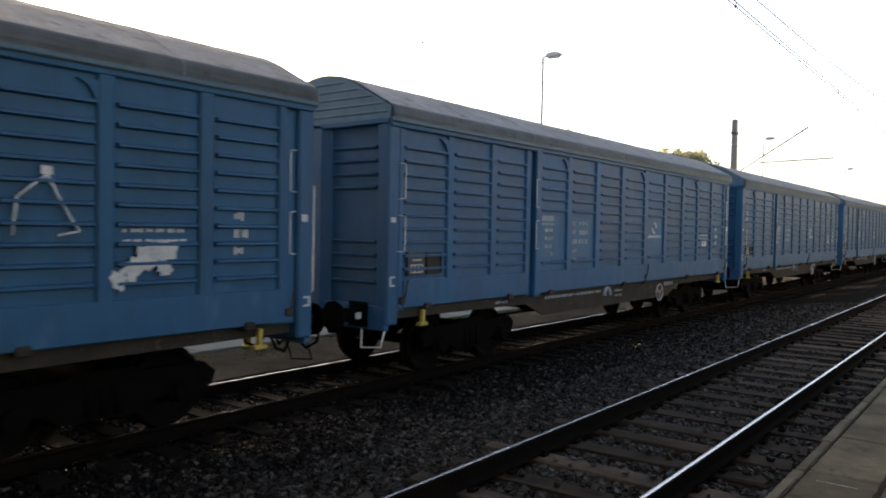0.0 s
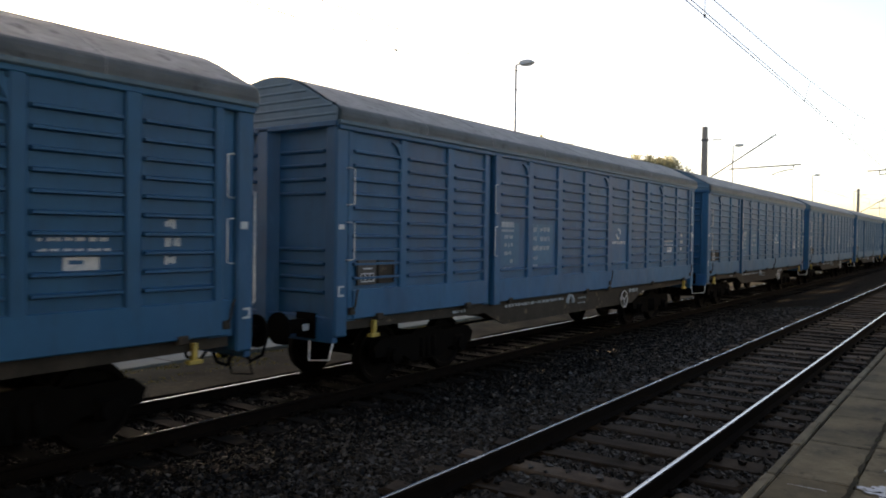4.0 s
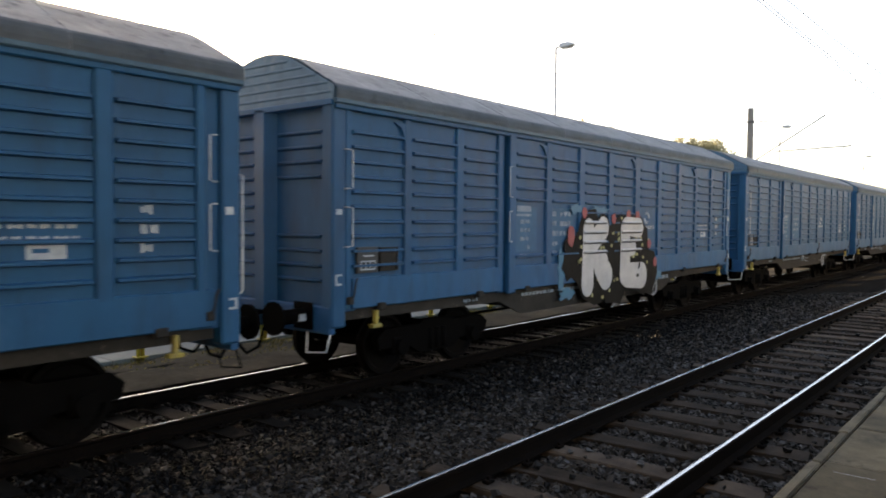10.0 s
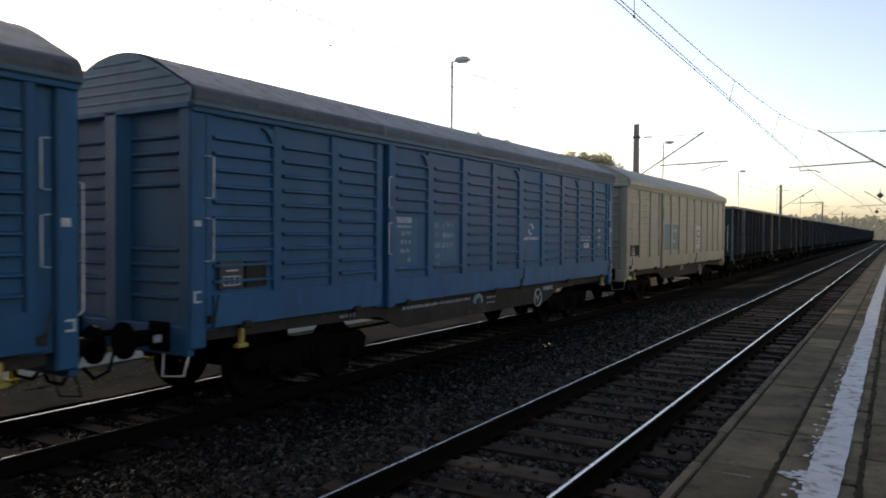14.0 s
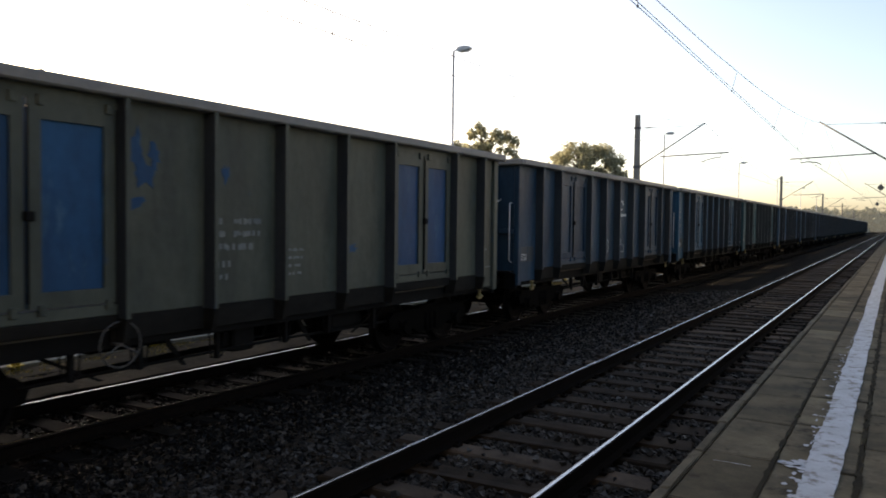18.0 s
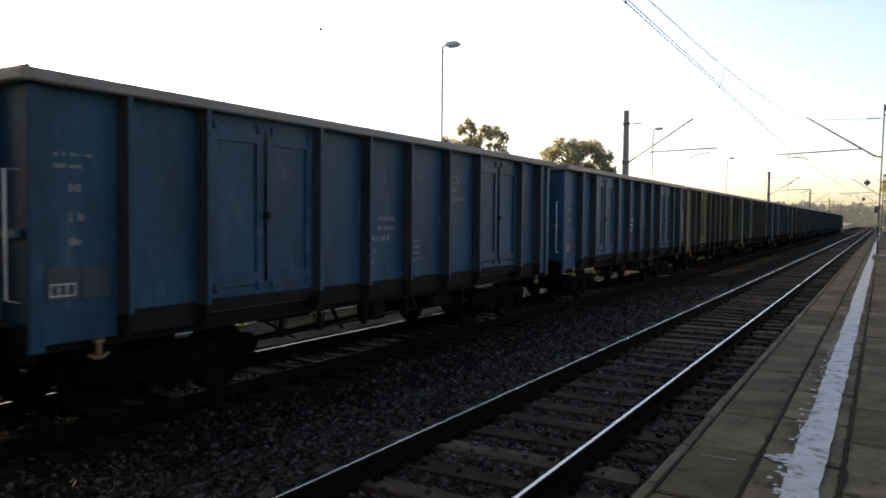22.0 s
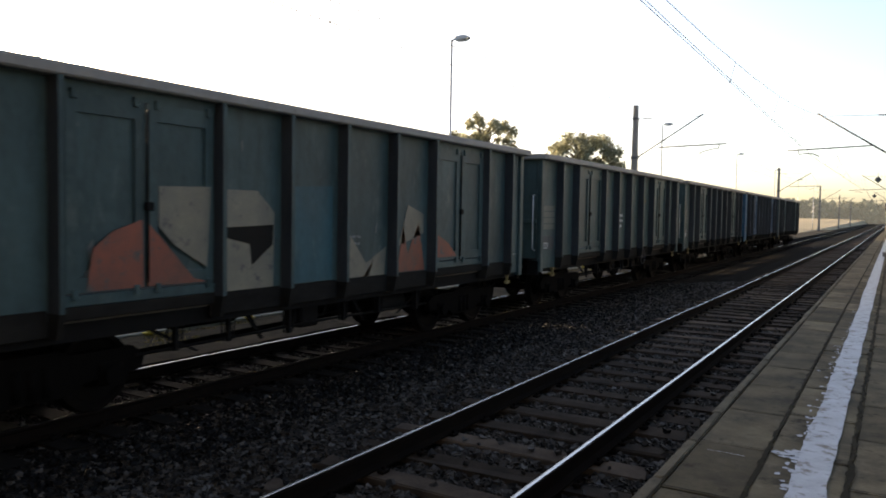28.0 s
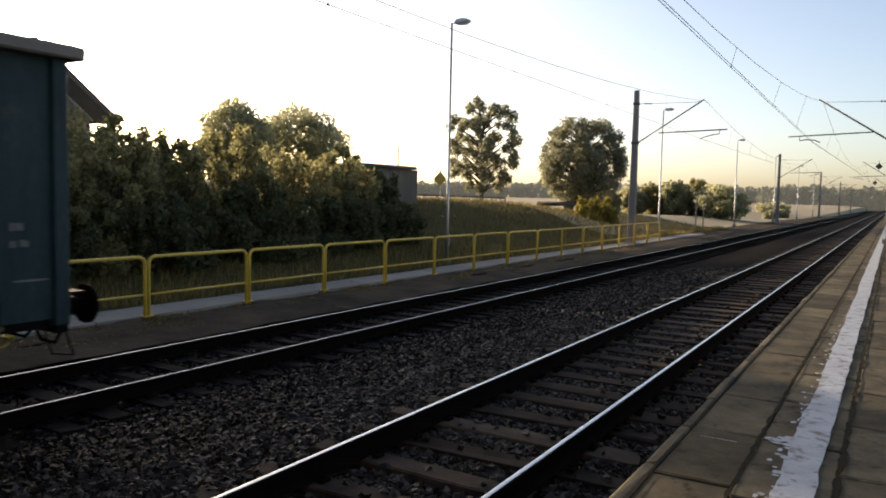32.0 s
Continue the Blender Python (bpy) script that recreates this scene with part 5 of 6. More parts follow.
        half = [(1.44, 3.86), (1.45, 4.04), (1.36, 4.09), (1.08, 4.235), (0.78, 4.395), (0.58, 4.488), (0.39, 4.553), (0.19, 4.59)]
        pts = [(-a, b) for a, b in half] + [(0, 4.602)] + half[::-1]
        vs = [bm.verts.new((px, lo + (hi - lo) * (pz - 3.86) / 0.66, pz)) for px, pz in pts]
        bk = [bm.verts.new((px, y - e * 0.65, pz)) for px, pz in pts]
        bm.faces.new(vs)
        bm.faces.new(bk)
        for i in range(17):
            bm.faces.new((vs[i], vs[(i + 1) % 17], bk[(i + 1) % 17], bk[i]))
        bmesh.ops.recalc_face_normals(bm, faces=bm.faces)
        gable = part("gable", bm, PALEBLUE, root)
        for i in range(5):
            z = 3.97 + i * 0.125
            wd = (1.40, 1.32, 1.06, 0.78, 0.46)[i]
            yy = lo + (hi - lo) * (z - 3.86) / 0.66
            bm = new_prism([(yy - e * 0.09, z + 0.05), (yy - e * 0.02, z + 0.045), (yy + e * 0.012, z + 0.008), (yy + e * 0.012, z - 0.006), (yy - e * 0.0, z - 0.02), (yy - e * 0.09, z - 0.02)], "x", -wd, wd)
            part("gable_rib", bm, PALEBLUE, gable)
        part("end_beam", new_box(-1.43, 1.43, min(y - e * 0.12, y + e * 0.03), max(y - e * 0.12, y + e * 0.03), 3.8, 3.88, bev=0.01), BLUE, root)
    # roof in sheets with thin seams between them
    eave = [(1.475, 3.825), (1.492, 3.84), (1.496, 3.885), (1.47, 3.89), (1.45, 3.87), (1.44, 3.825)]
    for s in (-1, 1):
        bm = new_prism([(s * a, b) for a, b in eave], "y", f, -f)
        for v in bm.verts:
            v.co.y -= math.copysign(0.34 * max(0.0, (v.co.z - 3.95) / 0.68), v.co.y)
        part("eave", bm, PALEBLUE, root)
    prof = [(1.494, 3.88), (1.501, 3.94), (1.495, 4.0), (1.475, 4.045), (1.44, 4.075), (1.38, 4.108), (1.1, 4.253), (0.8, 4.413), (0.6, 4.506), (0.4, 4.572), (0.2, 4.609), (0, 4.621)]
    prof = [(-a, b) for a, b in prof] + prof[-2::-1]
    n = 8
    for k in range(n):
        bm = bmesh.new()
        y0, y1 = f + (CL * k) / n, f + CL * (k + 1) / n
        rows = []
        for e in (0, 1):
            r = []
            for px, pz in prof:
                back = 0.06 * max(0.0, (pz - 3.95) / 0.68)
                y = (y1 if e else y0) + (back if k == 0 and not e else 0) - (back if k == n - 1 and e else 0)
                r.append(bm.verts.new((px, y, pz)))
            rows.append(r)
        for i in range(len(prof) - 1):
            bm.faces.new((rows[0][i], rows[0][i + 1], rows[1][i + 1], rows[1][i]))
        bmesh.ops.solidify(bm, geom=list(bm.faces), thickness=0.02)
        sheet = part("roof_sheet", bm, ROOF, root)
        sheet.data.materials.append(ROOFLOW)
        # steep shoulder faces coloured darker, in place of their weaker light
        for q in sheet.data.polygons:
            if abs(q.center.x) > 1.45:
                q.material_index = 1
        if k:
            bm = bmesh.new()
            for (a, b), (c, d) in zip(prof, prof[1:]):
                tube(bm, [(a, y0, b), (c, y0, d)], 0.007, 4)
            part("roof_seam", bm, ROOF, sheet)
    # fittings on both sides
    for s in (1,):
        x = s * (HALF + 0.05)
        for y, turn in ((f + 0.3, -0.09), (f + 3.97, 0.09), (-f - 0.44, 0.09)):
            for z0, z1 in ((2.74, 3.25), (1.98, 2.5)):
                hand_rail(root, [(x - 0.06, y + turn, z0), (x + 0.01, y + turn, z0), (x + 0.015, y, z0 + 0.01), (x + 0.015, y, z1 - 0.01), (x + 0.01, y + turn, z1), (x - 0.06, y + turn, z1)], 0.010)
        hand_rail(root, [(1.25, -f - 0.02, 2.86), (1.28, -f + 0.13, 2.84), (1.28, -f + 0.13, 1.5), (1.28, -f + 0.02, 1.42)], 0.011)
        for y in (f + 0.9, f + 3.2, f + 4.6, f + 7.9, f + 9.1, f + 11.9, f + 14.4):
            part("wall_roller", new_box(HALF - 0.03, HALF + 0.06, y - 0.07, y + 0.07, 1.1, 1.2, bev=0.015), SOLEBAR, root)
        for y in (f + 0.3, f + 9.12, f + 14.98):
            bm = new_tube([(HALF + 0.03, y, 1.28), (HALF + 0.075, y + 0.02, 1.34), (HALF + 0.075, y + 0.05, 1.5), (HALF + 0.05, y + 0.1, 1.56)], 0.014, 6)
            box(bm, HALF - 0.02, HALF + 0.055, y - 0.05, y + 0.05, 1.22, 1.32, bev=0.01)
            part("lock_lever", bm, SOLEBAR, root)
        plate = part("label_plate", new_box(HALF - 0.03, HALF + 0.008, f + 0.44, f + 0.84, 1.62, 1.97, bev=0.004), PLATE, root, "dark label plate with a white frame")
        bars(plate, HALF + 0.011, [(f + 0.5, f + 0.78, 1.66, 1.675), (f + 0.5, f + 0.78, 1.77, 1.785), (f + 0.5, f + 0.512, 1.66, 1.78), (f + 0.768, f + 0.78, 1.66, 1.78), (f + 0.59, f + 0.602, 1.66, 1.78), (f + 0.68, f + 0.692, 1.66, 1.78), (f + 0.55, f + 0.74, 1.84, 1.86)], SIGNWHITE)
        bm = new_box(HALF - 0.03, HALF - 0.008, f + 0.88, f + 1.24, 1.63, 1.96)
        for q in ((f + 0.88, f + 1.24, 1.63, 1.65), (f + 0.88, f + 1.24, 1.94, 1.96), (f + 0.88, f + 0.9, 1.65, 1.94), (f + 1.22, f + 1.24, 1.65, 1.94)):
            box(bm, HALF - 0.03, HALF + 0.012, *q)
        part("card_holder", bm, SOLEBAR, root, "empty grey card frame")
        px = HALF - 0.045 + 0.03 + 0.004
        for a, b, c, d in ((4.24, 4.95, 1.8, 2.58), (5.46, 6.3, 1.8, 2.58)):
            part("chalky_field", new_box(px - 0.004, px - 0.002, f + a, f + b, c, d), CHALKY, root, "chalky worn field behind the writing")
        bars(root, px, [(f + 4.3, f + 4.75, 2.42, 2.46), (f + 4.3, f + 4.75, 2.5, 2.6)] + text_rows(f + 4.42, f + 4.72, 2.36, [0.09] * 5, rnd), MARKDIM)
        bars(root, px, text_rows(f + 5.5, f + 5.66, 2.52, [0.12, 0.12, 0.12], rnd) + text_rows(f + 5.78, f + 6.16, 2.52, [0.12, 0.12], rnd) + text_rows(f + 5.5, f + 6.16, 2.16, [0.12], rnd) + text_rows(f + 5.5, f + 5.68, 1.96, [0.11, 0.11], rnd), MARKDIM)
        # maker's mark: two curved strokes and a band
        bm = bmesh.new()
        for q in (0, math.pi):
            pts = [(px, f + 9.68 + 0.12 * math.cos(q + 0.25 * i) * (1 - 0.03 * i), 2.42 + 0.12 * math.sin(q + 0.25 * i)) for i in range(11)]
            for i, (a, b) in enumerate(zip(pts, pts[1:])):
                tube(bm, [a, b], 0.056 - 0.0045 * i, 4)
        for v in bm.verts:
            v.co.x = px + max(-0.004, min(0.004, v.co.x - px))
        tagged(part("emblem", bm, SIGNWHITE, root), kind="stuff")
        bars(root, px, text_rows(f + 9.32, f + 10.1, 2.25, [0.09], rnd), SIGNWHITE)
        bars(root, px, text_rows(f + 12.86, f + 13.62, 2.274, [0.05, 0.05], rnd), SIGNWHITE)
        sign = part("pictogram", new_box(px - 0.004, px + 0.003, f + 13.1, f + 13.46, 1.95, 2.082), SIGNWHITE, root, "small white pictogram")
        part("pictogram_bar", new_box(px + 0.003, px + 0.005, f + 13.15, f + 13.3, 2.01, 2.05), BLUE, sign)
        bars(root, px, text_rows(f + 14.2, f + 14.41, 2.472, [0.125], rnd) + text_rows(f + 14.2, f + 14.41, 2.275, [0.12], rnd) + text_rows(f + 14.2, f + 14.41, 2.082, [0.125], rnd), SIGNWHITE)
        bars(root, 1.334, text_rows(f + 2.9, f + 3.3, 1.08, [0.07], rnd) + text_rows(f + 4.6, f + 7.0, 1.06, [0.07], rnd), MARKDIM, label="faded white stencilled number")
        bars(root, 1.334, text_rows(f + 7.7, f + 8.1, 1.02, [0.05, 0.05], rnd) + text_rows(f + 10.6, f + 11.2, 1.06, [0.12], rnd), MARKDIM)
        bm = bmesh.new()
        tube(bm, [(1.325, f + 7.3 + 0.14 * math.cos(a * math.pi / 8), 0.92 + 0.16 * math.sin(a * math.pi / 8)) for a in range(9)], 0.05, 6)
        part("brake_indicator", bm, MARKDIM, root)
        for y in (f + 0.82, -f - 0.82):
            bm = new_box(1.37, 1.44, y - 0.03, y + 0.03, 0.86, 1.1, bev=0.008)
            box(bm, 1.36, 1.45, y - 0.09, y + 0.09, 0.86, 0.91, bev=0.008)
            part("rope_hook", bm, YELLOWP, root, "yellow rope hook")
        bm = bmesh.new()
        c = (1.44, f + 10.04, 0.84)
        ring(bm, c, 1, 0.2, 0.014)
        for a in (0.5, 2.6, 4.7):
            tube(bm, [c, (c[0], c[1] + 0.2 * math.cos(a), c[2] + 0.2 * math.sin(a))], 0.011, 5)
        tube(bm, [(1.28, c[1], c[2]), (1.46, c[1], c[2])], 0.02, 6)
        part("brake_wheel", bm, GALV, root, "grey spoked hand brake wheel")
        part("end_plate", new_box(0.62, 0.94, f + 0.085, f + 0.1, 2.1, 2.68, bev=0.003), ENDPLATE, root, "pale worn enamel plate")
        part("plate_bracket", new_box(0.74, 0.82, f + 0.1, f + 0.12, 2.3, 2.4), BLUE_DIRTY, root)
        bars(root, HALF + 0.004, [(f + 0.06, f + 0.16, 2.4, 2.47), (f + 0.05, f + 0.16, 1.6, 1.625), (f + 0.05, f + 0.08, 1.5, 1.6), (f + 0.05, f + 0.16, 1.48, 1.505), (-f - 0.2, -f - 0.1, 2.38, 2.47), (-f - 0.16, -f - 0.05, 1.42, 1.445), (-f - 0.08, -f - 0.05, 1.34, 1.42), (-f - 0.16, -f - 0.05, 1.315, 1.34)], SIGNWHITE)
    buffers(root, CL / 2)
    for e in (-1, 1):
        bogie(root, e * 5.15)
    return root


OPEN_POSTS = [(1.03, 1.17), (2.13, 2.25), (4.24, 4.36), (5.46, 5.59), (6.68, 6.83), (8.0, 8.14), (9.24, 9.38), (11.27, 11.4), (12.36, 12.5)]


def open_wagon(label):
    f = -OL / 2
    rnd = random.Random(31)
    root = empty("open_wagon", None, label, "freight wagon", "open wagons")
    TOP, LOW = 3.75, 1.16
    part("wagon_floor", new_box(-1.28, 1.28, f + 0.05, -f - 0.05, 1.12, 1.24), WOODIN, root)
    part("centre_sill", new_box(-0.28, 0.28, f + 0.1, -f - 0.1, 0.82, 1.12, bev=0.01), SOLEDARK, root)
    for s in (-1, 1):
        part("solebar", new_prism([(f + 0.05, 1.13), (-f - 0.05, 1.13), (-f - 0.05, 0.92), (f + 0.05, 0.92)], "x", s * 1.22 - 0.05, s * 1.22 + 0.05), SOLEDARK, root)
        xs = sorted((s * 1.31, s * 1.34))
        cuts = [0.0] + [v for p in OPEN_POSTS for v in p] + [OL]
        for a, b in zip(cuts[0::2], cuts[1::2]):
            if (a, b) in ((2.25, 4.24), (9.38, 11.27)):
                mid = (a + b) / 2
                for c, d in ((a + 0.03, mid - 0.02), (mid + 0.02, b - 0.03)):
                    door = part("door_leaf", new_box(*sorted((s * 1.32, s * 1.365)), f + c, f + d, 1.44, 3.5, bev=0.01), BLUE_DIRTY, root)
                    bm = bmesh.new()
                    xf = sorted((s * 1.365, s * 1.40))
                    w = 0.13
                    box(bm, *xf, f + c, f + c + w, 1.44, 3.5)
                    box(bm, *xf, f + d - w, f + d, 1.44, 3.5)
                    box(bm, *xf, f + c + w, f + d - w, 3.3, 3.5)
                    box(bm, *xf, f + c + w, f + d - w, 1.44, 1.6)
                    part("door_frame", bm, BLUE_DIRTY, door)
                part("door_header", new_box(*sorted((s * 1.32, s * 1.39)), f + a, f + b, 3.5, 3.63), BLUE_DIRTY, root)
                part("door_sill", new_box(*sorted((s * 1.33, s * 1.40)), f + a, f + b, 1.16, 1.3, bev=0.01), RAILGRIME, root)
                part("door_threshold", new_box(*sorted((s * 1.33, s * 1.395)), f + a, f + b, 1.302, 1.42, bev=0.008), BLUE_DIRTY, root)
                bm = new_tube([(s * 1.42, f + mid, 1.5), (s * 1.42, f + mid, 3.42)], 0.014, 6)
                box(bm, *sorted((s * 1.40, s * 1.46)), f + mid - 0.04, f + mid + 0.06, 2.3, 2.4, bev=0.01)
                part("door_bolt", bm, SOLEDARK, root)
                for hy in (a + 0.12, mid - 0.14, mid + 0.14, b - 0.12):
                    for hz in (1.42, 3.48):
                        part("hinge", new_box(*sorted((s * 1.39, s * 1.43)), f + hy - 0.035, f + hy + 0.035, hz - 0.05, hz + 0.06, bev=0.008), BLUE_DIRTY, root)
            else:
                bm = new_box(*xs, f + a, f + b, LOW - 0.14, TOP - 0.12)
                part("side_panel", bm, BLUE_DIRTY, root)
                if 0 < a < 12:
                    part("lower_rail", new_box(*sorted((s * 1.335, s * 1.362)), f + a + 0.03, f + b - 0.03, LOW - 0.15, LOW + 0.13, bev=0.008), RAILGRIME, root)
        for a, b in OPEN_POSTS:
            bm = bmesh.new()
            section = [(s * 1.312, f + a - 0.03), (s * 1.338, f + a - 0.03), (s * 1.342, f + a - 0.004), (s * 1.535, f + a), (s * 1.535, f + a + 0.06), (s * 1.338, f + b + 0.02), (s * 1.312, f + b + 0.02)]
            prism(bm, section, "z", LOW + 0.1, TOP - 0.1)
            # foot tapers in and is black with dirt
            foot = new_prism(section, "z", LOW - 0.16, LOW + 0.099)
            for v in foot.verts:
                if v.co.z < LOW and abs(v.co.x) > 1.4:
                    v.co.x *= 0.965
            part("post_foot", foot, RAILGRIME, root)
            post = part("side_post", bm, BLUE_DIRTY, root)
            post.data.materials.append(SHADEDARK)
            # shade painted in: faces turned to -y take the darker material
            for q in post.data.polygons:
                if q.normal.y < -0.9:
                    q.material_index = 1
        part("side_cap", new_box(*sorted((s * 1.30, s * 1.55)), f - 0.04, -f + 0.04, TOP - 0.13, TOP, bev=0.02), CAPGREY, root)
        for e in (-1, 1):
            y0, y1 = sorted((e * OL / 2, e * (OL / 2 - 0.16)))
            part("corner_post", new_box(*sorted((s * 1.27, s * 1.40)), y0, y1, 0.95, TOP - 0.12, bev=0.015), BLUE_DIRTY, root)
    for e in (-1, 1):
        y = e * OL / 2
        part("end_cap", new_box(-1.53, 1.53, *sorted((y - e * 0.10, y + e * 0.12)), TOP - 0.13, TOP + 0.0, bev=0.02), CAPGREY, root)
        part("end_wall", new_box(-1.30, 1.30, *sorted((y - e * 0.06, y - e * 0.02)), 1.0, TOP - 0.12), BLUE_DIRTY, root)
        for x in (-0.78, 0.0, 0.78):
            bm = bmesh.new()
            prism(bm, [(x - 0.1, y - e * 0.03), (x - 0.07, y + e * 0.09), (x + 0.07, y + e * 0.09), (x + 0.1, y - e * 0.03)], "z", 0.95, TOP - 0.12)
            part("end_post", bm, BLUE_DIRTY, root)
        part("end_beam", new_box(-1.28, 1.28, *sorted((y - e * 0.02, y + e * 0.06)), 2.1, 2.2, bev=0.01), BLUE_DIRTY, root)
        part("headstock", new_box(-1.34, 1.34, *sorted((y - e * 0.12, y + e * 0.02)), 0.86, 1.22, bev=0.015), SOLEDARK, root)
        hand_rail(root, [(1.22, y, 2.78), (1.24, y + e * 0.14, 2.78), (1.24, y + e * 0.14, 1.5), (1.24, y, 1.46)], 0.012)
        part("end_grip", new_tube([(0.95, y, 2.86), (0.92, y + e * 0.13, 2.8), (0.55, y + e * 0.13, 2.8), (0.52, y, 2.86)], 0.012, 6), WHITEP, root)
        hy = y - e * 0.75
        bm = new_box(1.37, 1.42, hy - 0.025, hy + 0.025, 0.84, 1.0, bev=0.008)
        box(bm, 1.36, 1.43, hy - 0.05, hy + 0.05, 0.98, 1.02, bev=0.006)
        tube(bm, [(1.4, hy - 0.11, 0.86), (1.4, hy - 0.05, 0.82), (1.4, hy + 0.05, 0.82), (1.4, hy + 0.11, 0.86)], 0.022, 6)
        part("rope_hook", bm, HOOKDIM, root, "dirty yellow anchor-shaped rope hook")
        part("end_step", new_box(0.85, 1.3, *sorted((y + e * 0.02, y + e * 0.22)), 1.24, 1.27), SOLEDARK, root)
    part("brake_cylinder", new_tube([(0.35, 0.6, 0.72), (0.35, 1.5, 0.72)], 0.2, 12), BOGIE, root)
    part("air_tank", new_tube([(-0.5, -1.5, 0.72), (-0.5, -0.3, 0.72)], 0.18, 12), BOGIE, root)
    for x, z in ((0.9, 0.62), (0.5, 0.5)):
        part("brake_rod", new_tube([(x, f + 3.2, z), (x * .8, -f - 3.2, z + 0.1)], 0.02, 6), BOGIE, root)
    # brake rigging hung along the near side
    part("pull_rod", new_tube([(1.12, -3.3, 0.63), (1.12, 0.2, 0.66), (1.0, 3.4, 0.6)], 0.02, 6), SOLEDARK, root)
    part("pull_rod", new_tube([(0.8, -3.1, 0.86), (0.8, 3.1, 0.84)], 0.024, 6), SOLEDARK, root)
    for hy, hz in ((-2.75, 0.6), (-1.9, 0.6), (-0.75, 0.56), (0.5, 0.6), (1.45, 0.62), (2.6, 0.56)):
        bm = new_box(1.1, 1.17, hy - 0.03, hy + 0.03, hz, 0.95, bev=0.006)
        tube(bm, [(1.13, hy - 0.12, 0.92), (1.13, hy - 0.09, hz + 0.02), (1.13, hy + 0.09, hz + 0.02), (1.13, hy + 0.12, 0.92)], 0.013, 5)
        part("safety_hanger", bm, SOLEDARK, root)
    for a, b in ((-3.2, -2.3), (3.2, 2.2), (-1.5, -1.15), (0.85, 1.2)):
        part("rigging_lever", new_prism([(a - 0.05, 0.98), (a + 0.05, 0.98), (b + 0.03, 0.52), (b - 0.03, 0.52)], "x", 0.98, 1.01), SOLEDARK, root)
    bm = new_box(0.72, 1.08, -0.42, -0.02, 0.58, 0.92, bev=0.03)
    box(bm, 0.8, 1.0, -0.5, -0.42, 0.66, 0.84, bev=0.015)
    tube(bm, [(0.9, -0.02, 0.7), (0.9, 0.3, 0.7), (0.9, 0.42, 0.95)], 0.02, 6)
    part("distributor_valve", bm, SOLEDARK, root)
    part("auxiliary_tank", new_tube([(0.82, 1.62, 0.72), (0.82, 1.68, 0.72), (0.82, 2.42, 0.72), (0.82, 2.48, 0.72)], 0.17, 12), SOLEDARK, root)
    part("brake_lever", new_tube([(1.15, -0.9, 1.1), (1.3, -0.8, 0.62), (1.3, -0.1, 0.58), (1.2, 0.0, 1.1)], 0.018, 6), SOLEDARK, root)
    bm = bmesh.new()
    c = (1.42, f + 8.45, 0.98)
    ring(bm, c, 1, 0.25, 0.010)
    for a in (1.57, 3.66, 5.76):
        tube(bm, [c, (c[0], c[1] + 0.25 * math.cos(a), c[2] + 0.25 * math.sin(a))], 0.011, 5)
    tube(bm, [(1.2, c[1], c[2]), (1.44, c[1], c[2])], 0.02, 6)
    part("brake_wheel", bm, DARKSTEEL, root, "dark spoked hand brake wheel")
    buffers(root, OL / 2)
    for e in (-1, 1):
        bogie(root, e * 4.5)
    # stencilled writing
    px = 1.344
    bars(root, px, text_rows(f + 0.3, f + 0.78, 2.98, [0.06, 0.06], rnd) + text_rows(f + 0.46, f + 0.66, 2.66, [0.11], rnd) + text_rows(f + 0.46, f + 0.66, 2.36, [0.13], rnd) + text_rows(f + 0.46, f + 0.66, 2.1, [0.12], rnd), STENCILF, label="faded pale stencil")
    plate = part("label_plate", new_box(1.335, 1.352, f + 0.2, f + 0.56, 1.46, 1.8, bev=0.004), PLATEB, root, "dark label plate with a white frame")
    bars(plate, 1.355, [(f + 0.24, f + 0.52, 1.5, 1.515), (f + 0.24, f + 0.52, 1.62, 1.635), (f + 0.24, f + 0.252, 1.5, 1.63), (f + 0.33, f + 0.342, 1.5, 1.63), (f + 0.42, f + 0.432, 1.5, 1.63), (f + 0.508, f + 0.52, 1.5, 1.63)], SIGNWHITE)
    part("card_holder", new_box(1.335, 1.35, f + 0.6, f + 0.92, 1.46, 1.8, bev=0.004), PLATEB, root)
    bars(root, px, text_rows(f + 5.66, f + 5.8, 2.36, [0.1, 0.1], rnd) + text_rows(f + 5.94, f + 6.42, 2.36, [0.1, 0.1], rnd) + text_rows(f + 5.66, f + 6.3, 2.04, [0.11], rnd) + text_rows(f + 5.66, f + 5.9, 1.82, [0.1, 0.1], rnd) + text_rows(f + 6.92, f + 7.25, 1.95, [0.05] * 4, rnd), STENCILF, label="wagon number in faded stencil")
    bars(root, px, text_rows(f + 12.62, f + 12.8, 2.0, [0.1, 0.1], rnd) + [(f + 12.65, f + 13.0, 1.42, 1.44)], STENCILF)
    return root


def join_far_side(root, paint):
    """One mesh for the side that is turned away all along."""
    verts, faces, gone = [], [], []
    for o in root.children_recursive:
        if o.type == "MESH" and max(v.co.x for v in o.data.vertices) < -1.1 and not o.parent.name.startswith("bogie"):
            base = len(verts)
            verts += [tuple(v.co) for v in o.data.vertices]
            faces += [tuple(base + i for i in p.vertices) for p in o.data.polygons]
            gone.append(o)
    for o in gone:
        bpy.data.objects.remove(o)
    raw_mesh("far_side_wall", verts, faces, paint, root)


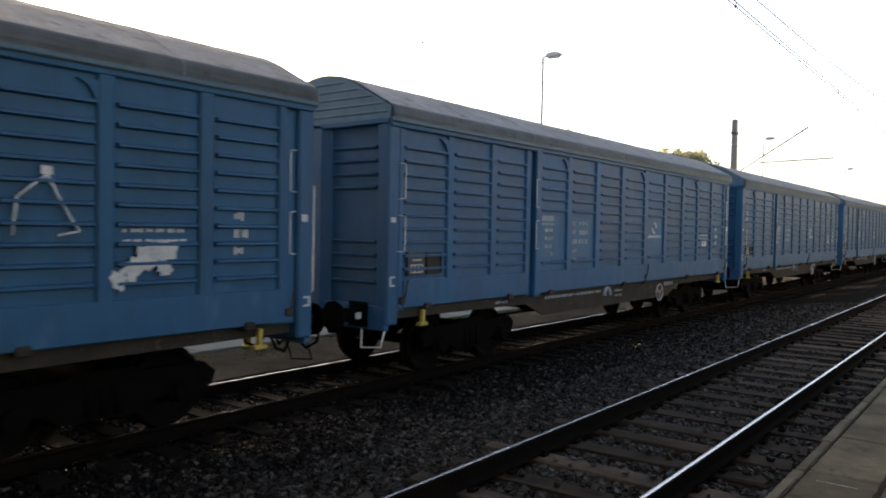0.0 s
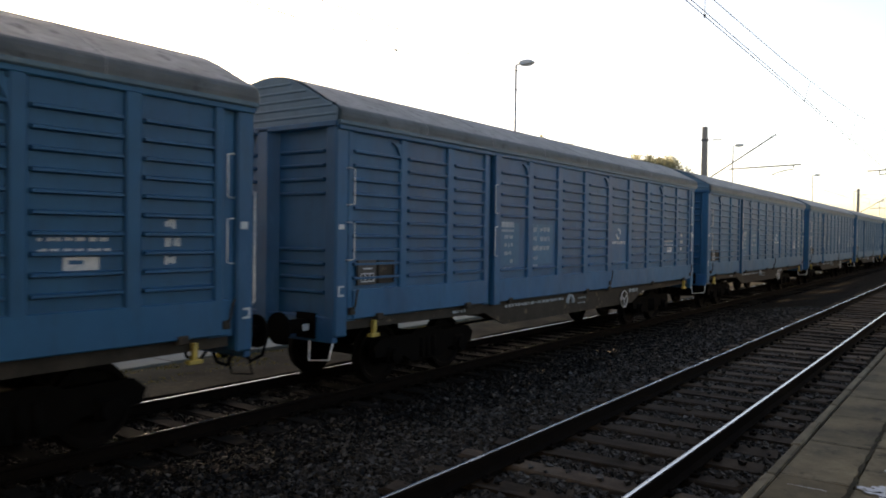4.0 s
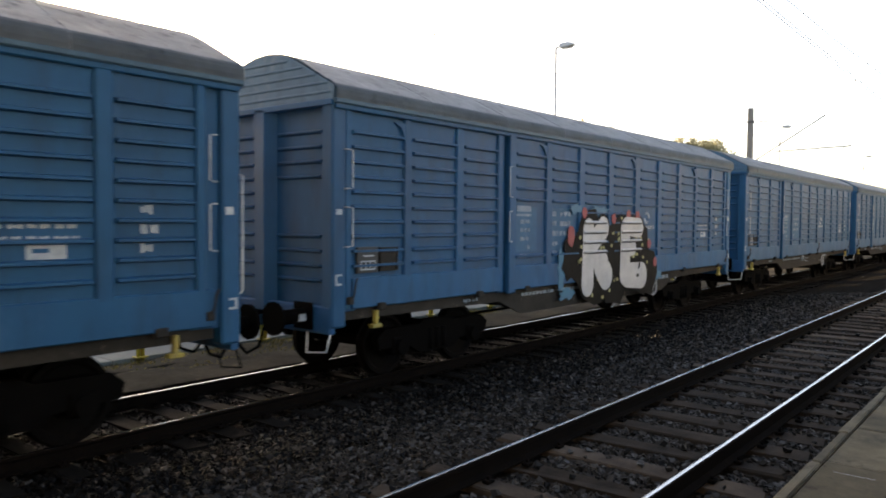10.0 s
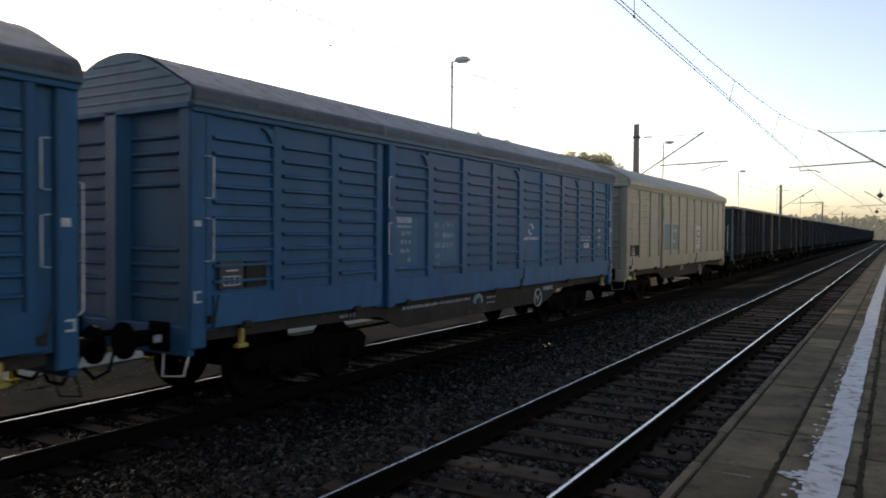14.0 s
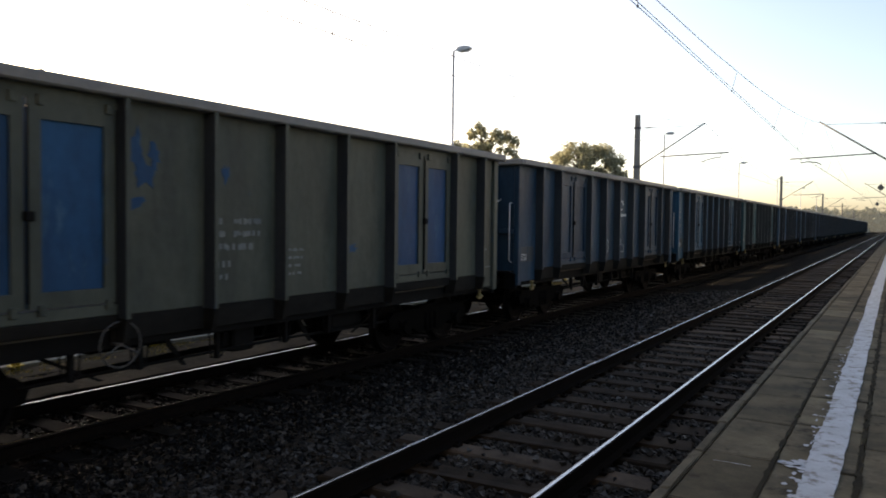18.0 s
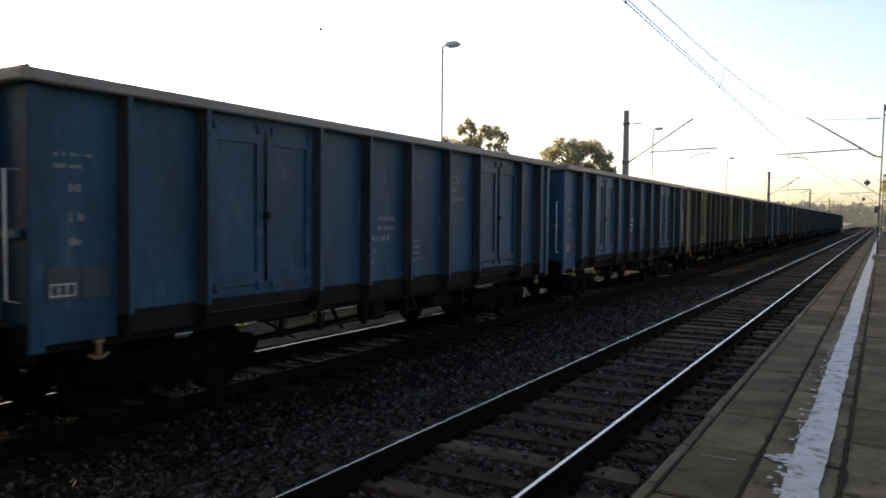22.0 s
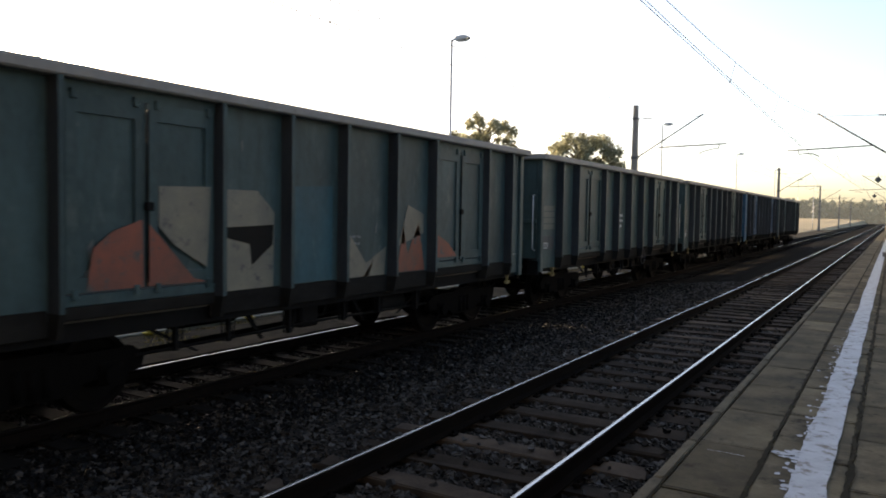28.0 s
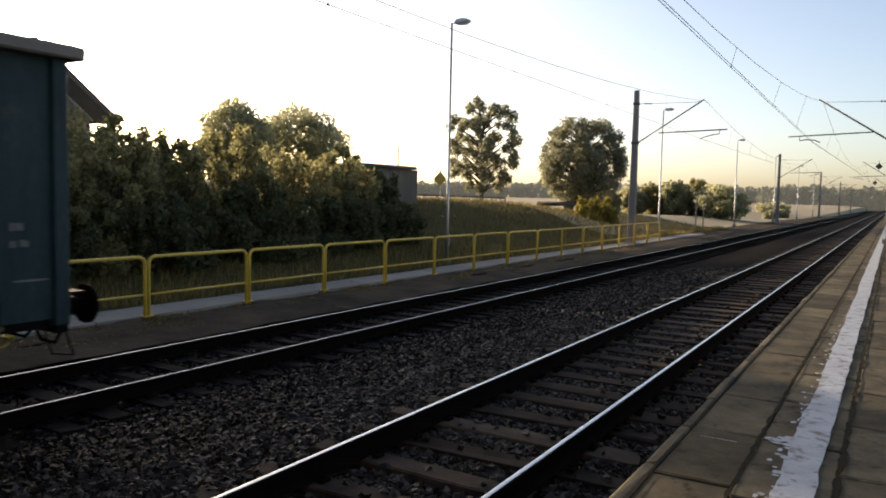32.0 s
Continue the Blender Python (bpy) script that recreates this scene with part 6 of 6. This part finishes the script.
def emblem(root, y, z, mat):
    """A maker's mark: two curved strokes over a band of bars."""
    bm = bmesh.new()
    for q in (0, math.pi):
        pts = [(1.345, y + 0.15 * math.cos(q + 0.25 * i), z + 0.13 * math.sin(q + 0.25 * i)) for i in range(10)]
        for i, (a, b) in enumerate(zip(pts, pts[1:])):
            tube(bm, [a, b], 0.064 - 0.005 * i, 4)
    for v in bm.verts:
        v.co.x = 1.345 + max(-0.004, min(0.004, v.co.x - 1.345))
    tagged(part("emblem", bm, mat, root), kind="stuff")
    bars(root, 1.345, text_rows(y - 0.45, y + 0.45, z - 0.24, [0.13], random.Random(4)), mat)


def repaint(root, swaps):
    """Gives one wagon its own paint: swaps of material to material."""
    for o in root.children_recursive:
        if o.type == "MESH":
            for slot, m in zip(o.material_slots, list(o.data.materials)):
                if m in swaps:
                    slot.link = "OBJECT"
                    slot.material = swaps[m]


def blotch(bm, cy, cz, ry, rz, x, seed, n=18, rough=0.18):
    rnd = random.Random(seed)
    vs = []
    for s in (x - 0.003, x + 0.003):
        vs.append([])
    for i in range(n):
        a = 2 * math.pi * i / n
        k = 1 + rough * rnd.uniform(-1, 1)
        for j, s in enumerate((x - 0.003, x + 0.003)):
            vs[j].append(bm.verts.new((s, cy + ry * k * math.cos(a), cz + rz * k * math.sin(a))))
    bm.faces.new(vs[1])
    bm.faces.new(vs[0][::-1])
    for i in range(n):
        bm.faces.new((vs[0][i], vs[0][(i + 1) % n], vs[1][(i + 1) % n], vs[1][i]))


def stroke(bm, y0, z0, y1, z1, r, x):
    """A fat round-ended stroke lying on the side at x."""
    a = math.atan2(z1 - z0, y1 - y0)
    pts = [(y0 + r * math.cos(a + math.pi / 2 + math.pi * i / 8), z0 + r * math.sin(a + math.pi / 2 + math.pi * i / 8)) for i in range(9)]
    pts += [(y1 + r * 1.1 * math.cos(a - math.pi / 2 + math.pi * i / 8), z1 + r * 1.1 * math.sin(a - math.pi / 2 + math.pi * i / 8)) for i in range(9)]
    lo = [bm.verts.new((x - 0.003, p, q)) for p, q in pts]
    hi = [bm.verts.new((x, p, q)) for p, q in pts]
    bm.faces.new(hi)
    bm.faces.new(lo[::-1])
    for i in range(18):
        bm.faces.new((lo[i], lo[(i + 1) % 18], hi[(i + 1) % 18], hi[i]))
    bmesh.ops.recalc_face_normals(bm, faces=bm.faces)


def throw_up(root):
    """Sprayed two-letter piece over the side and underframe of one wagon."""
    f = -CL / 2
    x0 = HALF + 0.04
    bm = bmesh.new()
    for cy, cz, ry, rz, s in ((6.2, 1.62, 0.42, 0.45, 1), (6.95, 1.6, 0.8, 0.9, 2), (8.1, 1.56, 0.9, 0.95, 3), (9.05, 1.6, 0.75, 0.93, 4), (9.75, 1.15, 0.42, 0.5, 5)):
        blotch(bm, f + cy, cz, ry, rz, x0 + 0.001 * s, s)
    part("spray_ground", bm, GRAFFB, root, "black sprayed ground with dots")
    bm = bmesh.new()
    for cy, cz, ry, rz, s in ((5.78, 1.45, 0.12, 0.42, 6), (6.3, 2.58, 0.3, 0.1, 7), (7.3, 2.56, 0.4, 0.08, 8), (6.0, 0.95, 0.3, 0.1, 10), (10.2, 1.1, 0.25, 0.1, 11)):
        blotch(bm, f + cy, cz, ry, rz, x0 - 0.004, s, rough=0.4)
    part("spray_halo", bm, GRAFFC, root, "cyan sprayed outline")
    letters = {"k": [((6.8, 2.18), (6.78, 1.08), 0.22), ((7.05, 1.95), (7.42, 2.2), 0.22), ((7.0, 1.6), (7.45, 1.52), 0.18), ((7.3, 1.45), (7.56, 1.22), 0.27)],
               "e": [((8.46, 2.18), (8.46, 1.2), 0.22), ((8.5, 2.24), (9.14, 2.2), 0.2), ((8.5, 1.74), (8.84, 1.76), 0.15), ((8.56, 1.18), (9.3, 1.14), 0.27)]}
    for strokes in letters.values():
        for grow, depth, mat, nm in ((0.05, 0.009, GRAFFB, "spray_edge"), (0.0, 0.0155, GRAFFW, "spray_letter")):
            bm = bmesh.new()
            for (a, b), (c, d), r in strokes:
                stroke(bm, f + a, b, f + c, d, r + grow, x0 + depth)
            part(nm, bm, mat, root, "fat rounded silver letter" if mat is GRAFFW else "")
    bm = bmesh.new()
    for i, (cy, cz) in enumerate(((6.1, 2.05), (6.62, 2.5), (7.9, 2.4), (8.6, 2.48), (9.06, 2.47), (9.7, 1.84), (10.05, 1.42))):
        blotch(bm, f + cy, cz, (0.1, 0.13)[i == 0], (0.11, 0.2)[i == 0], x0 + 0.012, 20 + i, rough=0.1)
    part("spray_spot", bm, GRAFFR, root, "red sprayed spots")
    bm = bmesh.new()
    rnd = random.Random(8)
    for i in range(70):
        a = rnd.uniform(0, 6.283)
        q = rnd.uniform(0.3, 1.0)
        cy, cz = 8.0 + 1.98 * q * math.cos(a), 1.58 + 0.86 * q * math.sin(a)
        blotch(bm, f + cy, cz, 0.042, 0.038, x0 + 0.0105, 50 + i, 8, 0.1)
    part("spray_dot", bm, GRAFFY, root, "small yellow dots")


def rib_shadows(root):
    """Pressed beads that run through the sprayed piece, black bars painting shade below them."""
    f = -CL / 2
    x = HALF + 0.0555
    for z in RIBS:
        if 1.6 < z < 2.4:
            dark = bmesh.new()
            for y0, y1, mat in ((6.62, 7.56, GRAFFW), (8.28, 9.26, GRAFFW)):
                part("sprayed_bead", new_prism([(x, z - 0.02), (x + 0.026, z - 0.004), (x + 0.026, z + 0.006), (x, z + 0.03)], "y", f + y0, f + y1), mat, root)
                box(dark, x, x + 0.004, f + y0, f + y1, z - 0.04, z - 0.02)
            tagged(part("spray_line", dark, GRAFFB, root), kind="stuff")


def sprayed_open(root):
    """Faded sprayed shapes along one open wagon's lower side."""
    f = -OL / 2
    x = 1.346
    for name, mat, shapes in (("spray_flame", GRAFFO, [[(2.5, 1.45), (2.58, 1.9), (2.82, 2.08), (3.18, 2.2), (3.2, 1.45)], [(3.26, 1.45), (3.26, 2.16), (3.42, 2.0), (3.9, 1.5), (4.1, 1.45)], [(7.3, 1.25), (7.6, 1.55), (7.45, 1.25)], [(8.3, 1.3), (8.45, 2.1), (8.6, 1.6), (8.95, 2.15), (9.15, 1.3)], [(9.45, 1.5), (10.2, 1.5), (9.9, 1.75), (9.45, 1.95)]]),
                              ("spray_field", GRAFFS, [[(3.4, 2.12), (3.62, 1.9), (4.1, 1.62), (4.16, 2.6), (3.4, 2.58)], [(4.4, 1.16), (5.3, 1.28), (5.32, 2.3), (5.0, 2.58), (4.4, 2.58)], [(6.9, 1.25), (7.9, 1.2), (7.95, 1.75), (7.4, 1.5), (7.0, 1.95)], [(8.3, 1.75), (9.1, 1.95), (9.1, 2.3), (8.6, 2.45)]]),
                              ("spray_field", P_TEAL, [[(5.65, 1.3), (6.55, 1.3), (6.55, 2.7), (5.65, 2.66)]]),
                              ("spray_stroke", GRAFFB, [[(4.42, 2.1), (5.3, 2.13), (5.28, 1.86), (4.9, 1.6), (4.86, 1.88), (4.45, 1.97)]])):
        for sh in shapes:
            d = 0.06 if 2.25 < sh[0][0] < 4.24 or 9.3 < sh[0][0] else 0.0
            dd = 0.006 if name == "spray_stroke" else 0.0
            part(name, new_prism([(f + a, b) for a, b in sh], "x", x + d + dd - 0.002, x + d + dd + 0.003), mat, root)


COVERED, OPENS = [], []
first = covered_wagon("blue covered goods wagon with ribbed sliding walls and pale roof")
join_far_side(first, BLUE)
COVERED.append((first, 0))
for k in range(1, 17):
    w = copy_thing(first, pose(0, 0, 0)) if k < 16 else covered_wagon("cream covered goods wagon", 0.011)
    if k == 16:
        join_far_side(w, BLUE)
    COVERED.append((w, k))
for k in (0, 1, 2, 4, 5, 8, 9, 11, 15, 16):
    for o in [c for c in COVERED[k][0].children if c.name.startswith(("end_plate", "plate_bracket"))]:
        bpy.data.objects.remove(o)
part("end_label", new_box(0.7, 0.98, -CL / 2 + 0.085, -CL / 2 + 0.1, 3.02, 3.16), SIGNWHITE, COVERED[4][0], "small white label")
bm = bmesh.new()
for q in range(4):
    box(bm, 0.72, 0.98 - 0.04 * (q % 2), -CL / 2 + 0.085, -CL / 2 + 0.1, 1.9 - 0.13 * q, 1.94 - 0.13 * q)
tagged(part("end_marking", bm, ENDPLATE, COVERED[4][0]), kind="stuff")
for o in [c for c in COVERED[16][0].children if c.name.startswith("chalky_field")]:
    bpy.data.objects.remove(o)
for o in [c for c in COVERED[16][0].children if c.name.startswith(("marking", "emblem", "pictogram"))]:
    for q in list(o.children):
        bpy.data.objects.remove(q)
    bpy.data.objects.remove(o)
repaint(COVERED[16][0], {WHITEP: CREAM, RAILPAINT: CREAM, ROOFLOW: CREAMROOF, BLUE: CREAM, PALEBLUE: CREAM, ROOF: CREAMROOF, BLUE_DIRTY: CREAM})
tagged(COVERED[16][0], "dirty cream covered goods wagon with ribbed sliding walls")
fw = -CL / 2
part("sign_panel", new_box(HALF - 0.04, HALF - 0.009, fw + 4.22, fw + 5.2, 1.72, 2.68), TEALSIGN, COVERED[16][0], "faded teal sign panel")
part("sign_panel", new_box(HALF - 0.04, HALF - 0.009, fw + 5.45, fw + 6.44, 1.72, 2.68), TEALSIGN, COVERED[16][0], "faded teal sign panel")
card = part("sign_panel", new_box(HALF - 0.04, HALF - 0.009, fw + 9.26, fw + 10.2, 1.7, 2.66), CARDC, COVERED[16][0], "pale sign panel with a six-sided mark")
bm = bmesh.new()
prism(bm, [(fw + 9.74 + 0.36 * a, 2.34 + 0.17 * b) for a, b in ((-1, 0), (-0.66, 1), (0.66, 1), (1, 0), (0.66, -1), (-0.66, -1))], "x", HALF - 0.009, HALF - 0.005)
part("mark", bm, TEALSIGN, card, "faded teal six-sided mark")
bm = new_box(HALF - 0.006, HALF - 0.002, fw + 9.5, fw + 9.98, 2.27, 2.42)
part("mark_band", bm, CARDC, card)
bars(card, HALF - 0.007, text_rows(fw + 9.42, fw + 10.06, 2.1, [0.07, 0.07], random.Random(6)), TEALSIGN)
bars(COVERED[16][0], HALF - 0.006, text_rows(fw + 5.6, fw + 6.1, 2.5, [0.14], random.Random(3)) + text_rows(fw + 5.6, fw + 5.95, 2.1, [0.12], random.Random(5)), SIGNWHITE)
bm = bmesh.new()
chalk = [(11.80, 2.2), (11.84, 2.55), (12.1, 2.76), (12.28, 2.42), (12.4, 2.24), (12.2, 2.2)]
for (a, b), (c, d) in zip(chalk, chalk[1:]):
    tube(bm, [(1.455, fw + a, b), (1.455, fw + c, d)], 0.015, 4)
box(bm, 1.452, 1.458, fw + 12.05, fw + 12.15, 2.76, 2.84)
part("chalk_drawing", bm, SIGNWHITE, COVERED[0][0], "white chalked outline")
bm = bmesh.new()
for a, b, c, d in ((12.8, 1.75, 0.1, 0.1), (12.95, 1.86, 0.1, 0.12), (13.1, 2.0, 0.12, 0.14), (13.28, 2.05, 0.14, 0.1), (13.3, 1.86, 0.09, 0.07)):
    blotch(bm, fw + a, b, c, d, 1.456, int(a * 50), rough=0.35)
part("paint_smear", bm, SIGNWHITE, COVERED[0][0], "smeared white paint")
throw_up(COVERED[11][0])
rib_shadows(COVERED[11][0])
tagged(COVERED[11][0], "blue covered goods wagon with a large sprayed lettering piece")


def wagon_paint(name, a, b, rust, at=0.62):
    g = tuple(c * 0.45 for c in b)
    return material(name, a, b, rough=0.48, scale=1.1, fine=9, bump=0.25, dist=0.02, stain=rust, stain_at=at, streak=2.5, vary=0.1, spec=0.16, contrast=1.5, grime=g, dent=0.05)


P_NAVY = wagon_paint("navy_worn", (0.017, 0.046, 0.082), (0.009, 0.025, 0.047), (0.034, 0.06, 0.08), 0.58)
P_STEEL = wagon_paint("steel_blue_worn", (0.013, 0.062, 0.115), (0.008, 0.034, 0.068), (0.04, 0.1, 0.14), 0.57)
P_TEAL = wagon_paint("teal_grey_worn", (0.028, 0.088, 0.112), (0.017, 0.052, 0.068), (0.05, 0.1, 0.11), 0.57)
P_BLUE = wagon_paint("bright_blue_worn", (0.01, 0.068, 0.142), (0.008, 0.036, 0.08), (0.045, 0.12, 0.18), 0.57)
P_OLIVE = wagon_paint("olive_brown_worn", (0.085, 0.082, 0.055), (0.044, 0.046, 0.034), (0.045, 0.034, 0.024), 0.58)
P_GREY = wagon_paint("dark_grey_green_worn", (0.04, 0.072, 0.078), (0.022, 0.042, 0.047), (0.06, 0.085, 0.085), 0.57)
P_SLATE = wagon_paint("slate_blue_worn", (0.024, 0.058, 0.07), (0.014, 0.034, 0.043), (0.045, 0.07, 0.075), 0.57)
P_PATCH = wagon_paint("olive_grey_patched", (0.072, 0.082, 0.068), (0.038, 0.047, 0.043), (0.02, 0.05, 0.1), 0.64)
P_VIVID = wagon_paint("deep_blue_worn", (0.008, 0.06, 0.15), (0.006, 0.034, 0.09), (0.035, 0.095, 0.16), 0.58)
P_BRIGHT = wagon_paint("vivid_blue_worn", (0.008, 0.09, 0.215), (0.006, 0.055, 0.135), (0.05, 0.13, 0.22), 0.58)
OPEN_KINDS = [(P_NAVY, "dark blue"), (P_PATCH, "olive-grey, blue-doored"), (P_PATCH, "olive-grey, blue-doored"), (P_NAVY, "dark navy"), (P_STEEL, "worn steel-blue"), (P_TEAL, "worn teal-grey"),
              (P_BLUE, "worn blue"), (P_STEEL, "worn steel-blue"), (P_BLUE, "worn blue"), (P_OLIVE, "rusty olive-brown"), (P_GREY, "dirty grey-green"), (P_BRIGHT, "vivid blue"), (P_OLIVE, "dark olive"),
              (P_VIVID, "deep blue"), (P_GREY, "grey-green sprayed"), (P_GREY, "dark grey-green"), (P_GREY, "dark teal-grey"), (P_BLUE, "scuffed blue"), (P_SLATE, "dark slate-blue")]
ofirst = open_wagon("open goods wagon")
join_far_side(ofirst, BLUE_DIRTY)
for j, (paint, words) in enumerate(OPEN_KINDS):
    w = ofirst if j == 0 else copy_thing(ofirst, pose(0, 0, 0))
    OPENS.append((w, j))
for (w, j), (paint, words) in zip(OPENS, OPEN_KINDS):
    repaint(w, {BLUE_DIRTY: paint})
    tagged(w, words + " open goods wagon with ribbed steel sides")
for w, j in OPENS:
    if j != 3:
        for o in [c for c in w.children if c.name.startswith("end_grip")]:
            bpy.data.objects.remove(o)
    if j in (1, 2, 3, 9, 11, 14, 15, 16, 18):
        for o in [c for c in w.children if c.get("label") == "faded pale stencil"]:
            bpy.data.objects.remove(o)
    if j == 18:
        for o in [c for c in w.children_recursive if c.name.startswith("label_plate")]:
            for q in list(o.children):
                bpy.data.objects.remove(q)
            bpy.data.objects.remove(o)
    if j not in (2, 8, 12, 13, 15):
        for o in [c for c in w.children if c.name.startswith("brake_wheel")]:
            bpy.data.objects.remove(o)
    if j == 3:
        for o in [c for c in w.children if c.get("label") == "wagon number in faded stencil"]:
            bpy.data.objects.remove(o)
    if j in (8, 11, 15):
        for o in [c for c in w.children if c.get("label") == "wagon number in faded stencil"]:
            o.material_slots[0].link = "OBJECT"
            o.material_slots[0].material = SIGNWHITE
    if j == 2:
        for o in [c for c in w.children if c.name.startswith("brake_wheel")]:
            o.location.y -= 4.2
    if j == 18:
        for o in [c for c in w.children if c.name.startswith("handrail") and c.bound_box[0][1] > 0]:
            bpy.data.objects.remove(o)
    if j not in (9, 12, 15):
        for o in [c for c in w.children if c.name.startswith("brake_lever")]:
            bpy.data.objects.remove(o)
fo = -OL / 2
OCHRE = material("faded_ochre_stencil", (0.17, 0.13, 0.06), (0.07, 0.06, 0.04), rough=0.7, scale=7, fine=50, bump=0.0)
FADED = material("faded_light_field", (0.075, 0.09, 0.088), (0.042, 0.055, 0.056), rough=0.6, scale=4, fine=30, bump=0.1)
for j, ey, ez, mat in ((3, 7.4, 2.9, SIGNWHITE), (4, 8.5, 3.2, STENCILF), (6, 8.5, 3.0, STENCILF), (7, 8.5, 3.0, STENCILF), (10, 8.6, 2.4, OCHRE), (13, 8.5, 3.0, OCHRE),
                       (15, 8.5, 3.1, OCHRE), (16, 8.55, 3.25, OCHRE), (17, 8.5, 3.0, STENCILF), (18, 8.54, 3.05, OCHRE)):
    emblem(OPENS[j][0], fo + ey, ez, mat)
for j, top in ((14, 2.4), (15, 2.53), (16, 2.6), (18, 2.65), (11, 2.7)):
    bm = bmesh.new()
    for q in range(4):
        box(bm, 1.339, 1.3435, fo + 0.22, fo + 0.94, top - 0.15 * q - 0.12, top - 0.15 * q)
    tagged(part("faded_field", bm, FADED, OPENS[j][0], "faded pale stencil field"), kind="stuff")
part("card_plate", new_box(1.339, 1.352, fo + 0.45, fo + 0.84, 1.59, 1.93, bev=0.003), P_BLUE, OPENS[18][0], "small blue card plate")
frame_bars = []
for y0, y1, z0, z1 in ((5.66, 6.2, 1.52, 1.87), (6.9, 7.36, 1.7, 1.88), (6.9, 7.62, 1.48, 1.7)):
    frame_bars += [(fo + y0, fo + y1, z0, z0 + 0.012), (fo + y0, fo + y1, z1, z1 + 0.012), (fo + y0, fo + y0 + 0.012, z0, z1), (fo + y1, fo + y1 + 0.012, z0, z1)]
bars(OPENS[3][0], 1.3445, frame_bars, SIGNWHITE)
# scrapes of bare and chalky paint low on the worn wagons
for j, seed in ((9, 1), (5, 2), (12, 3), (14, 4), (10, 5)):
    rnd = random.Random(seed)
    bm = bmesh.new()
    for q in range(16):
        bay = rnd.choice([(2.35, 3.1), (3.4, 4.1), (4.5, 5.3), (5.7, 6.5), (7.0, 7.8), (8.3, 9.1)])
        d = 0.03 if bay[0] < 4.2 else 0.0
        cy, cz = rnd.uniform(*bay), rnd.choice([rnd.uniform(1.3, 1.6), rnd.uniform(1.6, 3.2)])
        blotch(bm, fo + cy, cz, rnd.uniform(0.015, 0.05), rnd.uniform(0.03, 0.12), 1.342 + d, seed * 40 + q, 9, 0.5)
    tagged(part("paint_scrape", bm, FADED if j != 9 else OCHRE, OPENS[j][0], "small pale scrapes"), kind="stuff")
for j in (1, 2):
    for o in OPENS[j][0].children:
        if o.name.startswith("door_leaf"):
            o.material_slots[0].link = "OBJECT"
            o.material_slots[0].material = P_VIVID
for j, spots in ((2, ((4.5, 3.1, 0.1, 0.22), (4.62, 2.85, 0.12, 0.16), (4.75, 3.05, 0.07, 0.14), (4.45, 2.5, 0.16, 0.08), (4.3, 2.75, 0.06, 0.14), (8.32, 1.92, 0.16, 0.07), (5.8, 2.9, 0.06, 0.1))), (1, ((12.6, 1.7, 0.22, 0.32), (12.0, 1.56, 0.2, 0.14)))):
    bm = bmesh.new()
    for q, (cy, cz, ry, rz) in enumerate(spots):
        blotch(bm, fo + cy, cz, ry, rz, 1.3425 + 0.0005 * q, 300 + 20 * j + q, 14, 0.45)
    tagged(part("blue_blotch", bm, P_VIVID, OPENS[j][0], "blue paint blotches"), kind="stuff")
sprayed_open(OPENS[14][0])
# one end wall in the same dark tone, with faded sprayed strokes
for o in OPENS[5][0].children:
    if o.name.startswith(("end_wall", "end_post", "end_beam")) and o.bound_box[0][1] < 0:
        o.material_slots[0].link = "OBJECT"
        o.material_slots[0].material = SHADEDARK
bm = bmesh.new()
for a, b in zip(((0.3, 2.3), (0.52, 2.62), (0.62, 2.3), (0.45, 2.02), (0.66, 1.85), (0.35, 1.8)), ((0.52, 2.62), (0.62, 2.3), (0.45, 2.02), (0.66, 1.85), (0.35, 1.8), (0.2, 1.98))):
    tube(bm, [(a[0], fo + 0.012, a[1]), (b[0], fo + 0.012, b[1])], 0.03, 5)
part("spray_stroke", bm, GRAFFO, OPENS[5][0], "faded sprayed stroke")
part("blue_patch", new_box(1.341, 1.3495, fo + 5.71, fo + 6.54, 1.5, 2.42, bev=0.002), P_BLUE, OPENS[9][0], "blue painted patch")
part("paper_label", new_box(1.341, 1.348, fo + 0.5, fo + 0.72, 1.5, 1.78), WHITEP, OPENS[16][0], "white paper label")


# wheels are shared shapes that turn on every bogie
def add_wheels():
    bogies = [o for w, _ in COVERED + OPENS for o in w.children if o.name.startswith("bogie")]
    proto = [wheelset(bogies[0], y) for y in (-0.9, 0.9)]
    sets = [list(proto)]
    for b in bogies[1:]:
        row = []
        for p in proto:
            o = p.copy()
            scene.collection.objects.link(o)
            o.parent = b
            row.append(o)
        sets.append(row)
    return sets


WHEELS = add_wheels()


def motions():
    """The train passes at a steady speed; its wheels roll."""
    def run(thing, y):
        walk(thing, [(0.0, pose(FAR_X, y, FAR_Z)), (16.0, pose(FAR_X, y - 16.0 * SPEED, FAR_Z)), (32.0, pose(FAR_X, y - 32.0 * SPEED, FAR_Z))])
    for w, k in COVERED:
        run(w, 7.76 + 16.806 * (k - 1) + CL / 2)
    for w, j in OPENS:
        run(w, 276.08 + 14.232 * (j + 1) - OL / 2)
    turn = math.degrees(SPEED / 0.46) / FPS
    for i, y in enumerate((-0.9, 0.9)):
        lead = WHEELS[0][i]
        walk(lead, [(q / FPS, pose(0, y, 0.46, turn * q)) for q in range(0, 961)])
        act, slot = lead.animation_data.action, lead.animation_data.action_slot
        for row in WHEELS[1:]:
            o = row[i]
            o.rotation_mode = "QUATERNION"
            o.animation_data_create()
            o.animation_data.action = act
            o.animation_data.action_slot = slot


motions()
